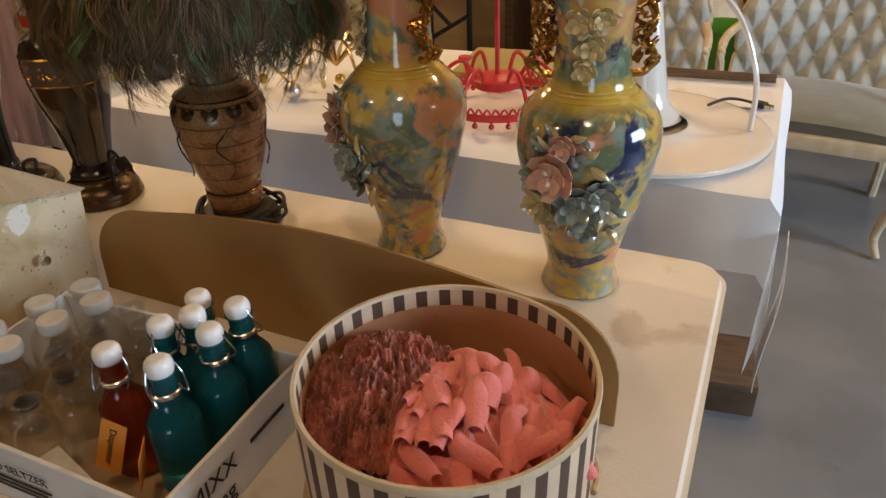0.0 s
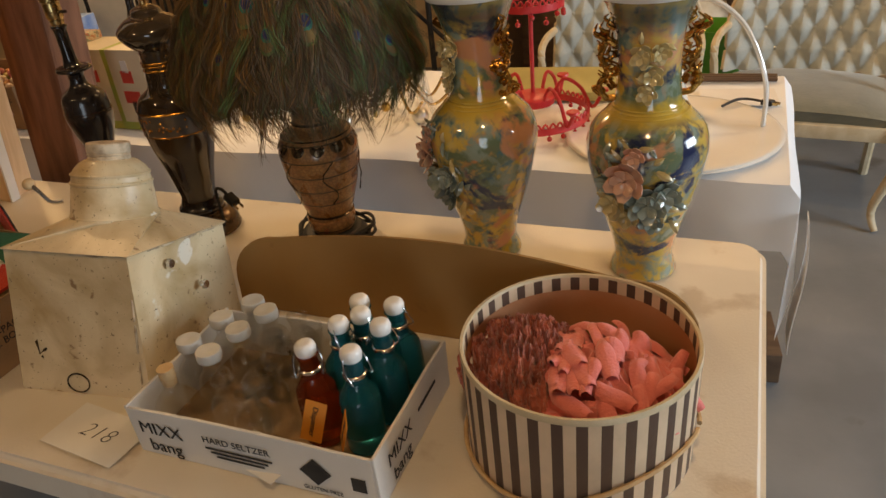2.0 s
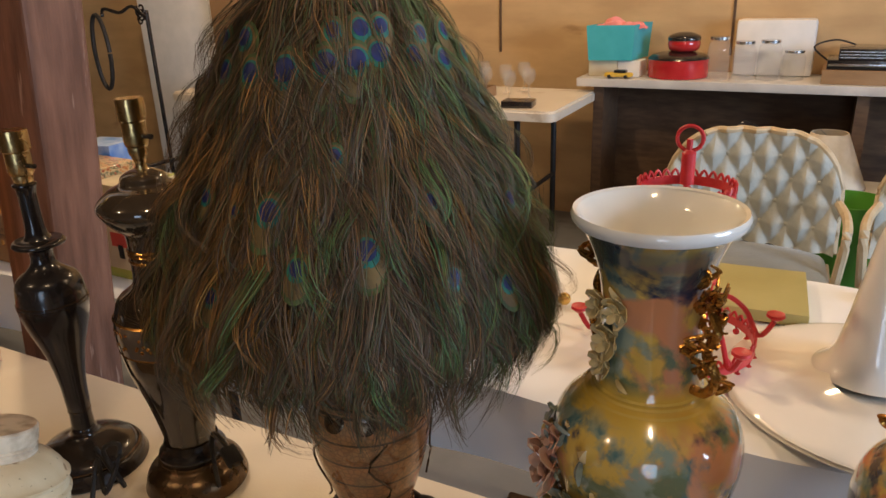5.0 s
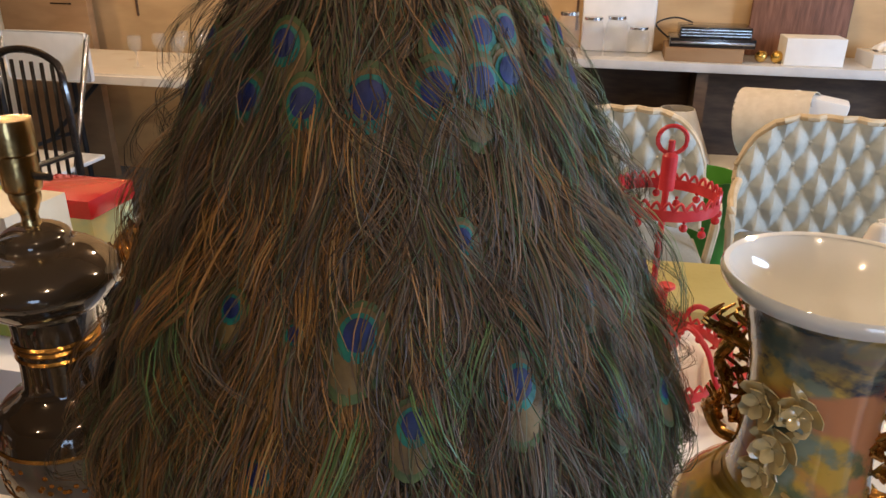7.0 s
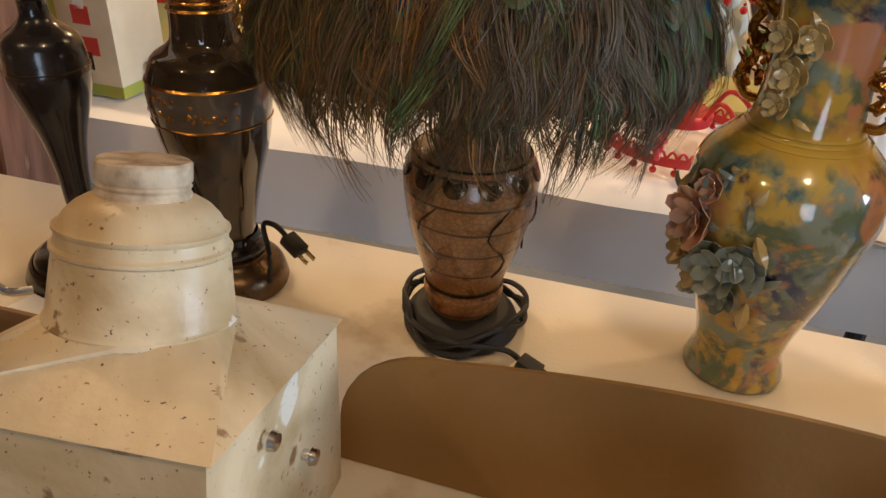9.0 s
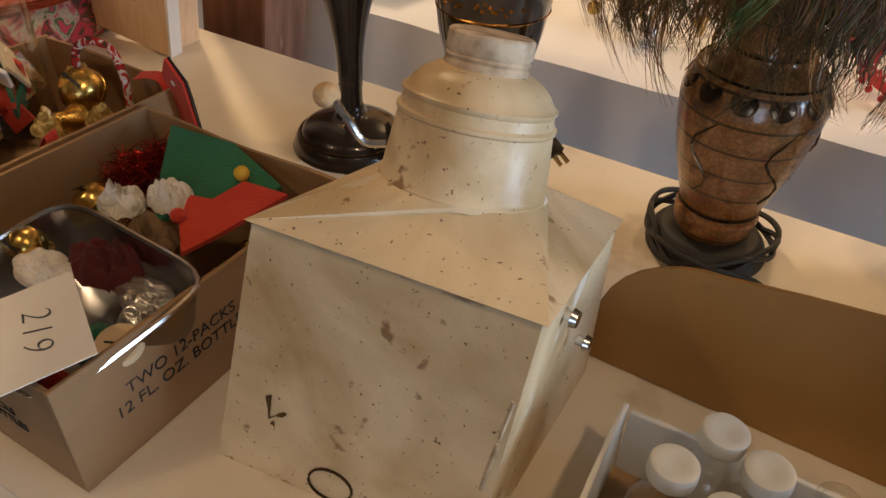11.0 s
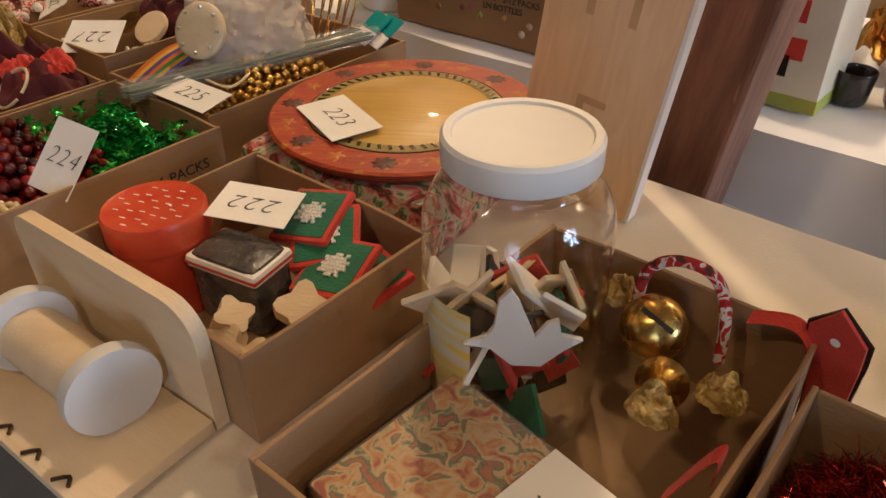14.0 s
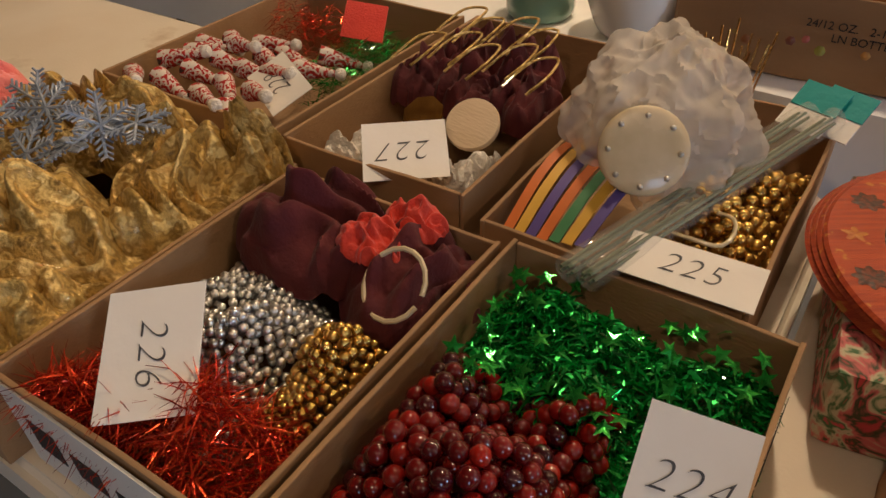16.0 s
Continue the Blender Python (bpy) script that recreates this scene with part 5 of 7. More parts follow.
def bead_pile(name, label, quad, z0, h, r, count, material, seed):
    """Beads heaped over a four-cornered patch."""
    q = random.Random(seed)
    pts, cells = [], {}
    A, B, C, D = [Vector((x, y, 0)) for x, y in quad]
    gap = 1.62 * r
    for i in range(count * 6):
        u, v, deep = q.random(), q.random(), q.choice((0, 0, 0, 1, 2)) if i > count else 0
        p = (A * (1 - u) + B * u) * (1 - v) + (D * (1 - u) + C * u) * v
        e = min(u, 1 - u, v, 1 - v)
        p.z = max(z0 - 0.3 * r, z0 + h * (0.35 + 0.65 * min(1, e * 4)) * (0.75 + 0.5 * noise.noise(Vector((p.x * 18, p.y * 18, seed)))) - deep * 1.6 * r - q.random() * r)
        k = (int(p.x // gap), int(p.y // gap), int(p.z // gap))
        near = [s for a in (-1, 0, 1) for b in (-1, 0, 1) for c in (-1, 0, 1) for s in cells.get((k[0] + a, k[1] + b, k[2] + c), ())]
        if any((s - p).length_squared < gap * gap for s in near):
            continue
        cells.setdefault(k, []).append(p)
        pts.append((p.x, p.y, p.z, r * q.uniform(0.94, 1.06)))
    V, Fs = balls(pts)
    return tagged(raw(name, V, Fs, material), label, "beads", kind="stuff")


def tinsel(name, label, quad, z0, h, count, ln, w, material, seed, up=0.25):
    q = random.Random(seed)
    items = []
    A, B, C, D = [Vector((x, y, 0)) for x, y in quad]
    for i in range(count):
        u, v = q.random(), q.random()
        p = (A * (1 - u) + B * u) * (1 - v) + (D * (1 - u) + C * u) * v
        e = min(u, 1 - u, v, 1 - v)
        p.z = z0 + h * (0.4 + 0.6 * min(1, e * 4)) * (0.75 + 0.5 * noise.noise(Vector((p.x * 20, p.y * 20, seed)))) - q.random() * 0.012
        a = q.uniform(0, 6.283)
        d = Vector((math.cos(a), math.sin(a), q.uniform(-0.2, up) * 2)).normalized()
        s = Vector((q.gauss(0, 1), q.gauss(0, 1), q.gauss(0, 1))).normalized()
        items.append((p, d, (0, 0, -0.3 * ln), q.uniform(0.6, 1.3) * ln, w, s))
    V, Fs = strips(items, 2)
    return tagged(raw(name, V, Fs, material, smooth=False), label, "tinsel", kind="stuff")


def crumple(name, label, cx, cy, z0, rx, ry, h, folds, material, seed, cat="fabric", sharp=0.3, nu=110, nv=40):
    def fn(u, v):
        a = 2 * math.pi * u
        x, y = v * math.cos(a), v * math.sin(a)
        w = noise.noise(Vector((x * 1.8 + seed, y * 1.8, seed)))
        w2 = noise.noise(Vector((x * 4 + seed, y * 4, seed + 3)))
        f = math.sin(folds * (x * math.cos(seed) + y * math.sin(seed)) + 8 * w) * 0.6 + 0.6 * w2
        return Vector((cx + rx * x * (1 + 0.12 * w2), cy + ry * y * (1 + 0.12 * w), z0 + h * (math.sqrt(max(0, 1 - 0.96 * v * v)) * (1 + 0.5 * w) + sharp * f * (1 - 0.6 * v))))
    return tagged(part(name, sheet(fn, nu, nv), material), label, cat)


Z = TOP + 0.004
# tray 224: berries and green garland
bead_pile("berry_garland", "heaped strings of glossy red berry beads", ((-1.812, 1.306), (-1.665, 1.306), (-1.690, 1.535), (-1.812, 1.520)), Z + 0.012, 0.108, 0.0069, 2300, M_BERRY, 5)
bead_pile("pearl_strand", "strand of small cream beads along the tray wall", ((-1.665, 1.306), (-1.612, 1.306), (-1.612, 1.47), (-1.665, 1.44)), Z + 0.02, 0.068, 0.0034, 1300, M_CREAMB, 6)
tinsel("green_garland", "shiny green foil star garland", ((-1.815, 1.515), (-1.606, 1.46), (-1.606, 1.615), (-1.815, 1.616)), Z + 0.02, 0.070, 8500, 0.011, 0.0016, M_GREENT, 7)
star = bmesh.new()
sv = [star.verts.new(((0.009 if i % 2 == 0 else 0.0038) * math.cos(math.pi * i / 5), (0.009 if i % 2 == 0 else 0.0038) * math.sin(math.pi * i / 5), 0.001 * (i % 2))) for i in range(10)]
c0 = star.verts.new((0, 0, 0.002))
for i in range(10):
    star.faces.new((c0, sv[i], sv[(i + 1) % 10]))
gar = thing("foil_star_cluster", "loose green foil stars on the garland", "stars", pose(-1.71, 1.56, Z))
q5 = random.Random(21)
s0 = part("star", star, mat("green_foil_star", (0.02, 0.4, 0.05), (0.1, 0.6, 0.1), 40, 0.12, 0.85), gar, flat=True, at=pose(0, 0, 0.085, 20, 10, 0))
for i in range(60):
    share(s0, pose(q5.uniform(-0.095, 0.095), q5.uniform(-0.07, 0.05), 0.072 + 0.014 * q5.random(), q5.uniform(-45, 45), q5.uniform(-45, 45), q5.uniform(0, 90)), gar)
card("224", pose(-1.630, 1.464, TOP + 0.108, 46, 4, 10), 0.058, 0.074, 0.026)

# tray 226
tinsel("red_tinsel", "orange-red foil tinsel garland", ((-2.035, 1.325), (-1.838, 1.325), (-1.838, 1.40), (-2.035, 1.385)), Z + 0.02, 0.095, 4200, 0.026, 0.0008, M_REDT, 8, 0.5)
bead_pile("silver_beads", "heap of silver bead strings", ((-2.036, 1.375), (-1.90, 1.37), (-1.875, 1.51), (-2.03, 1.52)), Z + 0.02, 0.085, 0.0036, 2600, M_SILVER, 9)
bead_pile("gold_beads", "heap of gold bead strings", ((-1.905, 1.39), (-1.836, 1.39), (-1.836, 1.495), (-1.90, 1.49)), Z + 0.02, 0.078, 0.0042, 1100, M_GOLDB, 10)
crumple("velvet_bag", "dark burgundy velvet drawstring bag, collapsed", -1.968, 1.558, Z + 0.05, 0.08, 0.062, 0.066, 13, M_BURG, 1.3, "bag", 0.28)
crumple("velvet_bag", "dark burgundy velvet drawstring bag, collapsed", -1.872, 1.552, Z + 0.045, 0.055, 0.066, 0.058, 13, M_BURG, 2.9, "bag", 0.28)
crumple("red_bow", "bright red velvet bow on the burgundy bag", -1.90, 1.545, Z + 0.096, 0.030, 0.024, 0.022, 8, M_REDFELT, 0.4, "bow")
crumple("red_bow", "bright red velvet bow on the burgundy bag", -1.888, 1.582, Z + 0.094, 0.028, 0.022, 0.022, 8, M_REDFELT, 4.4, "bow")
tagged(part("cord_loop", tube([(-1.858 + 0.024 * math.cos(a), 1.515 + 0.02 * math.sin(a), TOP + 0.105 + 0.018 * math.sin(a)) for a in [0.35 * i for i in range(18)]], 0.002, 6), M_CREAMB), "looped cream drawstring cord", "cord")
card("226", pose(-1.942, 1.374, TOP + 0.116, 24, -8, 34), 0.066, 0.088, 0.028, -90)

# gold ribbon tray
for i, (cx, cy, rx, ry, h, fo) in enumerate(((-2.33, 1.56, 0.09, 0.07, 0.075, 16), (-2.22, 1.585, 0.10, 0.045, 0.07, 18), (-2.12, 1.54, 0.06, 0.075, 0.065, 16), (-2.19, 1.43, 0.12, 0.06, 0.07, 20), (-2.09, 1.60, 0.04, 0.03, 0.085, 10), (-2.34, 1.40, 0.08, 0.07, 0.06, 15), (-2.10, 1.36, 0.05, 0.05, 0.055, 12))):
    crumple("gold_ribbon", "crumpled gold gauze ribbon with metallic stripes", cx, cy, Z + 0.045, rx * 1.1, ry * 1.15, h * 0.95, fo * 1.15, M_GAUZE, 1.1 + 1.7 * i, "ribbon", 0.34, 150, 60)
crumple("pink_cloth", "bunched pink cloth at the tray edge", -2.40, 1.53, TOP + 0.09, 0.04, 0.05, 0.05, 8, M_PINKFAB, 3.0)
for j, (cx, cy) in enumerate(((-2.235, 1.545), (-2.175, 1.550), (-2.29, 1.48), (-2.205, 1.50), (-2.255, 1.43), (-2.265, 1.52), (-2.225, 1.47), (-2.30, 1.53), (-2.19, 1.525))):
    sf = bmesh.new()
    for a in range(6):
        ca, sa = math.cos(math.pi * a / 3), math.sin(math.pi * a / 3)
        tube([(0, 0, 0), (0.030 * ca, 0.030 * sa, 0)], 0.0017, 5, sf)
        for t in (0.35, 0.55, 0.75, 0.92):
            for s in (-1, 1):
                b = math.pi * a / 3 + s * 0.9
                tube([(0.030 * t * ca, 0.030 * t * sa, 0), (0.030 * t * ca + 0.011 * (1.1 - 0.5 * t) * math.cos(b), 0.030 * t * sa + 0.011 * (1.1 - 0.5 * t) * math.sin(b), 0)], 0.0013, 5, sf)
    tagged(part("snowflake_ornament", sf, M_SNOW, at=pose(cx, cy, TOP + 0.124 + 0.006 * (j % 3), 12 * (j % 3) - 8, 14 - 9 * j, 17 * j)), "silver-blue glitter snowflake ornament", "ornament", "snowflakes")

# tray 227
for i in range(9):
    cx, cy = -2.06 + 0.035 * (i % 5), 1.84 + 0.07 * (i // 5) + 0.02 * (i % 2)
    crumple("velvet_pouch", "small burgundy velvet pouch with gold-braid drawstring", cx, cy, Z + 0.055, 0.032, 0.045, 0.05, 9, M_BURG, 0.7 * i + 0.2, "pouch", nu=60, nv=16)
    tagged(part("gold_braid", tube([(cx - 0.02, cy - 0.03, TOP + 0.115), (cx - 0.004, cy + 0.005, TOP + 0.132), (cx + 0.01, cy + 0.035, TOP + 0.126), (cx + 0.022, cy - 0.01, TOP + 0.128), (cx + 0.01, cy - 0.035, TOP + 0.115)], 0.0016, 5, smooth=5), M_GAUZE), "twisted gold braid cord", "cord")
tagged(part("wood_slice", lathe([(0, 0.0), (0.026, 0.0), (0.027, 0.004), (0.026, 0.008), (0, 0.0085)], 28), M_WOOD, at=pose(-1.935, 1.748, TOP + 0.10, 38, 8, 0)), "round pale wood slice with bark edge", "wood slice")
tagged(part("gold_label", lathe([(0, 0), (0.022, 0), (0.022, 0.003), (0, 0.0035)], 8), M_GOLD, at=pose(-1.99, 1.742, TOP + 0.10, 30, 0, 0)), "octagonal gold gift label", "label")
for i, (cx, cy) in enumerate(((-2.03, 1.70), (-2.045, 1.675), (-1.925, 1.70), (-1.905, 1.72))):
    crumple("white_ornament", "small white and gold tassel ornament", cx, cy, Z + 0.055, 0.024, 0.018, 0.028, 12, M_WHITEFUZZ, 1.9 * i, "ornament", nu=50, nv=14)
card("227", pose(-1.962, 1.672, TOP + 0.104, 24, 0, 38), 0.078, 0.064, 0.03, 180)

# striped hats tray
q6 = random.Random(4)
M_STRIPER = ramp_mat("striped_red_felt", [(0.4, 0.02, 0.015), (0.6, 0.55, 0.5), (0.35, 0.015, 0.012), (0.06, 0.03, 0.02)], 60, 0.85, 0.0, const=True)
for i in range(20):
    cx, cy = -2.345 + 0.05 * (i % 4) + q6.uniform(-0.01, 0.01), 1.67 + 0.035 * (i // 4)
    a = q6.uniform(-40, 40)
    ht = thing("felt_hat_ornament", "tiny striped felt hat with white pompom", "ornament", pose(cx, cy, TOP + 0.085 + 0.015 * q6.random(), 90 + q6.uniform(-20, 20), 0, 90 + a), "felt hats")
    part("cone", lathe([(0.012, 0), (0.009, 0.025), (0.004, 0.05), (0.001, 0.056)], 12), M_STRIPER, ht)
    part("pompom", lathe(smooth_profile([(0, -0.007), (0.006, -0.004), (0.0075, 0), (0.006, 0.005), (0, 0.007)], 2), 10), M_WHITEFUZZ, ht, at=pose(0, 0, 0.058))
tinsel("green_tinsel", "green foil tinsel", ((-2.25, 1.80), (-2.11, 1.78), (-2.11, 1.97), (-2.25, 1.97)), Z, 0.10, 1800, 0.022, 0.0006, M_GREENT, 18, 0.6)
tinsel("orange_tinsel", "orange-red foil tinsel", ((-2.36, 1.86), (-2.25, 1.84), (-2.25, 1.98), (-2.36, 1.98)), Z, 0.10, 900, 0.022, 0.0006, M_REDT, 19, 0.6)
tagged(part("red_felt_tag", bx(0.05, 0.05, 0.002, (0, 0, 0), 0.0008), M_REDFELT, at=pose(-2.155, 1.86, TOP + 0.125, 35, 10, 30)), "red felt square with white buttons", "ornament")
card("228", pose(-2.16, 1.715, TOP + 0.106, 25, 0, -30), 0.105, 0.05, 0.03, 180)

# tray 225
bead_pile("gold_beads", "heap of gold bead strings", ((-1.76, 1.64), (-1.648, 1.64), (-1.648, 1.90), (-1.72, 1.90)), Z + 0.02, 0.082, 0.0058, 1200, M_GOLDB, 22)
for i, c in enumerate(((0.55, 0.14, 0.02), (0.6, 0.36, 0.04), (0.09, 0.06, 0.25), (0.55, 0.14, 0.02), (0.05, 0.2, 0.08), (0.6, 0.36, 0.04), (0.1, 0.07, 0.28))):
    o = 0.011 * i
    tagged(part("ribbon_strip", sheet(lambda u, v: Vector((-1.845 + o + 0.009 * v + 0.03 * u * (i / 7), 1.645 + 0.15 * u, TOP + 0.075 + 0.03 * math.sin(2.6 * u) + 0.002 * i)), 14, 2, 0.001), mat("craft_strip", c, None, 20, 0.5)), "coloured craft foam strip in a bundle", "ribbon", "craft strips")
tl = thing("tulle_flower", "bunched white tulle flower with beaded cup centre", "flower", pose(-1.775, 1.785, TOP + 0.085))


def gathered(seed, size, squash):
    """A bunched veil with puckered ridges and pointed corners."""
    def fn(u, v):
        a_, e_ = 2 * math.pi * u, math.pi * (0.02 + 0.70 * v)
        d_ = Vector((math.cos(a_) * math.sin(e_), math.sin(a_) * math.sin(e_), math.cos(e_)))
        k = 1 + 0.22 * noise.noise(d_ * 2.2 + Vector((seed, 0, 0))) + 0.09 * (1 - 2 * abs(noise.noise(d_ * 5 + Vector((0, seed, 0))))) + 0.10 * math.sin(9 * a_ + seed + 3 * v) * v
        return Vector((d_.x * size * k, d_.y * size * k, 0.03 + d_.z * size * squash * k))
    return sheet(fn, 110, 50)


for i, (size, squash) in enumerate(((0.056, 0.85), (0.074, 0.98))):
    part("veil", gathered(3.7 * i + 1.0, size, squash), M_TULLE, tl, at=pose(0.004 * i, 0.01, 0.012))
cup = part("cup", lathe(smooth_profile([(0, 0), (0.026, 0.0), (0.034, 0.006), (0.036, 0.012), (0.03, 0.016), (0, 0.017)], 3), 28), M_CREAMB, tl, "cream beaded cup", at=pose(0.014, -0.060, 0.052, 62, 0, 22))
for i in range(8):
    V, Fs = balls([(0.028 * math.cos(0.785 * i), 0.028 * math.sin(0.785 * i), 0.0175, 0.0024)])
    raw("pearl", V, Fs, M_SILVER, cup)
for i, (x0, x1) in enumerate(((-1.765, -1.668), (-1.748, -1.645))):
    tb = thing("florist_wire_pack", "clear plastic tube of green florist wire with teal card", "craft pack", pose(x0, 1.60, TOP + 0.098), "wire packs")
    L = Vector((x1 - x0, 0.315, 0.012))
    part("sleeve", tube([(0, 0, 0), L * 0.5, L], 0.011, 10), M_PLASTIC, tb)
    for k in range(5):
        off = Vector((0.005 * math.cos(1.26 * k), 0, 0.004 * math.sin(1.26 * k)))
        part("stem", tube([off, L * 0.97 + off], 0.0016, 5), mat("florist_green", (0.12, 0.15, 0.09), (0.17, 0.2, 0.13), 30, 0.6) if (i, k) == (0, 0) else bpy.data.materials["florist_green"], tb)
    part("header_card", bx(0.045, 0.002, 0.028, (0, 0, 0)), M_TEALC, tb, "teal header card", flat=True, at=pose(*(L * 1.02), -55, 0, -20))
    part("label", bx(0.045, 0.002, 0.022, (0, 0, -0.024)), M_PAPER, tb, "white printed label", flat=True, at=pose(*(L * 1.02), -55, 0, -20))
tagged(part("cord_loop", tube([(-1.70 + 0.026 * math.cos(a), 1.705 + 0.026 * math.sin(a), TOP + 0.099 + 0.003 * math.sin(3 * a)) for a in [0.3 * i for i in range(44)]], 0.0017, 6), M_CREAMB), "coil of cream cord", "cord")
card("225", pose(-1.688, 1.645, TOP + 0.100, 10, 0, 2), 0.1, 0.044, 0.028)
for i in range(16):
    tagged(part("floral_pick", tube([(-1.77 + 0.008 * (i % 6), 1.87 + 0.005 * i, TOP + 0.07), (-1.79 + 0.014 * (i % 6), 1.90 + 0.006 * i, TOP + 0.145 + 0.008 * (i % 3))], 0.0012, 5), M_GOLD), "thin gold floral pick", "pick", "floral picks")

# plates on wrapped fabric behind tray 222
tagged(part("folded_fabric", bx(0.25, 0.27, 0.075, (0, 0, 0), 0.012), M_FLORAL, at=pose(-1.475, 1.775, TOP + 0.001, 0, 0, 8)), "folded red floral fabric wrapped in plastic", "fabric")
for i in range(4):
    plt = thing("round_placemat", "round red-orange bamboo placemat with yellow centre", "placemat", pose(-1.478 + 0.004 * i, 1.79 - 0.004 * i, TOP + 0.0775 + 0.0052 * i, 0, 0, 11 * i) @ Matrix.Scale(1.07, 4, (1, 0, 0)) @ Matrix.Scale(1.07, 4, (0, 1, 0)), "stacked placemats")
    part("disc", lathe([(0, 0), (0.142, 0), (0.1445, 0.0025), (0.142, 0.005), (0, 0.005)], 72), M_PLATE, plt)
    if i == 3:
        for k in range(8):
            part("medallion", lathe([(0, 0.0007), (0.0095, 0.0006), (0.0112, 0)], 48, wobble=lambda a_, z_: 1 + 0.16 * math.cos(8 * a_)), M_STENCIL, plt, "stencilled flower medallion", at=pose(0.124 * math.cos(0.7854 * k), 0.124 * math.sin(0.7854 * k), 0.0052, 0, 0, 30 * k))
            part("sprig", lathe([(0, 0.0006), (0.006, 0.0005), (0.0072, 0)], 40, wobble=lambda a_, z_: 1 + 0.35 * math.cos(5 * a_)), M_STENCILO, plt, "faint ochre stencil", at=pose(0.124 * math.cos(0.7854 * k + 0.39), 0.124 * math.sin(0.7854 * k + 0.39), 0.0052))
        part("centre", lathe([(0, 0.0056), (0.088, 0.0056), (0.089, 0.005)], 56), M_PLATEC, plt, "yellow bamboo centre")
        part("border", lathe([(0.089, 0.0052), (0.090, 0.0060), (0.102, 0.0060), (0.103, 0.0052)], 64), mat("olive_border", (0.22, 0.17, 0.05), (0.3, 0.22, 0.06), 60, 0.4), plt, "olive and gold ring border")
        dsh = part("dash", bx(0.0085, 0.0034, 0.0005, (0, 0, 0)), M_BRONZE, plt, flat=True, at=pose(0.095, 0, 0.0062))
        for k in range(1, 56):
            share(dsh, pose(0, 0, 0, 0, 0, 360 / 56 * k) @ pose(0.095, 0, 0.0062, 0, 0, 20), plt)
        ring_ = part("line", lathe([(0.1035, 0.0052), (0.104, 0.0058), (0.105, 0.0052)], 64), M_BLACK, plt)
card("223", pose(-1.50, 1.705, TOP + 0.1030, 2, -1, -20), 0.105, 0.058, 0.03)

# tray 222
rt = thing("round_tin", "small red-orange round tin with lid", "tin", pose(-1.492, 1.475, TOP + 0.005))
part("body", lathe([(0, 0), (0.043, 0), (0.0435, 0.002), (0.0435, 0.075)], 44), mat("red_printed_tin", (0.55, 0.05, 0.02), (0.62, 0.09, 0.03), 30, 0.35, coat=0.3), rt)
part("lid", lathe([(0.0455, 0.07), (0.0462, 0.072), (0.0462, 0.094), (0.044, 0.098), (0.041, 0.0968), (0, 0.0968)], 44), bpy.data.materials["red_printed_tin"], rt, "red lid with pale dashes")
dd = part("dash", bx(0.006, 0.001, 0.0004), M_PAPER, rt, flat=True, at=pose(0.01, 0.01, 0.0969))
for k in range(26):
    rr_, aa_ = 0.036 * math.sqrt((k + 0.5) / 26), 2.4 * k
    share(dd, pose(rr_ * math.cos(aa_), rr_ * math.sin(aa_), 0.0969, 0, 0, 20), rt)
pk = thing("plastic_pack", "clear plastic bag of dark potpourri with white header", "package", pose(-1.41, 1.50, TOP + 0.006, 0, 0, 12))
part("bag", bx(0.075, 0.05, 0.075, (0, 0, 0), 0.012), mat("potpourri_bag", (0.05, 0.045, 0.045), (0.12, 0.11, 0.10), 60, 0.25, coat=0.6, bump=0.5), pk)
part("header", bx(0.078, 0.052, 0.012, (0, 0, 0.058), 0.004), M_PAPER, pk, "white header strip", flat=True)
part("red_line", bx(0.0784, 0.0524, 0.003, (0, 0, 0.062)), M_REDFELT, pk, flat=True)
card("222", pose(-1.432, 1.54, TOP + 0.096, 4, 4, 28), 0.075, 0.055, 0.028, 180)
for i, (cx, cy, rz, sc) in enumerate(((-1.325, 1.445, 20, 1), (-1.31, 1.475, 60, 0.9), (-1.345, 1.437, 5, 0.9), (-1.33, 1.50, 45, 1.1), (-1.36, 1.45, 80, 0.8))):
    bmw = bmesh.new()
    ringw = []
    for k in range(24):
        a = 2 * math.pi * k / 24
        r_ = 0.018 * sc * (1 + 0.22 * math.cos(4 * a))
        ringw.append(bmw.verts.new((r_ * math.cos(a), r_ * math.sin(a), 0)))
    fw = bmw.faces.new(ringw)
    exw = bmesh.ops.extrude_face_region(bmw, geom=[fw])
    bmesh.ops.translate(bmw, vec=(0, 0, 0.018), verts=[g for g in exw["geom"] if isinstance(g, bmesh.types.BMVert)])
    bmesh.ops.recalc_face_normals(bmw, faces=bmw.faces)
    tagged(part("wooden_shape", bmw, M_WOOD, at=pose(cx, cy, TOP + 0.03 + 0.006 * i, 30, 10, rz)), "unpainted wooden craft shape", "wooden shape", "wooden shapes")
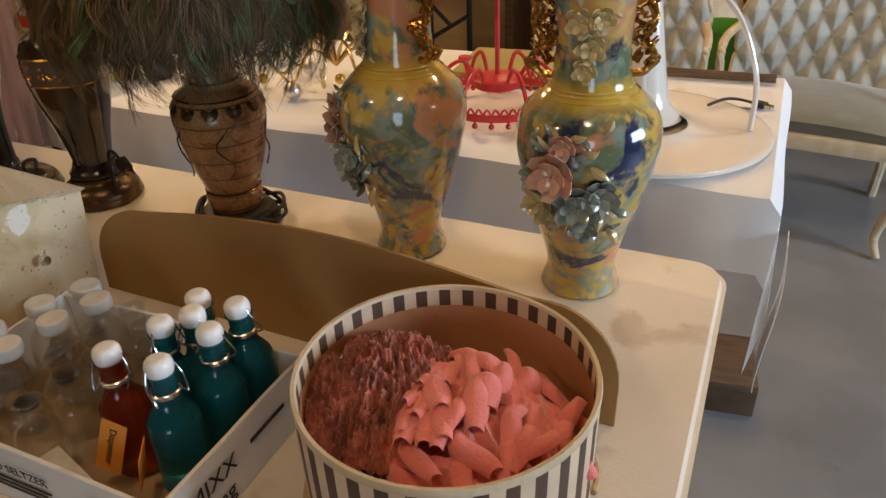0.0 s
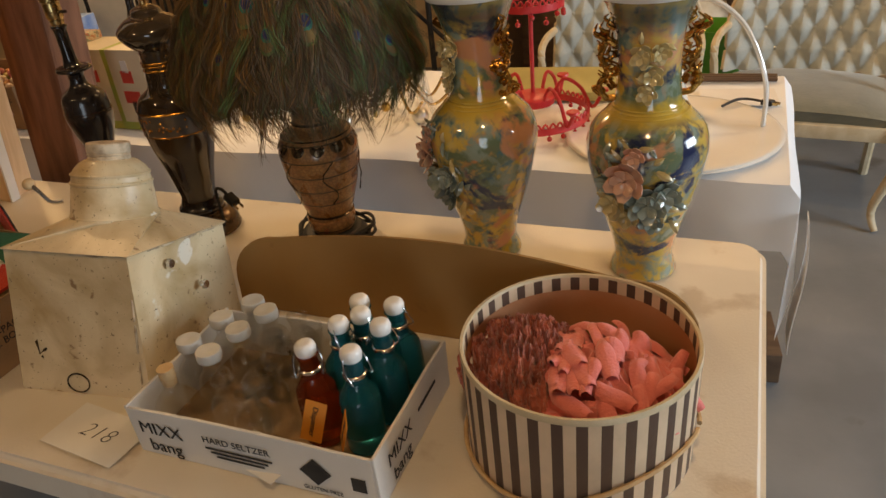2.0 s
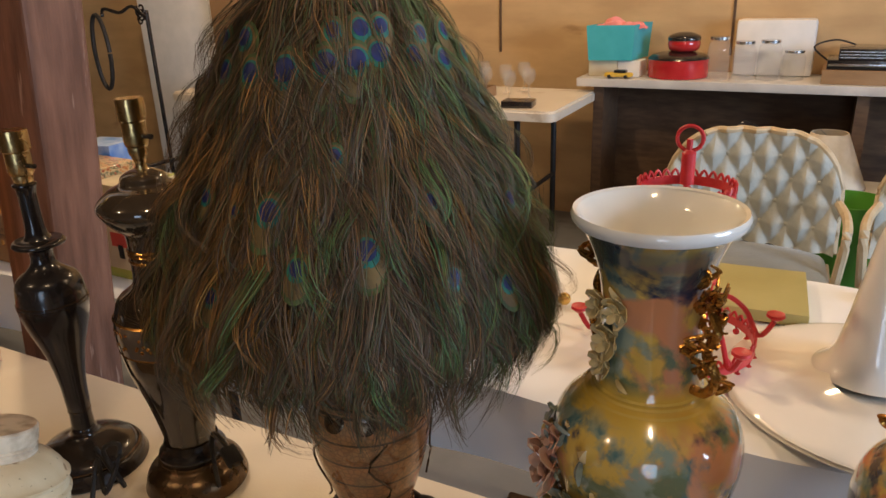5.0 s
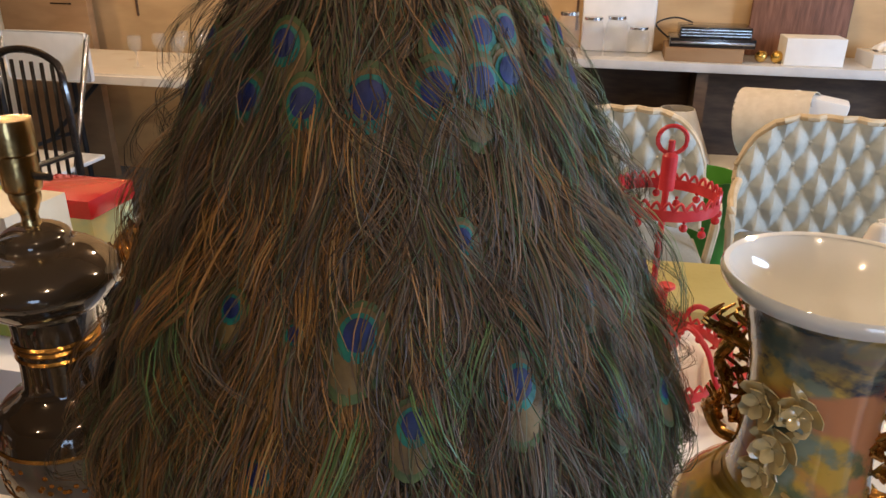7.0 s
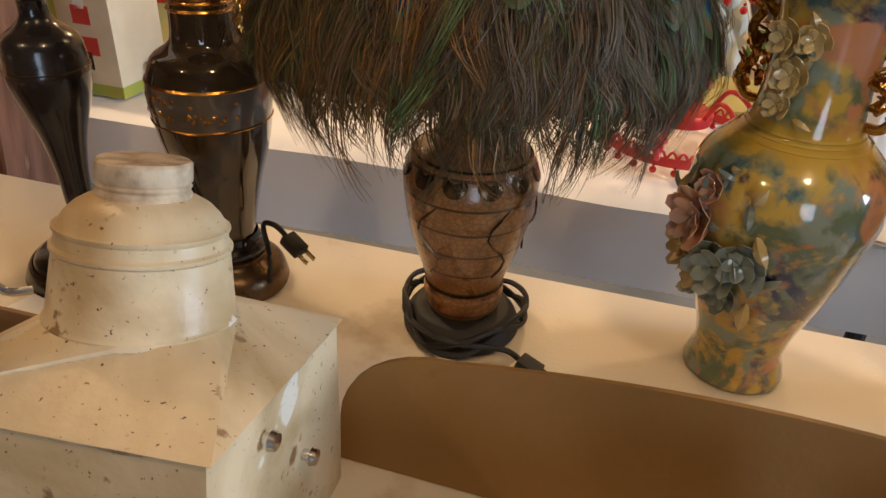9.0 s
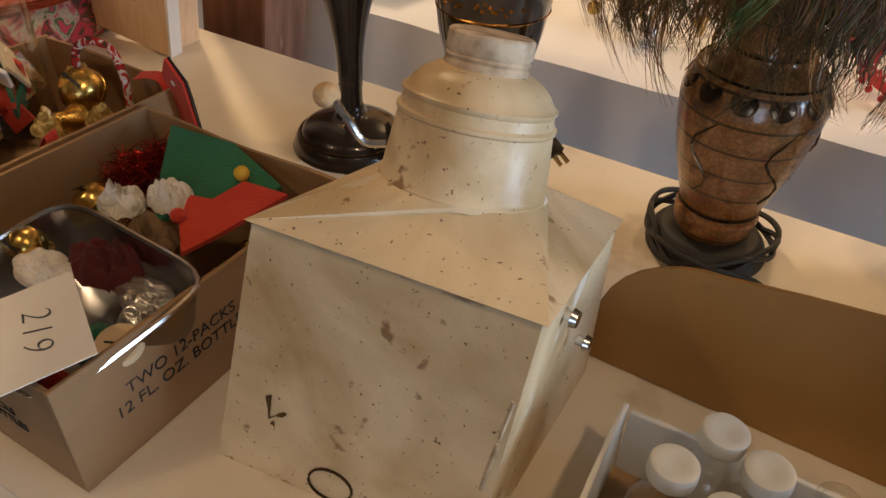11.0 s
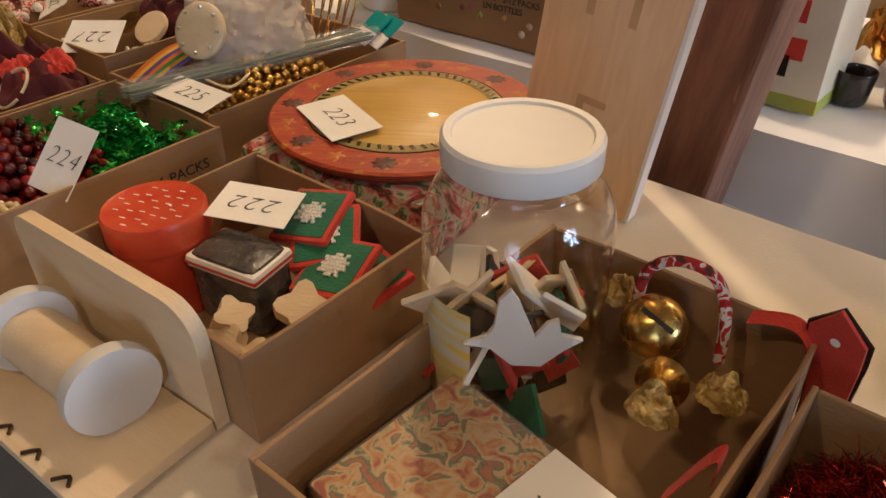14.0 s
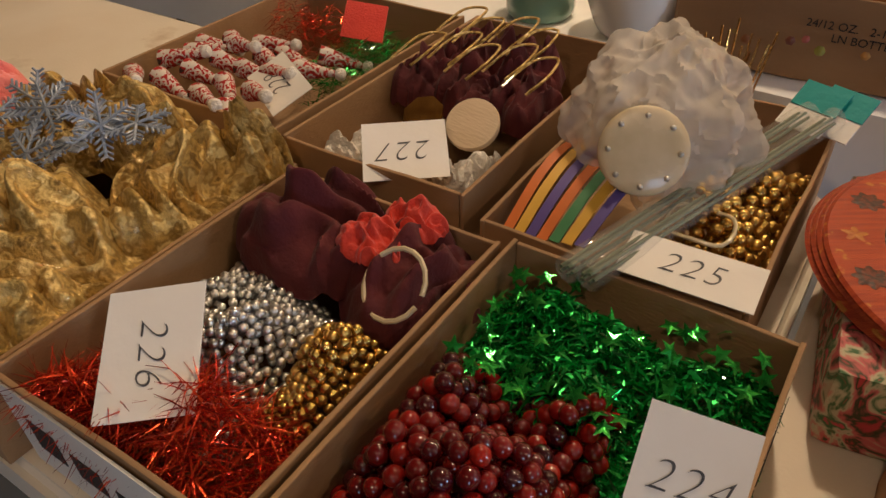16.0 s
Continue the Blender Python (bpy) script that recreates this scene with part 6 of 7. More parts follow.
for i, (cx, cy, rz) in enumerate(((-1.40, 1.578, 15), (-1.375, 1.57, 40), (-1.34, 1.55, 10), (-1.31, 1.56, -20))):
    pc = thing("stitched_coaster", "square needlepoint coaster with red border and white motif", "coaster", pose(cx, cy, TOP + 0.05 + 0.008 * (3 - i), 18, -10, rz), "stitched coasters")
    part("border", bx(0.064, 0.064, 0.008, (0, 0, 0), 0.003), M_REDFELT, pc)
    part("green_ground", bx(0.054, 0.054, 0.0015, (0, 0, 0.0075), 0.0006), M_GREENFELT, pc, "green stitched ground")
    motif = bmesh.new()
    for k in range(9):
        for j in range(9):
            if math.hypot(k - 4, (j - 4) * 1.2) < 3.9 + 0.5 * math.sin(2.3 * k):
                bx(0.0032, 0.0032, 0.0022, (0.0038 * (k - 4) + 0.0019 * (j % 2), 0.0036 * (j - 4), 0.0085), bm=motif)
    part("stitched_motif", motif, M_WHITEFUZZ, pc, "white stitched motif", flat=True)

# wooden roll holder in front
rh = thing("wooden_holder", "unpainted wooden counter holder with round cheeks and carved lettering", "holder", pose(-1.437, 1.39, TOP + 0.003, 0, 0, 4))
bk = bmesh.new()
ob_ = [(-0.118, 0.0), (-0.118, 0.095)] + [(-0.118 + 0.02 - 0.02 * math.cos(radians(90 * i / 5)), 0.095 + 0.02 * math.sin(radians(90 * i / 5))) for i in range(1, 6)] + [(0.088 + 0.03 * math.sin(radians(90 * i / 5)), 0.085 + 0.03 * math.cos(radians(90 * i / 5))) for i in range(6)] + [(0.118, 0.0)]
fb = bk.faces.new([bk.verts.new((x, 0, z)) for x, z in ob_])
exb = bmesh.ops.extrude_face_region(bk, geom=[fb])
bmesh.ops.translate(bk, vec=(0, 0.012, 0), verts=[g for g in exb["geom"] if isinstance(g, bmesh.types.BMVert)])
bmesh.ops.recalc_face_normals(bk, faces=bk.faces)
part("backboard", bk, M_WOOD, rh)
part("base", bx(0.236, 0.105, 0.012, (0, -0.054, 0), 0.002), M_WOOD, rh)
for sx in (-0.06, 0.055):
    part("cheek", lathe([(0, 0), (0.036, 0), (0.037, 0.003), (0.036, 0.013), (0, 0.014)], 36), M_LIDW, rh, "round whitewashed cheek", at=pose(sx, -0.04, 0.046, 0, 90, -8))
part("roller", lathe([(0, 0), (0.026, 0), (0.026, 0.1), (0, 0.1)], 32), M_WOOD, rh, at=pose(-0.052, -0.042, 0.042, 0, 90, 0))
for k in range(5):
    part("carved_mark", tube([(-0.09 + 0.04 * k, -0.104, 0.0135), (-0.082 + 0.04 * k, -0.095, 0.0135), (-0.075 + 0.04 * k, -0.1, 0.0135)], 0.0018, 5, smooth=3), M_BRONZE, rh)

# tray 221: jar, bells, card packs
jr = thing("plastic_jar", "large clear jar with white lid full of painted wooden ornaments", "jar", pose(-1.170, 1.571, TOP + 0.006) @ Matrix.Diagonal((1.08, 1.08, 1.15, 1)))
part("wall", lathe(smooth_profile([(0.0, 0.001), (0.055, 0.001), (0.060, 0.008), (0.061, 0.12), (0.060, 0.15), (0.052, 0.168), (0.045, 0.176), (0.045, 0.19)], 4), 48), M_JAR, jr, "clear plastic wall")
part("lid", lathe([(0.047, 0.182), (0.0485, 0.184), (0.0485, 0.198), (0.0465, 0.2005), (0.042, 0.2), (0.041, 0.1985), (0, 0.1985)], 48), M_LIDW, jr, "frosted white lid")
part("thread_ring", lathe([(0.045, 0.174), (0.0485, 0.176), (0.045, 0.179)], 40), M_JAR, jr)
part("label", sheet(lambda u, v: Vector((0.0617 * math.cos(radians(-142 + 62 * u)), 0.0617 * math.sin(radians(-142 + 62 * u)), 0.03 + 0.08 * v)), 12, 2), mat("printed_label", (0.62, 0.6, 0.5), (0.7, 0.5, 0.05), 20, 0.5, stretch=(1, 1, 8)), jr, "white and yellow nutrition label")
q8 = random.Random(31)
for i in range(60):
    a, r_, z = q8.uniform(0, 6.28), 0.042 * math.sqrt(q8.random()), 0.012 + 0.075 * q8.random()
    o = part("ornament", bx(0.03 * q8.uniform(0.6, 1.3), 0.004, 0.034 * q8.uniform(0.6, 1.3), (0, 0, 0), 0.001), (M_PAPER, M_REDFELT, M_WOOD, M_BLACK, M_GREENFELT, M_PRINT, M_WOOD, M_REDFELT)[i % 8], jr, flat=True, at=pose(r_ * math.cos(a), r_ * math.sin(a), z, q8.uniform(-70, 70), q8.uniform(-70, 70), q8.uniform(0, 180)))
dove = bmesh.new()
dv = [(-0.032, 0.004), (-0.018, 0.0), (-0.006, -0.012), (0.010, -0.014), (0.022, -0.004), (0.032, 0.002), (0.020, 0.006), (0.018, 0.016), (0.012, 0.014), (0.006, 0.006), (-0.004, 0.03), (-0.008, 0.036), (-0.014, 0.03), (-0.016, 0.014), (-0.02, 0.008)]
fd = dove.faces.new([dove.verts.new((x, 0, z)) for x, z in dv])
exd = bmesh.ops.extrude_face_region(dove, geom=[fd])
bmesh.ops.translate(dove, vec=(0, 0.003, 0), verts=[g for g in exd["geom"] if isinstance(g, bmesh.types.BMVert)])
bmesh.ops.recalc_face_normals(dove, faces=dove.faces)
part("dove", dove, M_WHITEPAINT, jr, "white wooden dove", flat=True, at=pose(0.036, -0.040, 0.088, 0, 0, 44) @ Matrix.Scale(1.15, 4))


def jingle_bell(x, y, z, r, rx=0, ry=0):
    b = thing("jingle_bell", "shiny gold jingle bell with cross slots", "bell", pose(x, y, z, rx, ry, 0), "gold bells")
    part("shell", lathe(smooth_profile([(0, -r), (r * 0.72, -r * 0.7), (r, 0), (r * 0.72, r * 0.7), (0, r)], 5), 28), M_GOLDB, b)
    part("rim", lathe([(r * 1.0, -0.0015), (r * 1.04, 0), (r * 1.0, 0.0015)], 28), M_GOLDB, b)
    part("slot", bx(r * 1.1, r * 0.16, 0.001, (0, 0, r * 0.985)), M_BLACK, b, "dark slot", flat=True)
    part("loop", tube([(r * 0.4, 0, -r * 0.9), (r * 0.5, 0, -r * 1.3), (-r * 0.1, 0, -r * 1.4), (-r * 0.2, 0, -r * 0.95)], 0.0016, 6, smooth=4), M_GOLDB, b)


jingle_bell(-1.085, 1.63, TOP + 0.082, 0.024, 35, 20)
hb = thing("hand_bell", "small brass liberty-style bell on red ribbon", "bell", pose(-1.06, 1.598, TOP + 0.065, 60, 20, 0))
part("cup", lathe(smooth_profile([(0.0, 0.03), (0.008, 0.029), (0.010, 0.018), (0.014, 0.006), (0.019, 0.0)], 4), 24), M_GOLDB, hb)
part("ring", tube([(0.006 * math.cos(a), 0, 0.034 + 0.006 * math.sin(a)) for a in [0.5 * i for i in range(14)]], 0.0012, 6), M_GOLDB, hb)
tagged(part("candy_cane_ornament", tube([(-1.105, 1.64, TOP + 0.06), (-1.105, 1.645, TOP + 0.11), (-1.088, 1.652, TOP + 0.128), (-1.06, 1.657, TOP + 0.125), (-1.045, 1.655, TOP + 0.10), (-1.04, 1.65, TOP + 0.06)], 0.0045, 8, smooth=6), M_STRIPER), "red and cream twisted rope loop", "ornament")
for i, pts in enumerate((((-1.03, 1.66, TOP + 0.10), (-1.0, 1.665, TOP + 0.105), (-0.985, 1.66, TOP + 0.09)), ((-1.02, 1.52, TOP + 0.05), (-0.998, 1.53, TOP + 0.10), (-0.995, 1.53, TOP + 0.08)))):
    tagged(part("red_ribbon", sheet(lambda u, v: Vector(pts[0]).lerp(Vector(pts[2]), u) + (Vector(pts[1]) - Vector(pts[0]).lerp(Vector(pts[2]), 0.5)) * math.sin(math.pi * u) + Vector((0, 0.012 * (v - 0.5), 0.004 * v)), 12, 2, 0.0008), M_REDFELT), "strip of red ribbon", "ribbon")
cp = thing("card_pack", "cellophane pack of vintage Christmas cards", "cards", pose(-1.098, 1.438, TOP + 0.004, 3, 3, -6))
part("cards", bx(0.165, 0.125, 0.066, (0, 0, 0), 0.004), M_PRINT, cp)
part("wrap", bx(0.168, 0.128, 0.067, (0, 0, 0.0004), 0.006), M_PLASTIC, cp, "clear cellophane wrap")
card("221", pose(-1.062, 1.435, TOP + 0.076, 4, 4, 84), 0.115, 0.052, 0.030)
for i, (cx, cy) in enumerate(((-1.125, 1.655), (-1.05, 1.56), (-1.02, 1.60))):
    crumple("gold_bow", "little gold ribbon bow", cx, cy, TOP + 0.07, 0.018, 0.014, 0.02, 7, M_GAUZE, 2.0 * i + 0.3, "bow", nu=40, nv=12)

# tray 219: steel pan, elf hat, tinsel, beads
pan = thing("baking_pan", "shallow bright steel pan holding small ornaments", "pan", pose(-0.822, 1.412, TOP + 0.035, 6, -3, -5))
pr = [(-0.098, -0.068, 0.004), (0.098, 0.068, 0.004)]


def pan_wall(u, v):
    a = 2 * math.pi * u
    k = 1 / max(abs(math.cos(a)) ** 6 + abs(math.sin(a)) ** 6, 1e-6) ** (1 / 6)
    s = 0.9 + 0.1 * v
    return Vector((0.092 * k * math.cos(a) * s, 0.068 * k * math.sin(a) * s, 0.055 * v))


part("wall", sheet(pan_wall, 72, 4, 0.001), M_STEEL, pan)
part("floor_plate", bx(0.165, 0.118, 0.001, (0, 0, 0.001)), M_STEEL, pan, flat=True)
part("rim", tube([pan_wall(i / 72, 1.0) for i in range(73)], 0.0024, 6), M_STEEL, pan)
for nm, lab, cx, cy, z, rx, ry, h, mt, cat, sd in (("red_parcel", "small dark red velvet parcel", -0.835, 1.452, 0.065, 0.035, 0.022, 0.028, M_BURG, "ornament", 1.0),
                                                   ("silver_mitten", "silver mesh mitten ornament", -0.782, 1.445, 0.072, 0.026, 0.018, 0.010, M_SILVER, "ornament", 2.0), ("silver_mitten", "silver mesh mitten ornament", -0.765, 1.425, 0.072, 0.018, 0.014, 0.010, M_SILVER, "ornament", 6.0),
                                                   ("white_lace_ornament", "white lace snowflake scrap", -0.872, 1.425, 0.07, 0.028, 0.02, 0.012, M_WHITEFUZZ, "ornament", 3.0), ("green_felt_scrap", "dark green felt scrap", -0.775, 1.40, 0.06, 0.03, 0.02, 0.012, M_GREENFELT, "felt", 4.0),
                                                   ("red_felt_scrap", "bright red felt scrap", -0.772, 1.352, 0.068, 0.024, 0.014, 0.012, M_REDFELT, "felt", 5.0), ("navy_felt_scrap", "navy blue felt scrap", -0.795, 1.347, 0.062, 0.022, 0.012, 0.01, M_BLUE, "felt", 7.0),
                                                   ("burgundy_scrap", "bundle of burgundy ribbon", -0.905, 1.372, 0.06, 0.03, 0.022, 0.02, M_BURG, "ribbon", 8.0), ("brown_scrap", "dark brown leather scrap", -0.755, 1.415, 0.063, 0.02, 0.02, 0.008, M_DARKWOOD, "ornament", 9.0),
                                                   ("fleece_trim", "white fleece cuff with holly", -0.882, 1.51, 0.075, 0.022, 0.018, 0.022, M_WHITEFUZZ, "ornament", 10.0), ("fleece_trim", "white fleece cuff with holly", -0.85, 1.535, 0.078, 0.022, 0.018, 0.022, M_WHITEFUZZ, "ornament", 11.0),
                                                   ("pine_cone", "dark brown pine cone", -0.84, 1.50, 0.062, 0.026, 0.018, 0.024, M_BARK, "pine cone", 12.0)):
    crumple(nm, lab, cx, cy, TOP + z, rx, ry, h, 11, mt, sd, cat, nu=60, nv=18)
wd = tagged(part("wooden_token", lathe([(0, 0), (0.016, 0), (0.017, 0.003), (0.016, 0.006), (0, 0.0062)], 28), M_WOOD, at=pose(-0.748, 1.395, TOP + 0.082, 14, 6, 0)), "round wooden token with burnt arrow", "token")
for pts in ([(-0.008, -0.004, 0.0066), (0.008, 0.004, 0.0066)], [(0.008, 0.004, 0.0066), (0.001, 0.005, 0.0066)], [(0.008, 0.004, 0.0066), (0.004, -0.003, 0.0066)]):
    part("burnt_line", tube(pts, 0.0009, 5), M_BLACK, wd)
card("219", pose(-0.782, 1.364, TOP + 0.106, 8, -4, -28), 0.098, 0.06, 0.028, -5)
tinsel("red_tinsel", "dark red foil tinsel bunch", ((-0.966, 1.55), (-0.90, 1.53), (-0.885, 1.612), (-0.95, 1.612)), Z + 0.02, 0.085, 1800, 0.018, 0.0006, M_DARKREDT, 41, 0.6)
bead_pile("gold_beads", "dull gold bead string", ((-0.80, 1.51), (-0.745, 1.50), (-0.742, 1.612), (-0.80, 1.612)), Z, 0.076, 0.0048, 420, M_GOLDB, 42)
jingle_bell(-0.915, 1.505, TOP + 0.075, 0.016, 20, -30)
jingle_bell(-0.905, 1.435, TOP + 0.075, 0.015, 60, 10)


eh = thing("elf_hat", "green and red felt elf hat with yellow pompom", "felt hat", pose(-0.835, 1.553, TOP + 0.078, 14, 4, -4) @ Matrix.Scale(0.94, 4))
for nm, pts, mt, dz in (("green_side", [(-0.092, 0.05), (-0.02, 0.066), (0.058, 0.05), (0.048, 0.0), (0.022, -0.012), (0.006, -0.004), (-0.006, -0.048), (-0.05, 0.0)], M_GREENFELT, 0.006), ("red_brim", [(0.018, -0.036), (0.0, -0.008), (0.022, 0.0), (0.03, 0.032), (0.075, 0.042), (0.055, -0.03), (0.045, -0.058)], M_REDFELT, 0.012)):
    bm = bmesh.new()
    f0 = bm.faces.new([bm.verts.new((x, y, dz)) for x, y in pts])
    e0 = bmesh.ops.extrude_face_region(bm, geom=[f0])
    bmesh.ops.translate(bm, vec=(0, 0, 0.005), verts=[g for g in e0["geom"] if isinstance(g, bmesh.types.BMVert)])
    bmesh.ops.recalc_face_normals(bm, faces=bm.faces)
    part(nm, bm, mt, eh)
for (x, y), mt in (((0.024, 0.036), M_YELLOW), ((0.014, -0.032), M_REDFELT)):
    V, Fs = balls([(x, y, 0.02, 0.0075)])
    raw("pompom", V, Fs, mt, eh)
pkt = thing("picket_ornament", "red painted picket ornament with black edge", "ornament", pose(-0.968, 1.668, TOP + 0.04, 8, -4, -12))
for nm, s, y, mt in (("back", 1.14, 0.003, M_BLACK), ("face", 1.0, 0.0, M_REDFELT)):
    bm = bmesh.new()
    f0 = bm.faces.new([bm.verts.new((x * s, y, z)) for x, z in ((-0.017, -0.03), (-0.014, 0.02), (-0.018, 0.055), (-0.019, 0.075), (0.0, 0.097), (0.019, 0.075), (0.018, 0.055), (0.014, 0.02), (0.017, -0.03))])
    e0 = bmesh.ops.extrude_face_region(bm, geom=[f0])
    bmesh.ops.translate(bm, vec=(0, 0.0029, 0), verts=[g for g in e0["geom"] if isinstance(g, bmesh.types.BMVert)])
    bmesh.ops.recalc_face_normals(bm, faces=bm.faces)
    part(nm, bm, mt, pkt, flat=True)
part("dot", lathe([(0, 0.0004), (0.0035, 0)], 12), M_PAPER, pkt, at=pose(0, -0.0004, 0.07, 90, 0, 0))

# ---- second row of tables ----
TZ = TOP + 0.008
M_MARBLE = mat("grey_laminate", (0.56, 0.54, 0.52), (0.70, 0.68, 0.65), 7, 0.35, bump=0.05)
M_CYAN = mat("turquoise_plastic", (0.06, 0.42, 0.46), (0.08, 0.48, 0.52), 10, 0.45)
M_REDPOT = mat("red_enamel", (0.46, 0.015, 0.02), (0.54, 0.03, 0.03), 12, 0.2, coat=0.6)
M_OLIVE = mat("olive_board", (0.36, 0.30, 0.09), (0.44, 0.37, 0.13), 6, 0.5)
M_BAG = mat("black_bin_liner", (0.012, 0.012, 0.014), (0.03, 0.03, 0.035), 12, 0.18, bump=0.6, fine=14)
M_SHADEW = mat("linen_lampshade", (0.66, 0.58, 0.46), (0.74, 0.66, 0.54), 30, 0.8, bump=0.2, fine=200)
M_GREENBIN = mat("lime_green_plastic", (0.10, 0.34, 0.03), (0.13, 0.40, 0.05), 10, 0.45)
M_CARTONB = mat("blue_carton", (0.05, 0.18, 0.5), (0.35, 0.45, 0.62), 22, 0.4)
M_SANTABOX = mat("cream_printed_carton", (0.58, 0.50, 0.36), (0.66, 0.58, 0.42), 14, 0.4)
M_CANDY = ramp_mat("candy_mix", [(0.5, 0.05, 0.03), (0.7, 0.62, 0.5), (0.55, 0.3, 0.08), (0.2, 0.07, 0.04), (0.65, 0.2, 0.2), (0.3, 0.3, 0.06)], 20, 0.25, 0.4, island=True)


def stone(name, label, cat, sx, sy, sz, loc, material, rz=0, bev=0.004, rx=0, ry=0):
    return tagged(part(name, bx(sx, sy, sz, (0, 0, 0), bev), material, at=pose(*loc, rx, ry, rz)), label, cat)


# red bead chandelier standing on the table
ch = thing("chandelier", "small red painted metal chandelier with hanging beads", "chandelier", pose(-0.25, 2.40, TZ))
part("stem", tube([(0, 0, 0.06), (0, 0, 0.335)], 0.0045), M_RED, ch)
part("sleeve", lathe([(0.0, 0.27), (0.010, 0.27), (0.010, 0.315), (0.006, 0.32), (0, 0.32)], 16), M_RED, ch)
part("hanging_ring", tube([(0.018 * math.cos(a), 0, 0.336 + 0.018 * math.sin(a)) for a in [0.35 * i for i in range(19)]], 0.003, 6), M_RED, ch)
part("hub", lathe(smooth_profile([(0, 0.045), (0.04, 0.046), (0.046, 0.055), (0.043, 0.066), (0.012, 0.07), (0, 0.072)], 3), 28), M_RED, ch)
for rad, z, n in ((0.068, 0.262, 30), (0.118, 0.028, 48)):
    bm = bmesh.new()
    for i in range(n):
        a0, a1 = 2 * math.pi * i / n, 2 * math.pi * (i + 1) / n
        am = (a0 + a1) / 2
        tube([(rad * math.cos(a0), rad * math.sin(a0), z), (rad * math.cos(am), rad * math.sin(am), z + 0.012), (rad * math.cos(a1), rad * math.sin(a1), z)], 0.0022, 5, bm, smooth=3)
    part("scalloped_gallery", bm, M_RED, ch)
    part("band", lathe([(rad - 0.001, z - 0.012), (rad + 0.0012, z - 0.012), (rad + 0.0012, z + 0.002), (rad - 0.001, z + 0.002), (rad - 0.001, z - 0.012)], 48), M_RED, ch)
    drop0 = None
    for i in range(n // 2):
        a = 4 * math.pi * i / n
        mm = pose(rad * math.cos(a), rad * math.sin(a), z - 0.02 - 0.012 * (i % 2) * (z > 0.1))
        if drop0 is None:
            V, Fs = balls([(0, 0, 0, 0.0055), (0, 0, 0.008, 0.0025)])
            drop0 = raw("bead_drop", V, Fs, M_REDBEAD, ch, at=mm)
        else:
            share(drop0, mm, ch)
for i in range(6):
    a = math.pi * i / 3 + 0.3
    c, s = math.cos(a), math.sin(a)
    part("arm", tube([(0.04 * c, 0.04 * s, 0.058), (0.065 * c, 0.065 * s, 0.095), (0.1 * c, 0.1 * s, 0.075), (0.125 * c, 0.125 * s, 0.03), (0.145 * c, 0.145 * s, 0.055)], 0.004, 7, smooth=5), M_RED, ch)
    part("cup", lathe([(0.004, 0), (0.014, 0.008), (0.013, 0.012), (0.0, 0.009)], 14), M_RED, ch, at=pose(0.146 * c, 0.146 * s, 0.056))

# white cone dish with a wire handle
dd_ = thing("cone_dish", "cream ceramic dish with tall central cone and thin handle", "dish", pose(0.04, 2.375, TZ))
part("disc", lathe(smooth_profile([(0.0, 0.002), (0.12, 0.001), (0.205, 0.004), (0.207, 0.008), (0.2, 0.011), (0.11, 0.010), (0.07, 0.018)], 4), 64), M_GLAZEIN, dd_)
part("cone", lathe(smooth_profile([(0.075, 0.012), (0.052, 0.035), (0.04, 0.08), (0.028, 0.15), (0.018, 0.21), (0.01, 0.235), (0, 0.237)], 4), 40, (-0.02, 0.05, 0)), M_GLAZEIN, dd_)
part("handle", tube([(-0.02, 0.06, 0.235), (0.05, 0.06, 0.25), (0.12, 0.05, 0.20), (0.165, 0.04, 0.10), (0.17, 0.03, 0.012)], 0.0048, 8, smooth=8), M_GLAZEIN, dd_)
cable("white_plug_lead", [(0.13, 2.50, TZ + 0.016), (0.155, 2.53, TZ + 0.02), (0.18, 2.55, TZ + 0.016), (0.21, 2.53, TZ + 0.018)], 0.003, "short lead with plug lying on the dish")
stone("olive_tray", "flat olive green painted board with drilled holes", "board", 0.34, 0.2, 0.022, (-0.24, 2.64, TZ + 0.002), M_OLIVE, 4)
stone("paper_sheet", "white sheet of paper on the table", "paper", 0.16, 0.11, 0.001, (0.16, 2.60, TZ + 0.002), M_PAPER, 6, 0)
for i in range(3):
    tagged(part("wooden_dowel", tube([(0.02, 2.70 + 0.016 * i, TZ + 0.007), (0.24, 2.715 + 0.014 * i, TZ + 0.007)], 0.005, 7), M_DARKWOOD), "thin dark wooden dowel", "dowel", "dowels")

# glass and brass chandelier parts behind the feather lamp
gc = thing("glass_chandelier", "dismantled brass chandelier with clear glass drops", "chandelier", pose(-0.62, 2.42, TZ))
for i in range(9):
    a = 0.7 * i
    part("arm", tube([(0, 0, 0.05), (0.06 * math.cos(a), 0.05 * math.sin(a), 0.09 + 0.01 * (i % 3)), (0.12 * math.cos(a), 0.09 * math.sin(a), 0.03), (0.17 * math.cos(a), 0.11 * math.sin(a), 0.06 + 0.015 * (i % 2))], 0.0035, 6, smooth=5), M_BRASS, gc)
    part("drop", lathe(smooth_profile([(0, -0.06), (0.008, -0.03), (0.012, 0.0), (0.005, 0.02), (0, 0.022)], 2), 8), M_PLASTIC, gc, at=pose(0.17 * math.cos(a), 0.11 * math.sin(a), 0.065, 60, 20 * i, 0))
hn = tagged(part("glass_horn", lathe(smooth_profile([(0.004, 0), (0.006, 0.05), (0.014, 0.13), (0.02, 0.16)], 4), 20), M_PLASTIC, at=pose(-0.43, 2.30, TZ + 0.015, -25, -30, 0)), "clear glass horn-shaped drop", "glass drop")
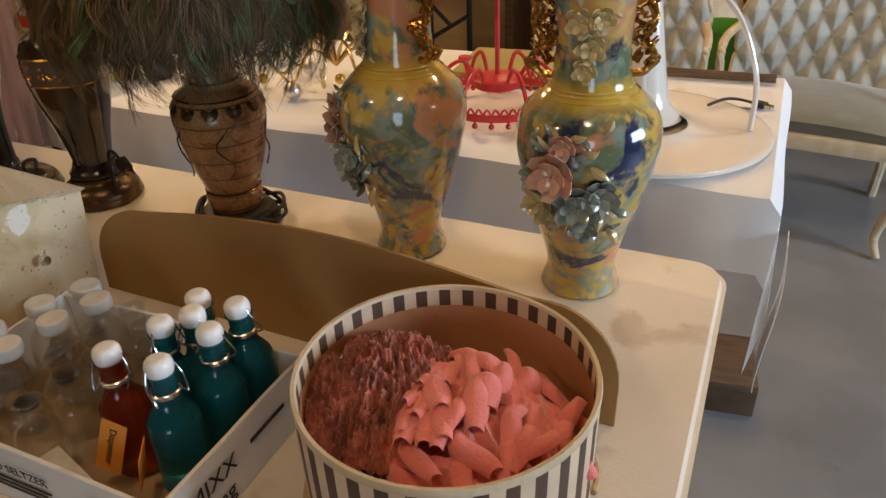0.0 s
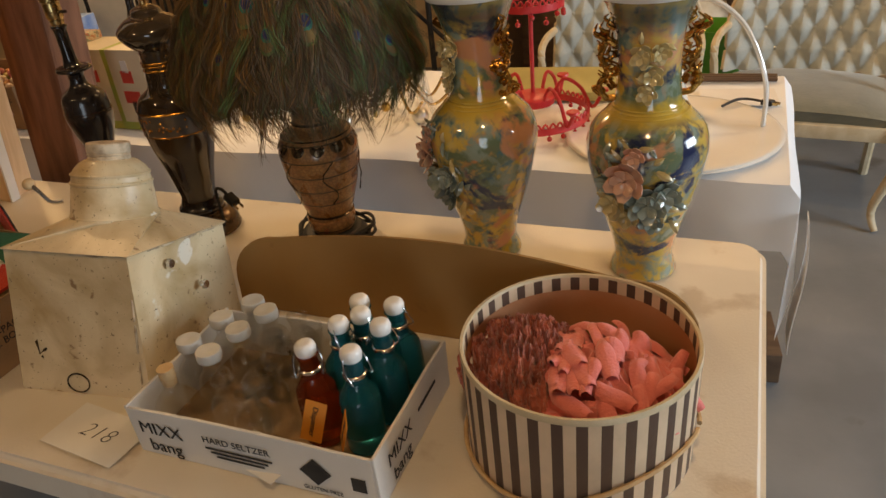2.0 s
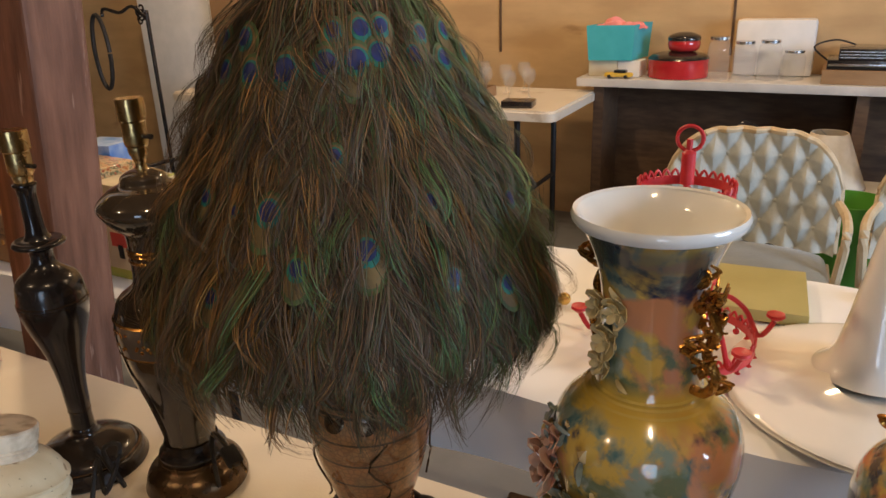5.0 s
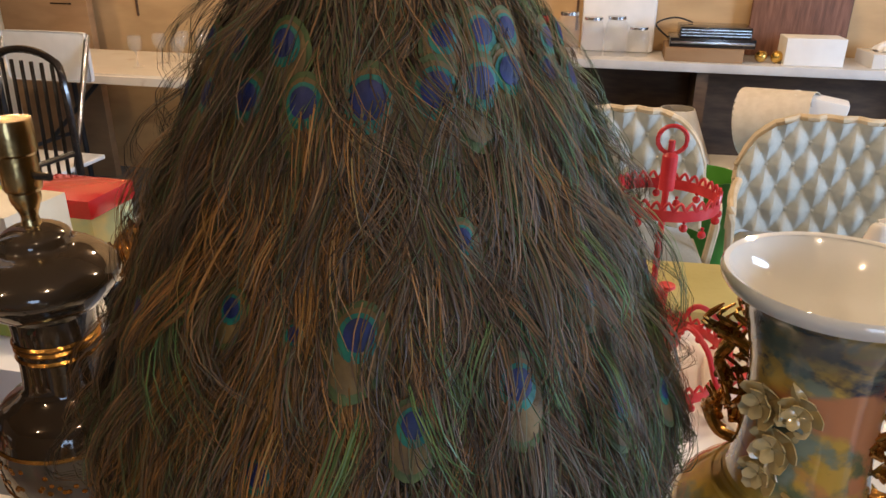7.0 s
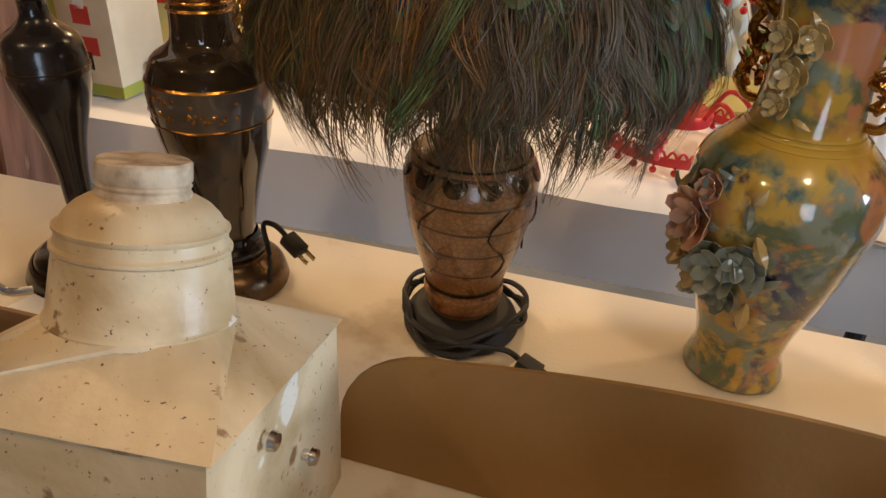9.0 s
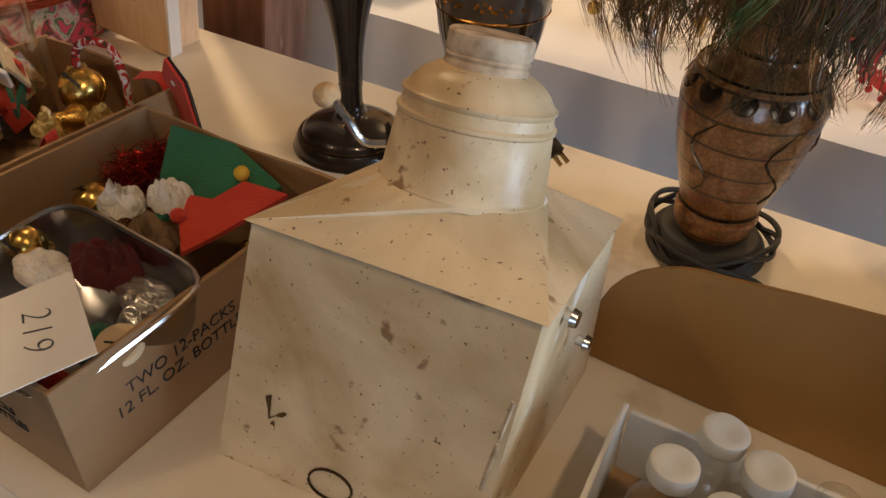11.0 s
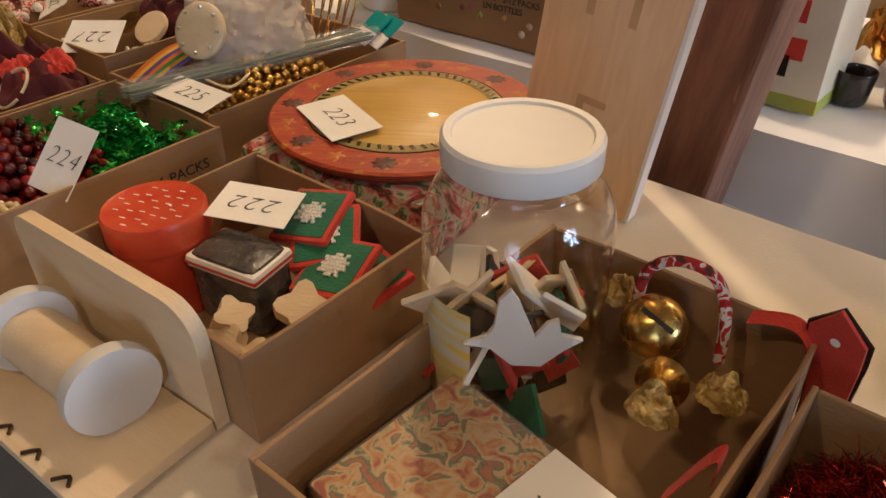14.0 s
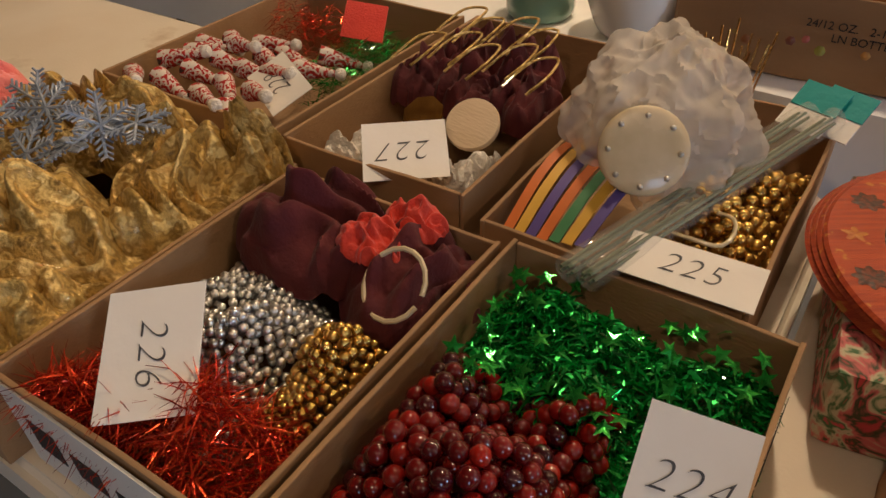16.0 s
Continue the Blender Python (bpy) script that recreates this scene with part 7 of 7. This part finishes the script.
for i in range(10):
    V, Fs = balls([(0, 0, 0, 0.012 + 0.004 * (i % 3))])
    tagged(raw("glass_bauble", V, Fs, M_SILVER if i % 3 else M_GOLDB, at=pose(-0.95 + 0.055 * i, 2.33 + 0.05 * ((i * 7) % 5), TZ + 0.016)), "small shiny bauble on white paper", "bauble", "baubles")
for i in range(7):
    crumple("gold_tangle", "tangle of bright gold foil ribbon", -1.12 + 0.035 * (i % 4), 2.47 + 0.07 * (i // 4), TZ + 0.03 + 0.02 * (i % 3), 0.05, 0.045, 0.06, 12, M_GOLD, 0.9 * i + 0.3, "ribbon", 0.6, 60, 20)
for i, (x, y, r_) in enumerate(((-1.06, 2.36, 0.035), (-1.13, 2.335, 0.026))):
    tagged(part("black_cup", lathe(smooth_profile([(0, 0), (r_ * 0.8, 0), (r_, 0.03), (r_ * 1.05, 0.045), (r_ * 0.95, 0.045), (r_ * 0.8, 0.01), (0, 0.008)], 3), 24), M_BLACK, at=pose(x, y, TZ)), "small black glazed cup", "cup")
sb = thing("christmas_carton", "cream carton printed with small red-suited figures", "carton", pose(-1.262, 2.315, TZ, 0, 0, -2))
part("box", bx(0.225, 0.12, 0.20, (0, 0, 0), 0.002), M_SANTABOX, sb)
part("green_border", bx(0.2256, 0.1206, 0.02, (0, 0, 0.001)), mat("yellow_green_print", (0.4, 0.38, 0.06), (0.3, 0.4, 0.08), 40, 0.5), sb, flat=True)
part("green_border", bx(0.014, 0.1210, 0.2, (0.0, 0, 0.0005)), bpy.data.materials["yellow_green_print"], sb, flat=True)
for i in range(2):
    for s, z, w, mt in ((0, 0.07, 0.05, M_REDFELT), (0, 0.045, 0.016, M_BLACK), (0, 0.12, 0.035, M_REDFELT), (0, 0.145, 0.02, M_PAPER)):
        part("printed_shape", bx(w, 0.0006, 0.03, (-0.055 + 0.11 * i, -0.0604, z), 0.0002), mt, sb, flat=True)
gb = thing("gift_carton", "pale green gift carton with red lid", "carton", pose(-1.30, 2.56, TZ))
part("box", bx(0.16, 0.12, 0.10, (0, 0, 0), 0.002), mat("mint_print", (0.42, 0.55, 0.38), (0.62, 0.6, 0.3), 20, 0.5), gb)
part("lid", bx(0.17, 0.13, 0.035, (0, 0, 0.1), 0.002), M_REDPOT, gb, "red lid")
stone("blue_carton", "tall blue and white printed carton", "carton", 0.10, 0.09, 0.24, (-1.52, 2.42, TZ), M_CARTONB, 10, 0.002)
bb = open_tray("bottle_carton", "brown bottle carton heaped with wrapped sweets", -1.90, -1.565, 2.215, 2.46, 0.115, M_CARD, M_CARDIN, m=pose(-1.73, 2.34, TZ))
side_text(bb, ["24/12 OZ.   2-12 PACKS", "LN BOTTLES"], 0.0145, (0.075, -0.1245, 0.078), 0)
bead_pile("wrapped_sweets", "heap of small colourful sweets", ((-1.89, 2.225), (-1.575, 2.225), (-1.575, 2.45), (-1.89, 2.45)), TZ + 0.03, 0.09, 0.011, 420, M_CANDY, 51)
fg = thing("figurine_carton", "carton with navy band and warm printed picture", "carton", pose(-1.47, 2.31, TZ, 0, 0, -4))
part("box", bx(0.19, 0.14, 0.22, (0, 0, 0), 0.002), M_PRINT, fg)
part("navy_band", bx(0.1906, 0.1406, 0.065, (0, 0, 0.001)), M_BLUE, fg, "navy lower band", flat=True)
part("print_bar", bx(0.07, 0.0006, 0.014, (0.04, -0.0708, 0.022)), M_PAPER, fg, flat=True)
cpv = thing("bowl", "white bowl with navy blue lid", "bowl", pose(-1.97, 2.27, TZ))
part("body", lathe(smooth_profile([(0, 0), (0.05, 0), (0.075, 0.05), (0.082, 0.085)], 4), 36), M_GLAZEIN, cpv)
part("lid", lathe(smooth_profile([(0.083, 0.083), (0.083, 0.09), (0.06, 0.115), (0, 0.125)], 4), 36), M_BLUE, cpv, "navy blue lid")
tagged(part("glass_jar", lathe(smooth_profile([(0, 0), (0.05, 0), (0.055, 0.04), (0.05, 0.11), (0.03, 0.13)], 4), 30), mat("pale_green_glass", (0.16, 0.30, 0.24), None, 6, 0.15, coat=0.8), at=pose(-2.13, 2.27, TZ)), "pale green glass jar", "jar")
stone("plastic_bag", "clear plastic bag with beige plush toy inside", "bag", 0.32, 0.22, 0.13, (-2.62, 2.34, TZ), mat("bagged_plush", (0.46, 0.37, 0.27), (0.55, 0.5, 0.44), 9, 0.3, coat=0.7, bump=0.4, fine=30), 12, 0.04)
stone("brown_carton", "open brown carton between the tables", "carton", 0.26, 0.2, 0.5, (-0.34, 2.18, 0.0), M_CARD, 3)
stone("small_wooden_box", "small brown box on the floor", "box", 0.16, 0.2, 0.09, (0.24, 2.66, 0.0), M_DARKWOOD, 8)
crumple("cloth_bundle", "bundle of pink and blue clothes under the table", -0.62, 1.42, 0.02, 0.22, 0.16, 0.42, 9, mat("mixed_clothes", (0.42, 0.16, 0.16), (0.12, 0.16, 0.3), 4, 0.85), 2.2, "clothes")


# ---- tufted chairs ----
def tufted_chair(m, w, label):
    c = thing("tufted_chair", label, "chair", m, "tufted chairs")

    def front(u, v):
        x = (u - 0.5) * w
        top = 0.44 + 0.335 * math.sqrt(max(0, 1 - (2 * abs(u - 0.5)) ** 4 * 0.75))
        z = 0.40 + (top - 0.40) * v
        gx, gz = x / 0.085, (z - 0.4) / 0.075
        a, b = gx + 0.5 * gz, gx - 0.5 * gz
        d = min(abs(a - round(a)), abs(b - round(b)))
        bt = math.hypot((a - round(a)), (b - round(b)))
        puff = 0.020 * min(1, d * 2.6) + 0.010 * min(1, bt * 1.6)
        return Vector((x, 0.30 - puff - 0.03 * math.sin(math.pi * u) * 0 - 0.06 * (2 * abs(u - 0.5)) ** 2 + 0.06 * v, z))
    part("backrest", sheet(front, 96, 64), M_FABRICG, c)
    part("back_panel", sheet(lambda u, v: front(u, v) * 1.0 + Vector((0, 0.075 + 0.0 * v, 0)), 24, 12, 0.01), M_FABRICG, c)
    rim = [front(0, k / 10) + Vector((0, 0.03, 0)) for k in range(11)] + [front(k / 24, 1) + Vector((0, 0.03, 0.004)) for k in range(1, 24)] + [front(1, 1 - k / 10) + Vector((0, 0.03, 0)) for k in range(11)]
    part("frame", tube(rim, 0.014, 8), M_CREAMW, c, "cream and gilt carved frame")
    button = None
    for i in range(-4, 5):
        for j in range(1, 5):
            gx, gz = i + 0.5 * (j % 2), j
            x, z = gx * 0.085, 0.4 + gz * 0.075
            if abs(x) < w * 0.42 and z < 0.74:
                p = front(x / w + 0.5, min(1, (z - 0.4) / (0.44 + 0.335 * math.sqrt(max(0, 1 - (2 * abs(x / w)) ** 4 * 0.75)) - 0.4)))
                if button is None:
                    button = part("button", lathe(smooth_profile([(0, 0.006), (0.006, 0.004), (0.008, 0)], 3), 10), M_FABRICG, c, at=pose(*p, 90, 0, 0))
                else:
                    share(button, pose(*p, 90, 0, 0), c)
    part("seat", sheet(lambda u, v: Vector(((u - 0.5) * (w * 1.0 - 0.04 * v), -0.20 + 0.46 * v, 0.37 + 0.075 * (math.sin(math.pi * min(1, max(0, u))) ** 0.35) * (math.sin(math.pi * (0.04 + 0.92 * v)) ** 0.35))), 30, 24, 0.06), M_SEATG, c, "olive velvet seat, darker than the backrest")
    part("seat_rail", bx(w, 0.03, 0.05, (0, -0.19, 0.315), 0.008), M_CREAMW, c)
    for sx in (-1, 1):
        part("side_rail", bx(0.03, 0.44, 0.05, (sx * (w / 2 - 0.02), 0.03, 0.315), 0.008), M_CREAMW, c)
        part("leg", tube([(sx * (w / 2 - 0.02), -0.19, 0.36), (sx * (w / 2 + 0.008), -0.215, 0.24), (sx * (w / 2 - 0.03), -0.20, 0.08), (sx * (w / 2 - 0.01), -0.225, 0.008)], 0.021, 10, smooth=6, taper=lambda t: 1 - 0.5 * t), M_CREAMW, c, "curved cream front leg")
        part("leg", tube([(sx * (w / 2 - 0.04), 0.24, 0.36), (sx * (w / 2 - 0.05), 0.27, 0.0)], 0.017, 8), M_CREAMW, c)
        part("arm_post", tube([(sx * (w / 2 - 0.005), 0.22, 0.58), (sx * (w / 2 + 0.012), 0.10, 0.57), (sx * (w / 2 + 0.012), 0.02, 0.53), (sx * (w / 2), 0.03, 0.37)], 0.015, 8, smooth=5), M_CREAMW, c)
    return c


tufted_chair(pose(0.375, 3.70, 0, 0, 0, -6), 0.60, "grey-green button-tufted armchair with cream carved frame and tag")
tufted_chair(pose(-0.27, 3.68, 0, 0, 0, 3), 0.56, "grey-green button-tufted armchair with cream carved frame")
stone("price_tag", "white paper price tag on the chair arm", "tag", 0.07, 0.002, 0.075, (0.66, 3.60, 0.47), M_PAPER, -20, 0, 0, 25)

# ---- back of the room ----
sh = thing("wall_shelf", "long laminate shelf on dark posts along the plywood wall", "shelf", pose(0.6, 5.06, 0))
part("board", bx(3.6, 0.36, 0.04, (0, 0, 0.78), 0.004), M_MARBLE, sh)
for x in (-1.7, -0.55, 0.6, 1.7):
    part("post", bx(0.05, 0.3, 0.78, (x, 0.02, 0)), M_DARKWOOD, sh, flat=True)
# Dark sheet over the wall imitates the shade under the shelf.
part("back_board", bx(3.6, 0.01, 0.74, (0, 0.165, 0.02)), M_DARKWOOD, sh, "dark sheet imitating the shade below the shelf", flat=True)
SZ, SY = 0.8205, 5.03
stone("shoe_box", "yellow and white printed cardboard box", "box", 0.14, 0.12, 0.075, (-1.10, SY, SZ), M_SANTABOX, 4, 0.003)
stone("shoe_box", "white printed cardboard shoe box", "box", 0.11, 0.12, 0.075, (-0.965, SY, SZ), M_PAPER, -3, 0.003)
cb = thing("storage_bin", "turquoise plastic bin with pink cloth on top", "bin", pose(-1.04, SY + 0.02, SZ + 0.078))
part("tub", lathe([(0, 0), (0.155, 0), (0.17, 0.165), (0.165, 0.165), (0.15, 0.01), (0, 0.01)], 4), M_CYAN, cb, at=pose(0, 0, 0, 0, 0, 45) @ Matrix.Diagonal((1.35 * 0.8, 0.8, 1, 1)))
crumple("cloth_heap", "pink and white cloth in the bin", -1.04, SY + 0.02, SZ + 0.21, 0.13, 0.07, 0.05, 9, M_PINKFAB, 1.5)
tcar = thing("toy_car", "small yellow and black model car", "toy car", pose(-1.0, SY - 0.12, SZ))
part("body", bx(0.13, 0.05, 0.018, (0, 0, 0.008), 0.006), M_YELLOW, tcar)
part("cabin", bx(0.06, 0.042, 0.014, (0.01, 0, 0.026), 0.006), M_BLACK, tcar)
for sx in (-0.04, 0.04):
    for sy in (-1, 1):
        part("wheel", lathe([(0, -0.004), (0.0095, -0.004), (0.0095, 0.004), (0, 0.004)], 14), M_BLACKMAT, tcar, at=pose(sx, sy * 0.022, 0.0095, 90, 0, 0))
rp = thing("cooking_pot", "red enamel casserole with dark lid", "pot", pose(-0.745, SY, SZ))
part("body", lathe(smooth_profile([(0, 0), (0.125, 0), (0.14, 0.015), (0.14, 0.08), (0.142, 0.085)], 3), 40), M_REDPOT, rp)
part("lid", lathe(smooth_profile([(0.142, 0.086), (0.12, 0.105), (0.05, 0.12), (0, 0.122)], 3), 40), M_BLACK, rp, "dark glass lid")
kt = thing("small_pot", "small red and black lidded pot on the casserole", "pot", pose(-0.725, SY, SZ + 0.12))
part("body", lathe(smooth_profile([(0, 0), (0.06, 0.002), (0.075, 0.03), (0.07, 0.055)], 3), 30), M_REDPOT, kt)
part("lid", lathe(smooth_profile([(0.075, 0.05), (0.07, 0.07), (0.03, 0.085), (0, 0.086)], 3), 30), M_BLACK, kt)
for i, (x, h) in enumerate(((-0.56, 0.19), (-0.45, 0.17), (-0.345, 0.175), (-0.245, 0.13))):
    gj = thing("storage_jar", "clear glass jar with metal lid", "jar", pose(x, SY - 0.04 + 0.01 * i, SZ), "glass jars")
    part("glass", lathe(smooth_profile([(0, 0.004), (0.046, 0), (0.05, 0.02), (0.05, h * 0.75), (0.038, h * 0.9), (0.038, h * 0.93)], 3), 28), M_PLASTIC, gj)
    part("lid", lathe([(0.04, h * 0.92), (0.042, h * 0.93), (0.042, h), (0, h)], 28), M_STEEL, gj)
stone("paper_sack", "large white paper sack standing on the shelf", "bag", 0.34, 0.1, 0.255, (-0.34, 5.17, SZ), M_WHITEPAINT, 0, 0.02)
stone("flat_carton", "flat brown carton under the player", "carton", 0.33, 0.24, 0.06, (0.04, SY, SZ), M_CARD, 0)
vp = thing("disc_player", "black and silver disc player with cable", "disc player", pose(0.07, SY, SZ + 0.061))
part("case", bx(0.36, 0.22, 0.04, (0, 0, 0.0), 0.004), M_BLACK, vp)
part("silver_strip", bx(0.352, 0.222, 0.012, (0, 0, 0.014), 0.002), M_STEEL, vp)
part("upper_case", bx(0.30, 0.2, 0.045, (0.01, 0, 0.041), 0.004), M_BLACK, vp)
for k in range(3):
    part("trim_line", bx(0.29, 0.202, 0.004, (0.01, 0, 0.048 + 0.012 * k)), M_STEEL, vp, flat=True)
part("cable", tube([(-0.18, 0.05, 0.02), (-0.24, 0.03, 0.08), (-0.16, 0.04, 0.11), (-0.08, 0.05, 0.09)], 0.004, 6, smooth=6), M_BLACKMAT, vp)
for x in (0.285, 0.35):
    V, Fs = balls([(0, 0, 0.028, 0.027)])
    tagged(raw("copper_ball", V, Fs, M_GOLDB, at=pose(x, SY - 0.06, SZ)), "shiny round copper-coloured ball ornament", "ball")
stone("white_carton", "small plain white cardboard carton", "carton", 0.24, 0.15, 0.115, (0.49, SY - 0.03, SZ), M_PAPER, 2, 0.003)
stone("carved_panel", "dark carved wooden panel leaning on the wall", "panel", 0.42, 0.03, 0.26, (0.46, 5.2, SZ), M_BEAM, 0, 0.01)
stone("flat_carton", "white open carton with papers", "carton", 0.3, 0.2, 0.06, (0.86, SY, SZ), M_WHITECARD, 5)
crumple("paper_heap", "crumpled white paper on the carton", 0.86, SY, SZ + 0.055, 0.12, 0.07, 0.05, 9, M_PAPER, 0.9, "paper")

# under the shelf
crumple("bin_bag", "full black plastic bin bag", -0.46, 4.72, 0.02, 0.29, 0.2, 0.66, 10, M_BAG, 3.3, "bag", 0.12)
gbn = tagged(part("waste_bin", lathe([(0, 0), (0.105, 0), (0.13, 0.5), (0.125, 0.5), (0.1, 0.01), (0, 0.01)], 32), M_GREENBIN, at=pose(0.04, 4.28, 0)), "lime green plastic waste bin", "bin")
stone("white_carton", "white carton on the floor under the shelf", "carton", 0.5, 0.28, 0.44, (0.12, 4.66, 0), M_PAPER, 3, 0.004)
for x, y, z, rx, rz, r0, r1, h in ((0.20, 4.58, 0.64, 78, 62, 0.14, 0.10, 0.27), (-0.06, 4.66, 0.445, 0, 0, 0.16, 0.07, 0.22), (0.62, 4.6, 0.445, 0, 0, 0.17, 0.08, 0.22)):
    ls = thing("lampshade", "plain linen lampshade without a lamp", "lampshade", pose(x, y, z, rx, 0, rz), "lampshades")
    part("skin", lathe([(r0, 0), (r1, h), (r1 - 0.003, h), (r0 - 0.003, 0)], 40), M_SHADEW, ls)
    part("wire_ring", tube([(r0 * 0.98 * math.cos(a), r0 * 0.98 * math.sin(a), 0.002) for a in [0.2 * i for i in range(33)]], 0.003, 6), M_STEEL, ls)
    for k in range(3):
        part("spoke", tube([(0, 0, h - 0.02), (r1 * 0.97 * math.cos(2.1 * k), r1 * 0.97 * math.sin(2.1 * k), h - 0.005)], 0.002, 5), M_STEEL, ls)
stone("white_bag", "white paper bag with pink spots", "bag", 0.2, 0.12, 0.33, (0.40, 4.5, 0.445), M_PAPER, -12, 0.012, 0, 8)
stone("grey_carton", "carton supporting white bag and shade", "carton", 0.5, 0.28, 0.44, (0.66, 4.62, 0), M_CARD, -4, 0.004)

# far left: folding table with glassware, panels, chairs
folding_table("folding_table", -3.4, -1.12, 4.32, 4.98, "pale folding table with glassware near the wall", M_TABLE)
open_tray("glass_tray", "low cardboard tray of clear glasses", -1.95, -1.55, 4.45, 4.7, 0.05, M_CARD, M_CARDIN)
stem0 = None
for i in range(22):
    x, y = -2.5 + 0.055 * i, 4.5 + 0.11 * (i % 4)
    if stem0 is None:
        stem0 = thing("wine_glass", "clear stemmed drinking glass", "glass", pose(x, y, TOP + 0.006), "drinking glasses")
        part("bowl", lathe(smooth_profile([(0, 0.006), (0.028, 0.002), (0.005, 0.012), (0.004, 0.06), (0.025, 0.08), (0.033, 0.11), (0.028, 0.14)], 3), 20), M_PLASTIC, stem0)
    else:
        copy_thing(stem0, pose(x, y, TOP + 0.006))
stone("card_reader", "black card reader on a white sheet", "device", 0.14, 0.1, 0.03, (-1.32, 4.42, TOP + 0.001), M_BLACK, 8)
stone("foam_board", "large white foam panel leaning at the wall", "panel", 0.62, 0.05, 1.26, (-4.08, 5.1, 0), M_WHITEPAINT, 3, 0.003)
stone("foam_board", "large white foam panel leaning at the wall", "panel", 0.5, 0.05, 1.31, (-3.5, 5.16, 0), M_WHITEPAINT, -2, 0.003)
cs = stone("cardboard_sheet", "tall printed brown cardboard sheet", "carton", 0.56, 0.05, 1.24, (-3.42, 5.06, 0), M_CARD, 0)
for k in range(6):
    part("print_bar", bx(0.16 - 0.015 * (k % 3), 0.001, 0.008, (0.12, -0.0262, 1.12 - 0.03 * k)), M_BRONZE, cs, flat=True)
fl = thing("floor_lamp", "black wrought-iron floor lamp with scrolled arm", "floor lamp", pose(-3.28, 4.15, 0))
part("pole", tube([(0, 0, 0), (0, 0, 1.2)], 0.011), M_BLACK, fl)
part("base", lathe([(0, 0), (0.14, 0), (0.13, 0.02), (0.02, 0.04), (0, 0.04)], 28), M_BLACK, fl)
part("arm", tube([(0, 0, 1.16), (-0.1, 0, 1.22), (-0.2, 0, 1.19), (-0.32, 0, 1.21), (-0.34, 0, 1.17)], 0.009, 7, smooth=6), M_BLACK, fl)
for k in range(4):
    part("scroll", tube([(-0.05 + 0.03 * math.cos(a + k) * (1 - a / 9), 0.01 * (k % 2), 1.15 + 0.02 * k + 0.035 * math.sin(a + k) * (1 - a / 9)) for a in [0.4 * i for i in range(16)]], 0.005, 5), M_BLACK, fl)
part("hoop", tube([(-0.42 + 0.12 * math.cos(a) * 0.5, 0.02, 0.98 + 0.2 * math.sin(a)) for a in [0.25 * i for i in range(26)]], 0.012, 7), M_BLACKMAT, fl)
fc = thing("folding_chair", "white metal folding chair", "chair", pose(-2.62, 3.98, 0))
part("backrest", bx(0.4, 0.02, 0.2, (0, 0.1, 0.76), 0.02), M_WHITEPAINT, fc)
part("seat", bx(0.4, 0.38, 0.02, (0, -0.1, 0.44), 0.008), M_WHITEPAINT, fc)
for s in (-1, 1):
    part("leg", tube([(s * 0.2, 0.11, 0.95), (s * 0.2, -0.28, 0.0)], 0.012), M_STEEL, fc)
    part("leg", tube([(s * 0.18, -0.1, 0.44), (s * 0.18, 0.2, 0.0)], 0.012), M_STEEL, fc)
wc = thing("wire_chair", "black wrought-iron chair with slatted back", "chair", pose(-2.28, 3.55, 0, 0, 0, -14))
part("back_frame", tube([(-0.19, 0, 0.0), (-0.19, 0.02, 0.8), (-0.12, 0.03, 0.95), (0.12, 0.03, 0.95), (0.19, 0.02, 0.8), (0.19, 0, 0.0)], 0.013, 8, smooth=6), M_BLACK, wc)
for k in range(6):
    part("slat", tube([(-0.13 + 0.052 * k, 0.01, 0.48), (-0.13 + 0.052 * k, 0.03, 0.93)], 0.007, 6), M_BLACK, wc)
part("seat", bx(0.4, 0.4, 0.02, (0, -0.2, 0.44), 0.006), M_BLACK, wc)
part("arm_rail", tube([(0.19, 0.01, 0.64), (0.19, -0.38, 0.62), (0.19, -0.4, 0.0)], 0.011, 7), M_BLACK, wc)
part("arm_rail", tube([(-0.19, 0.01, 0.64), (-0.19, -0.38, 0.62), (-0.19, -0.4, 0.0)], 0.011, 7), M_BLACK, wc)
for bx_, by_ in ((-1.9, 2.6), (0.2, 0.9), (-1.6, 0.2), (0.9, 3.3), (-3.2, 4.2), (-0.6, 4.3)):
    lb = thing("ceiling_lamp", "bare bulb holder on the ceiling", "lamp", pose(bx_, by_, 2.8))
    part("holder", lathe([(0, 0), (0.05, 0), (0.045, -0.03), (0.02, -0.06), (0, -0.06)], 20), M_WHITEPAINT, lb)
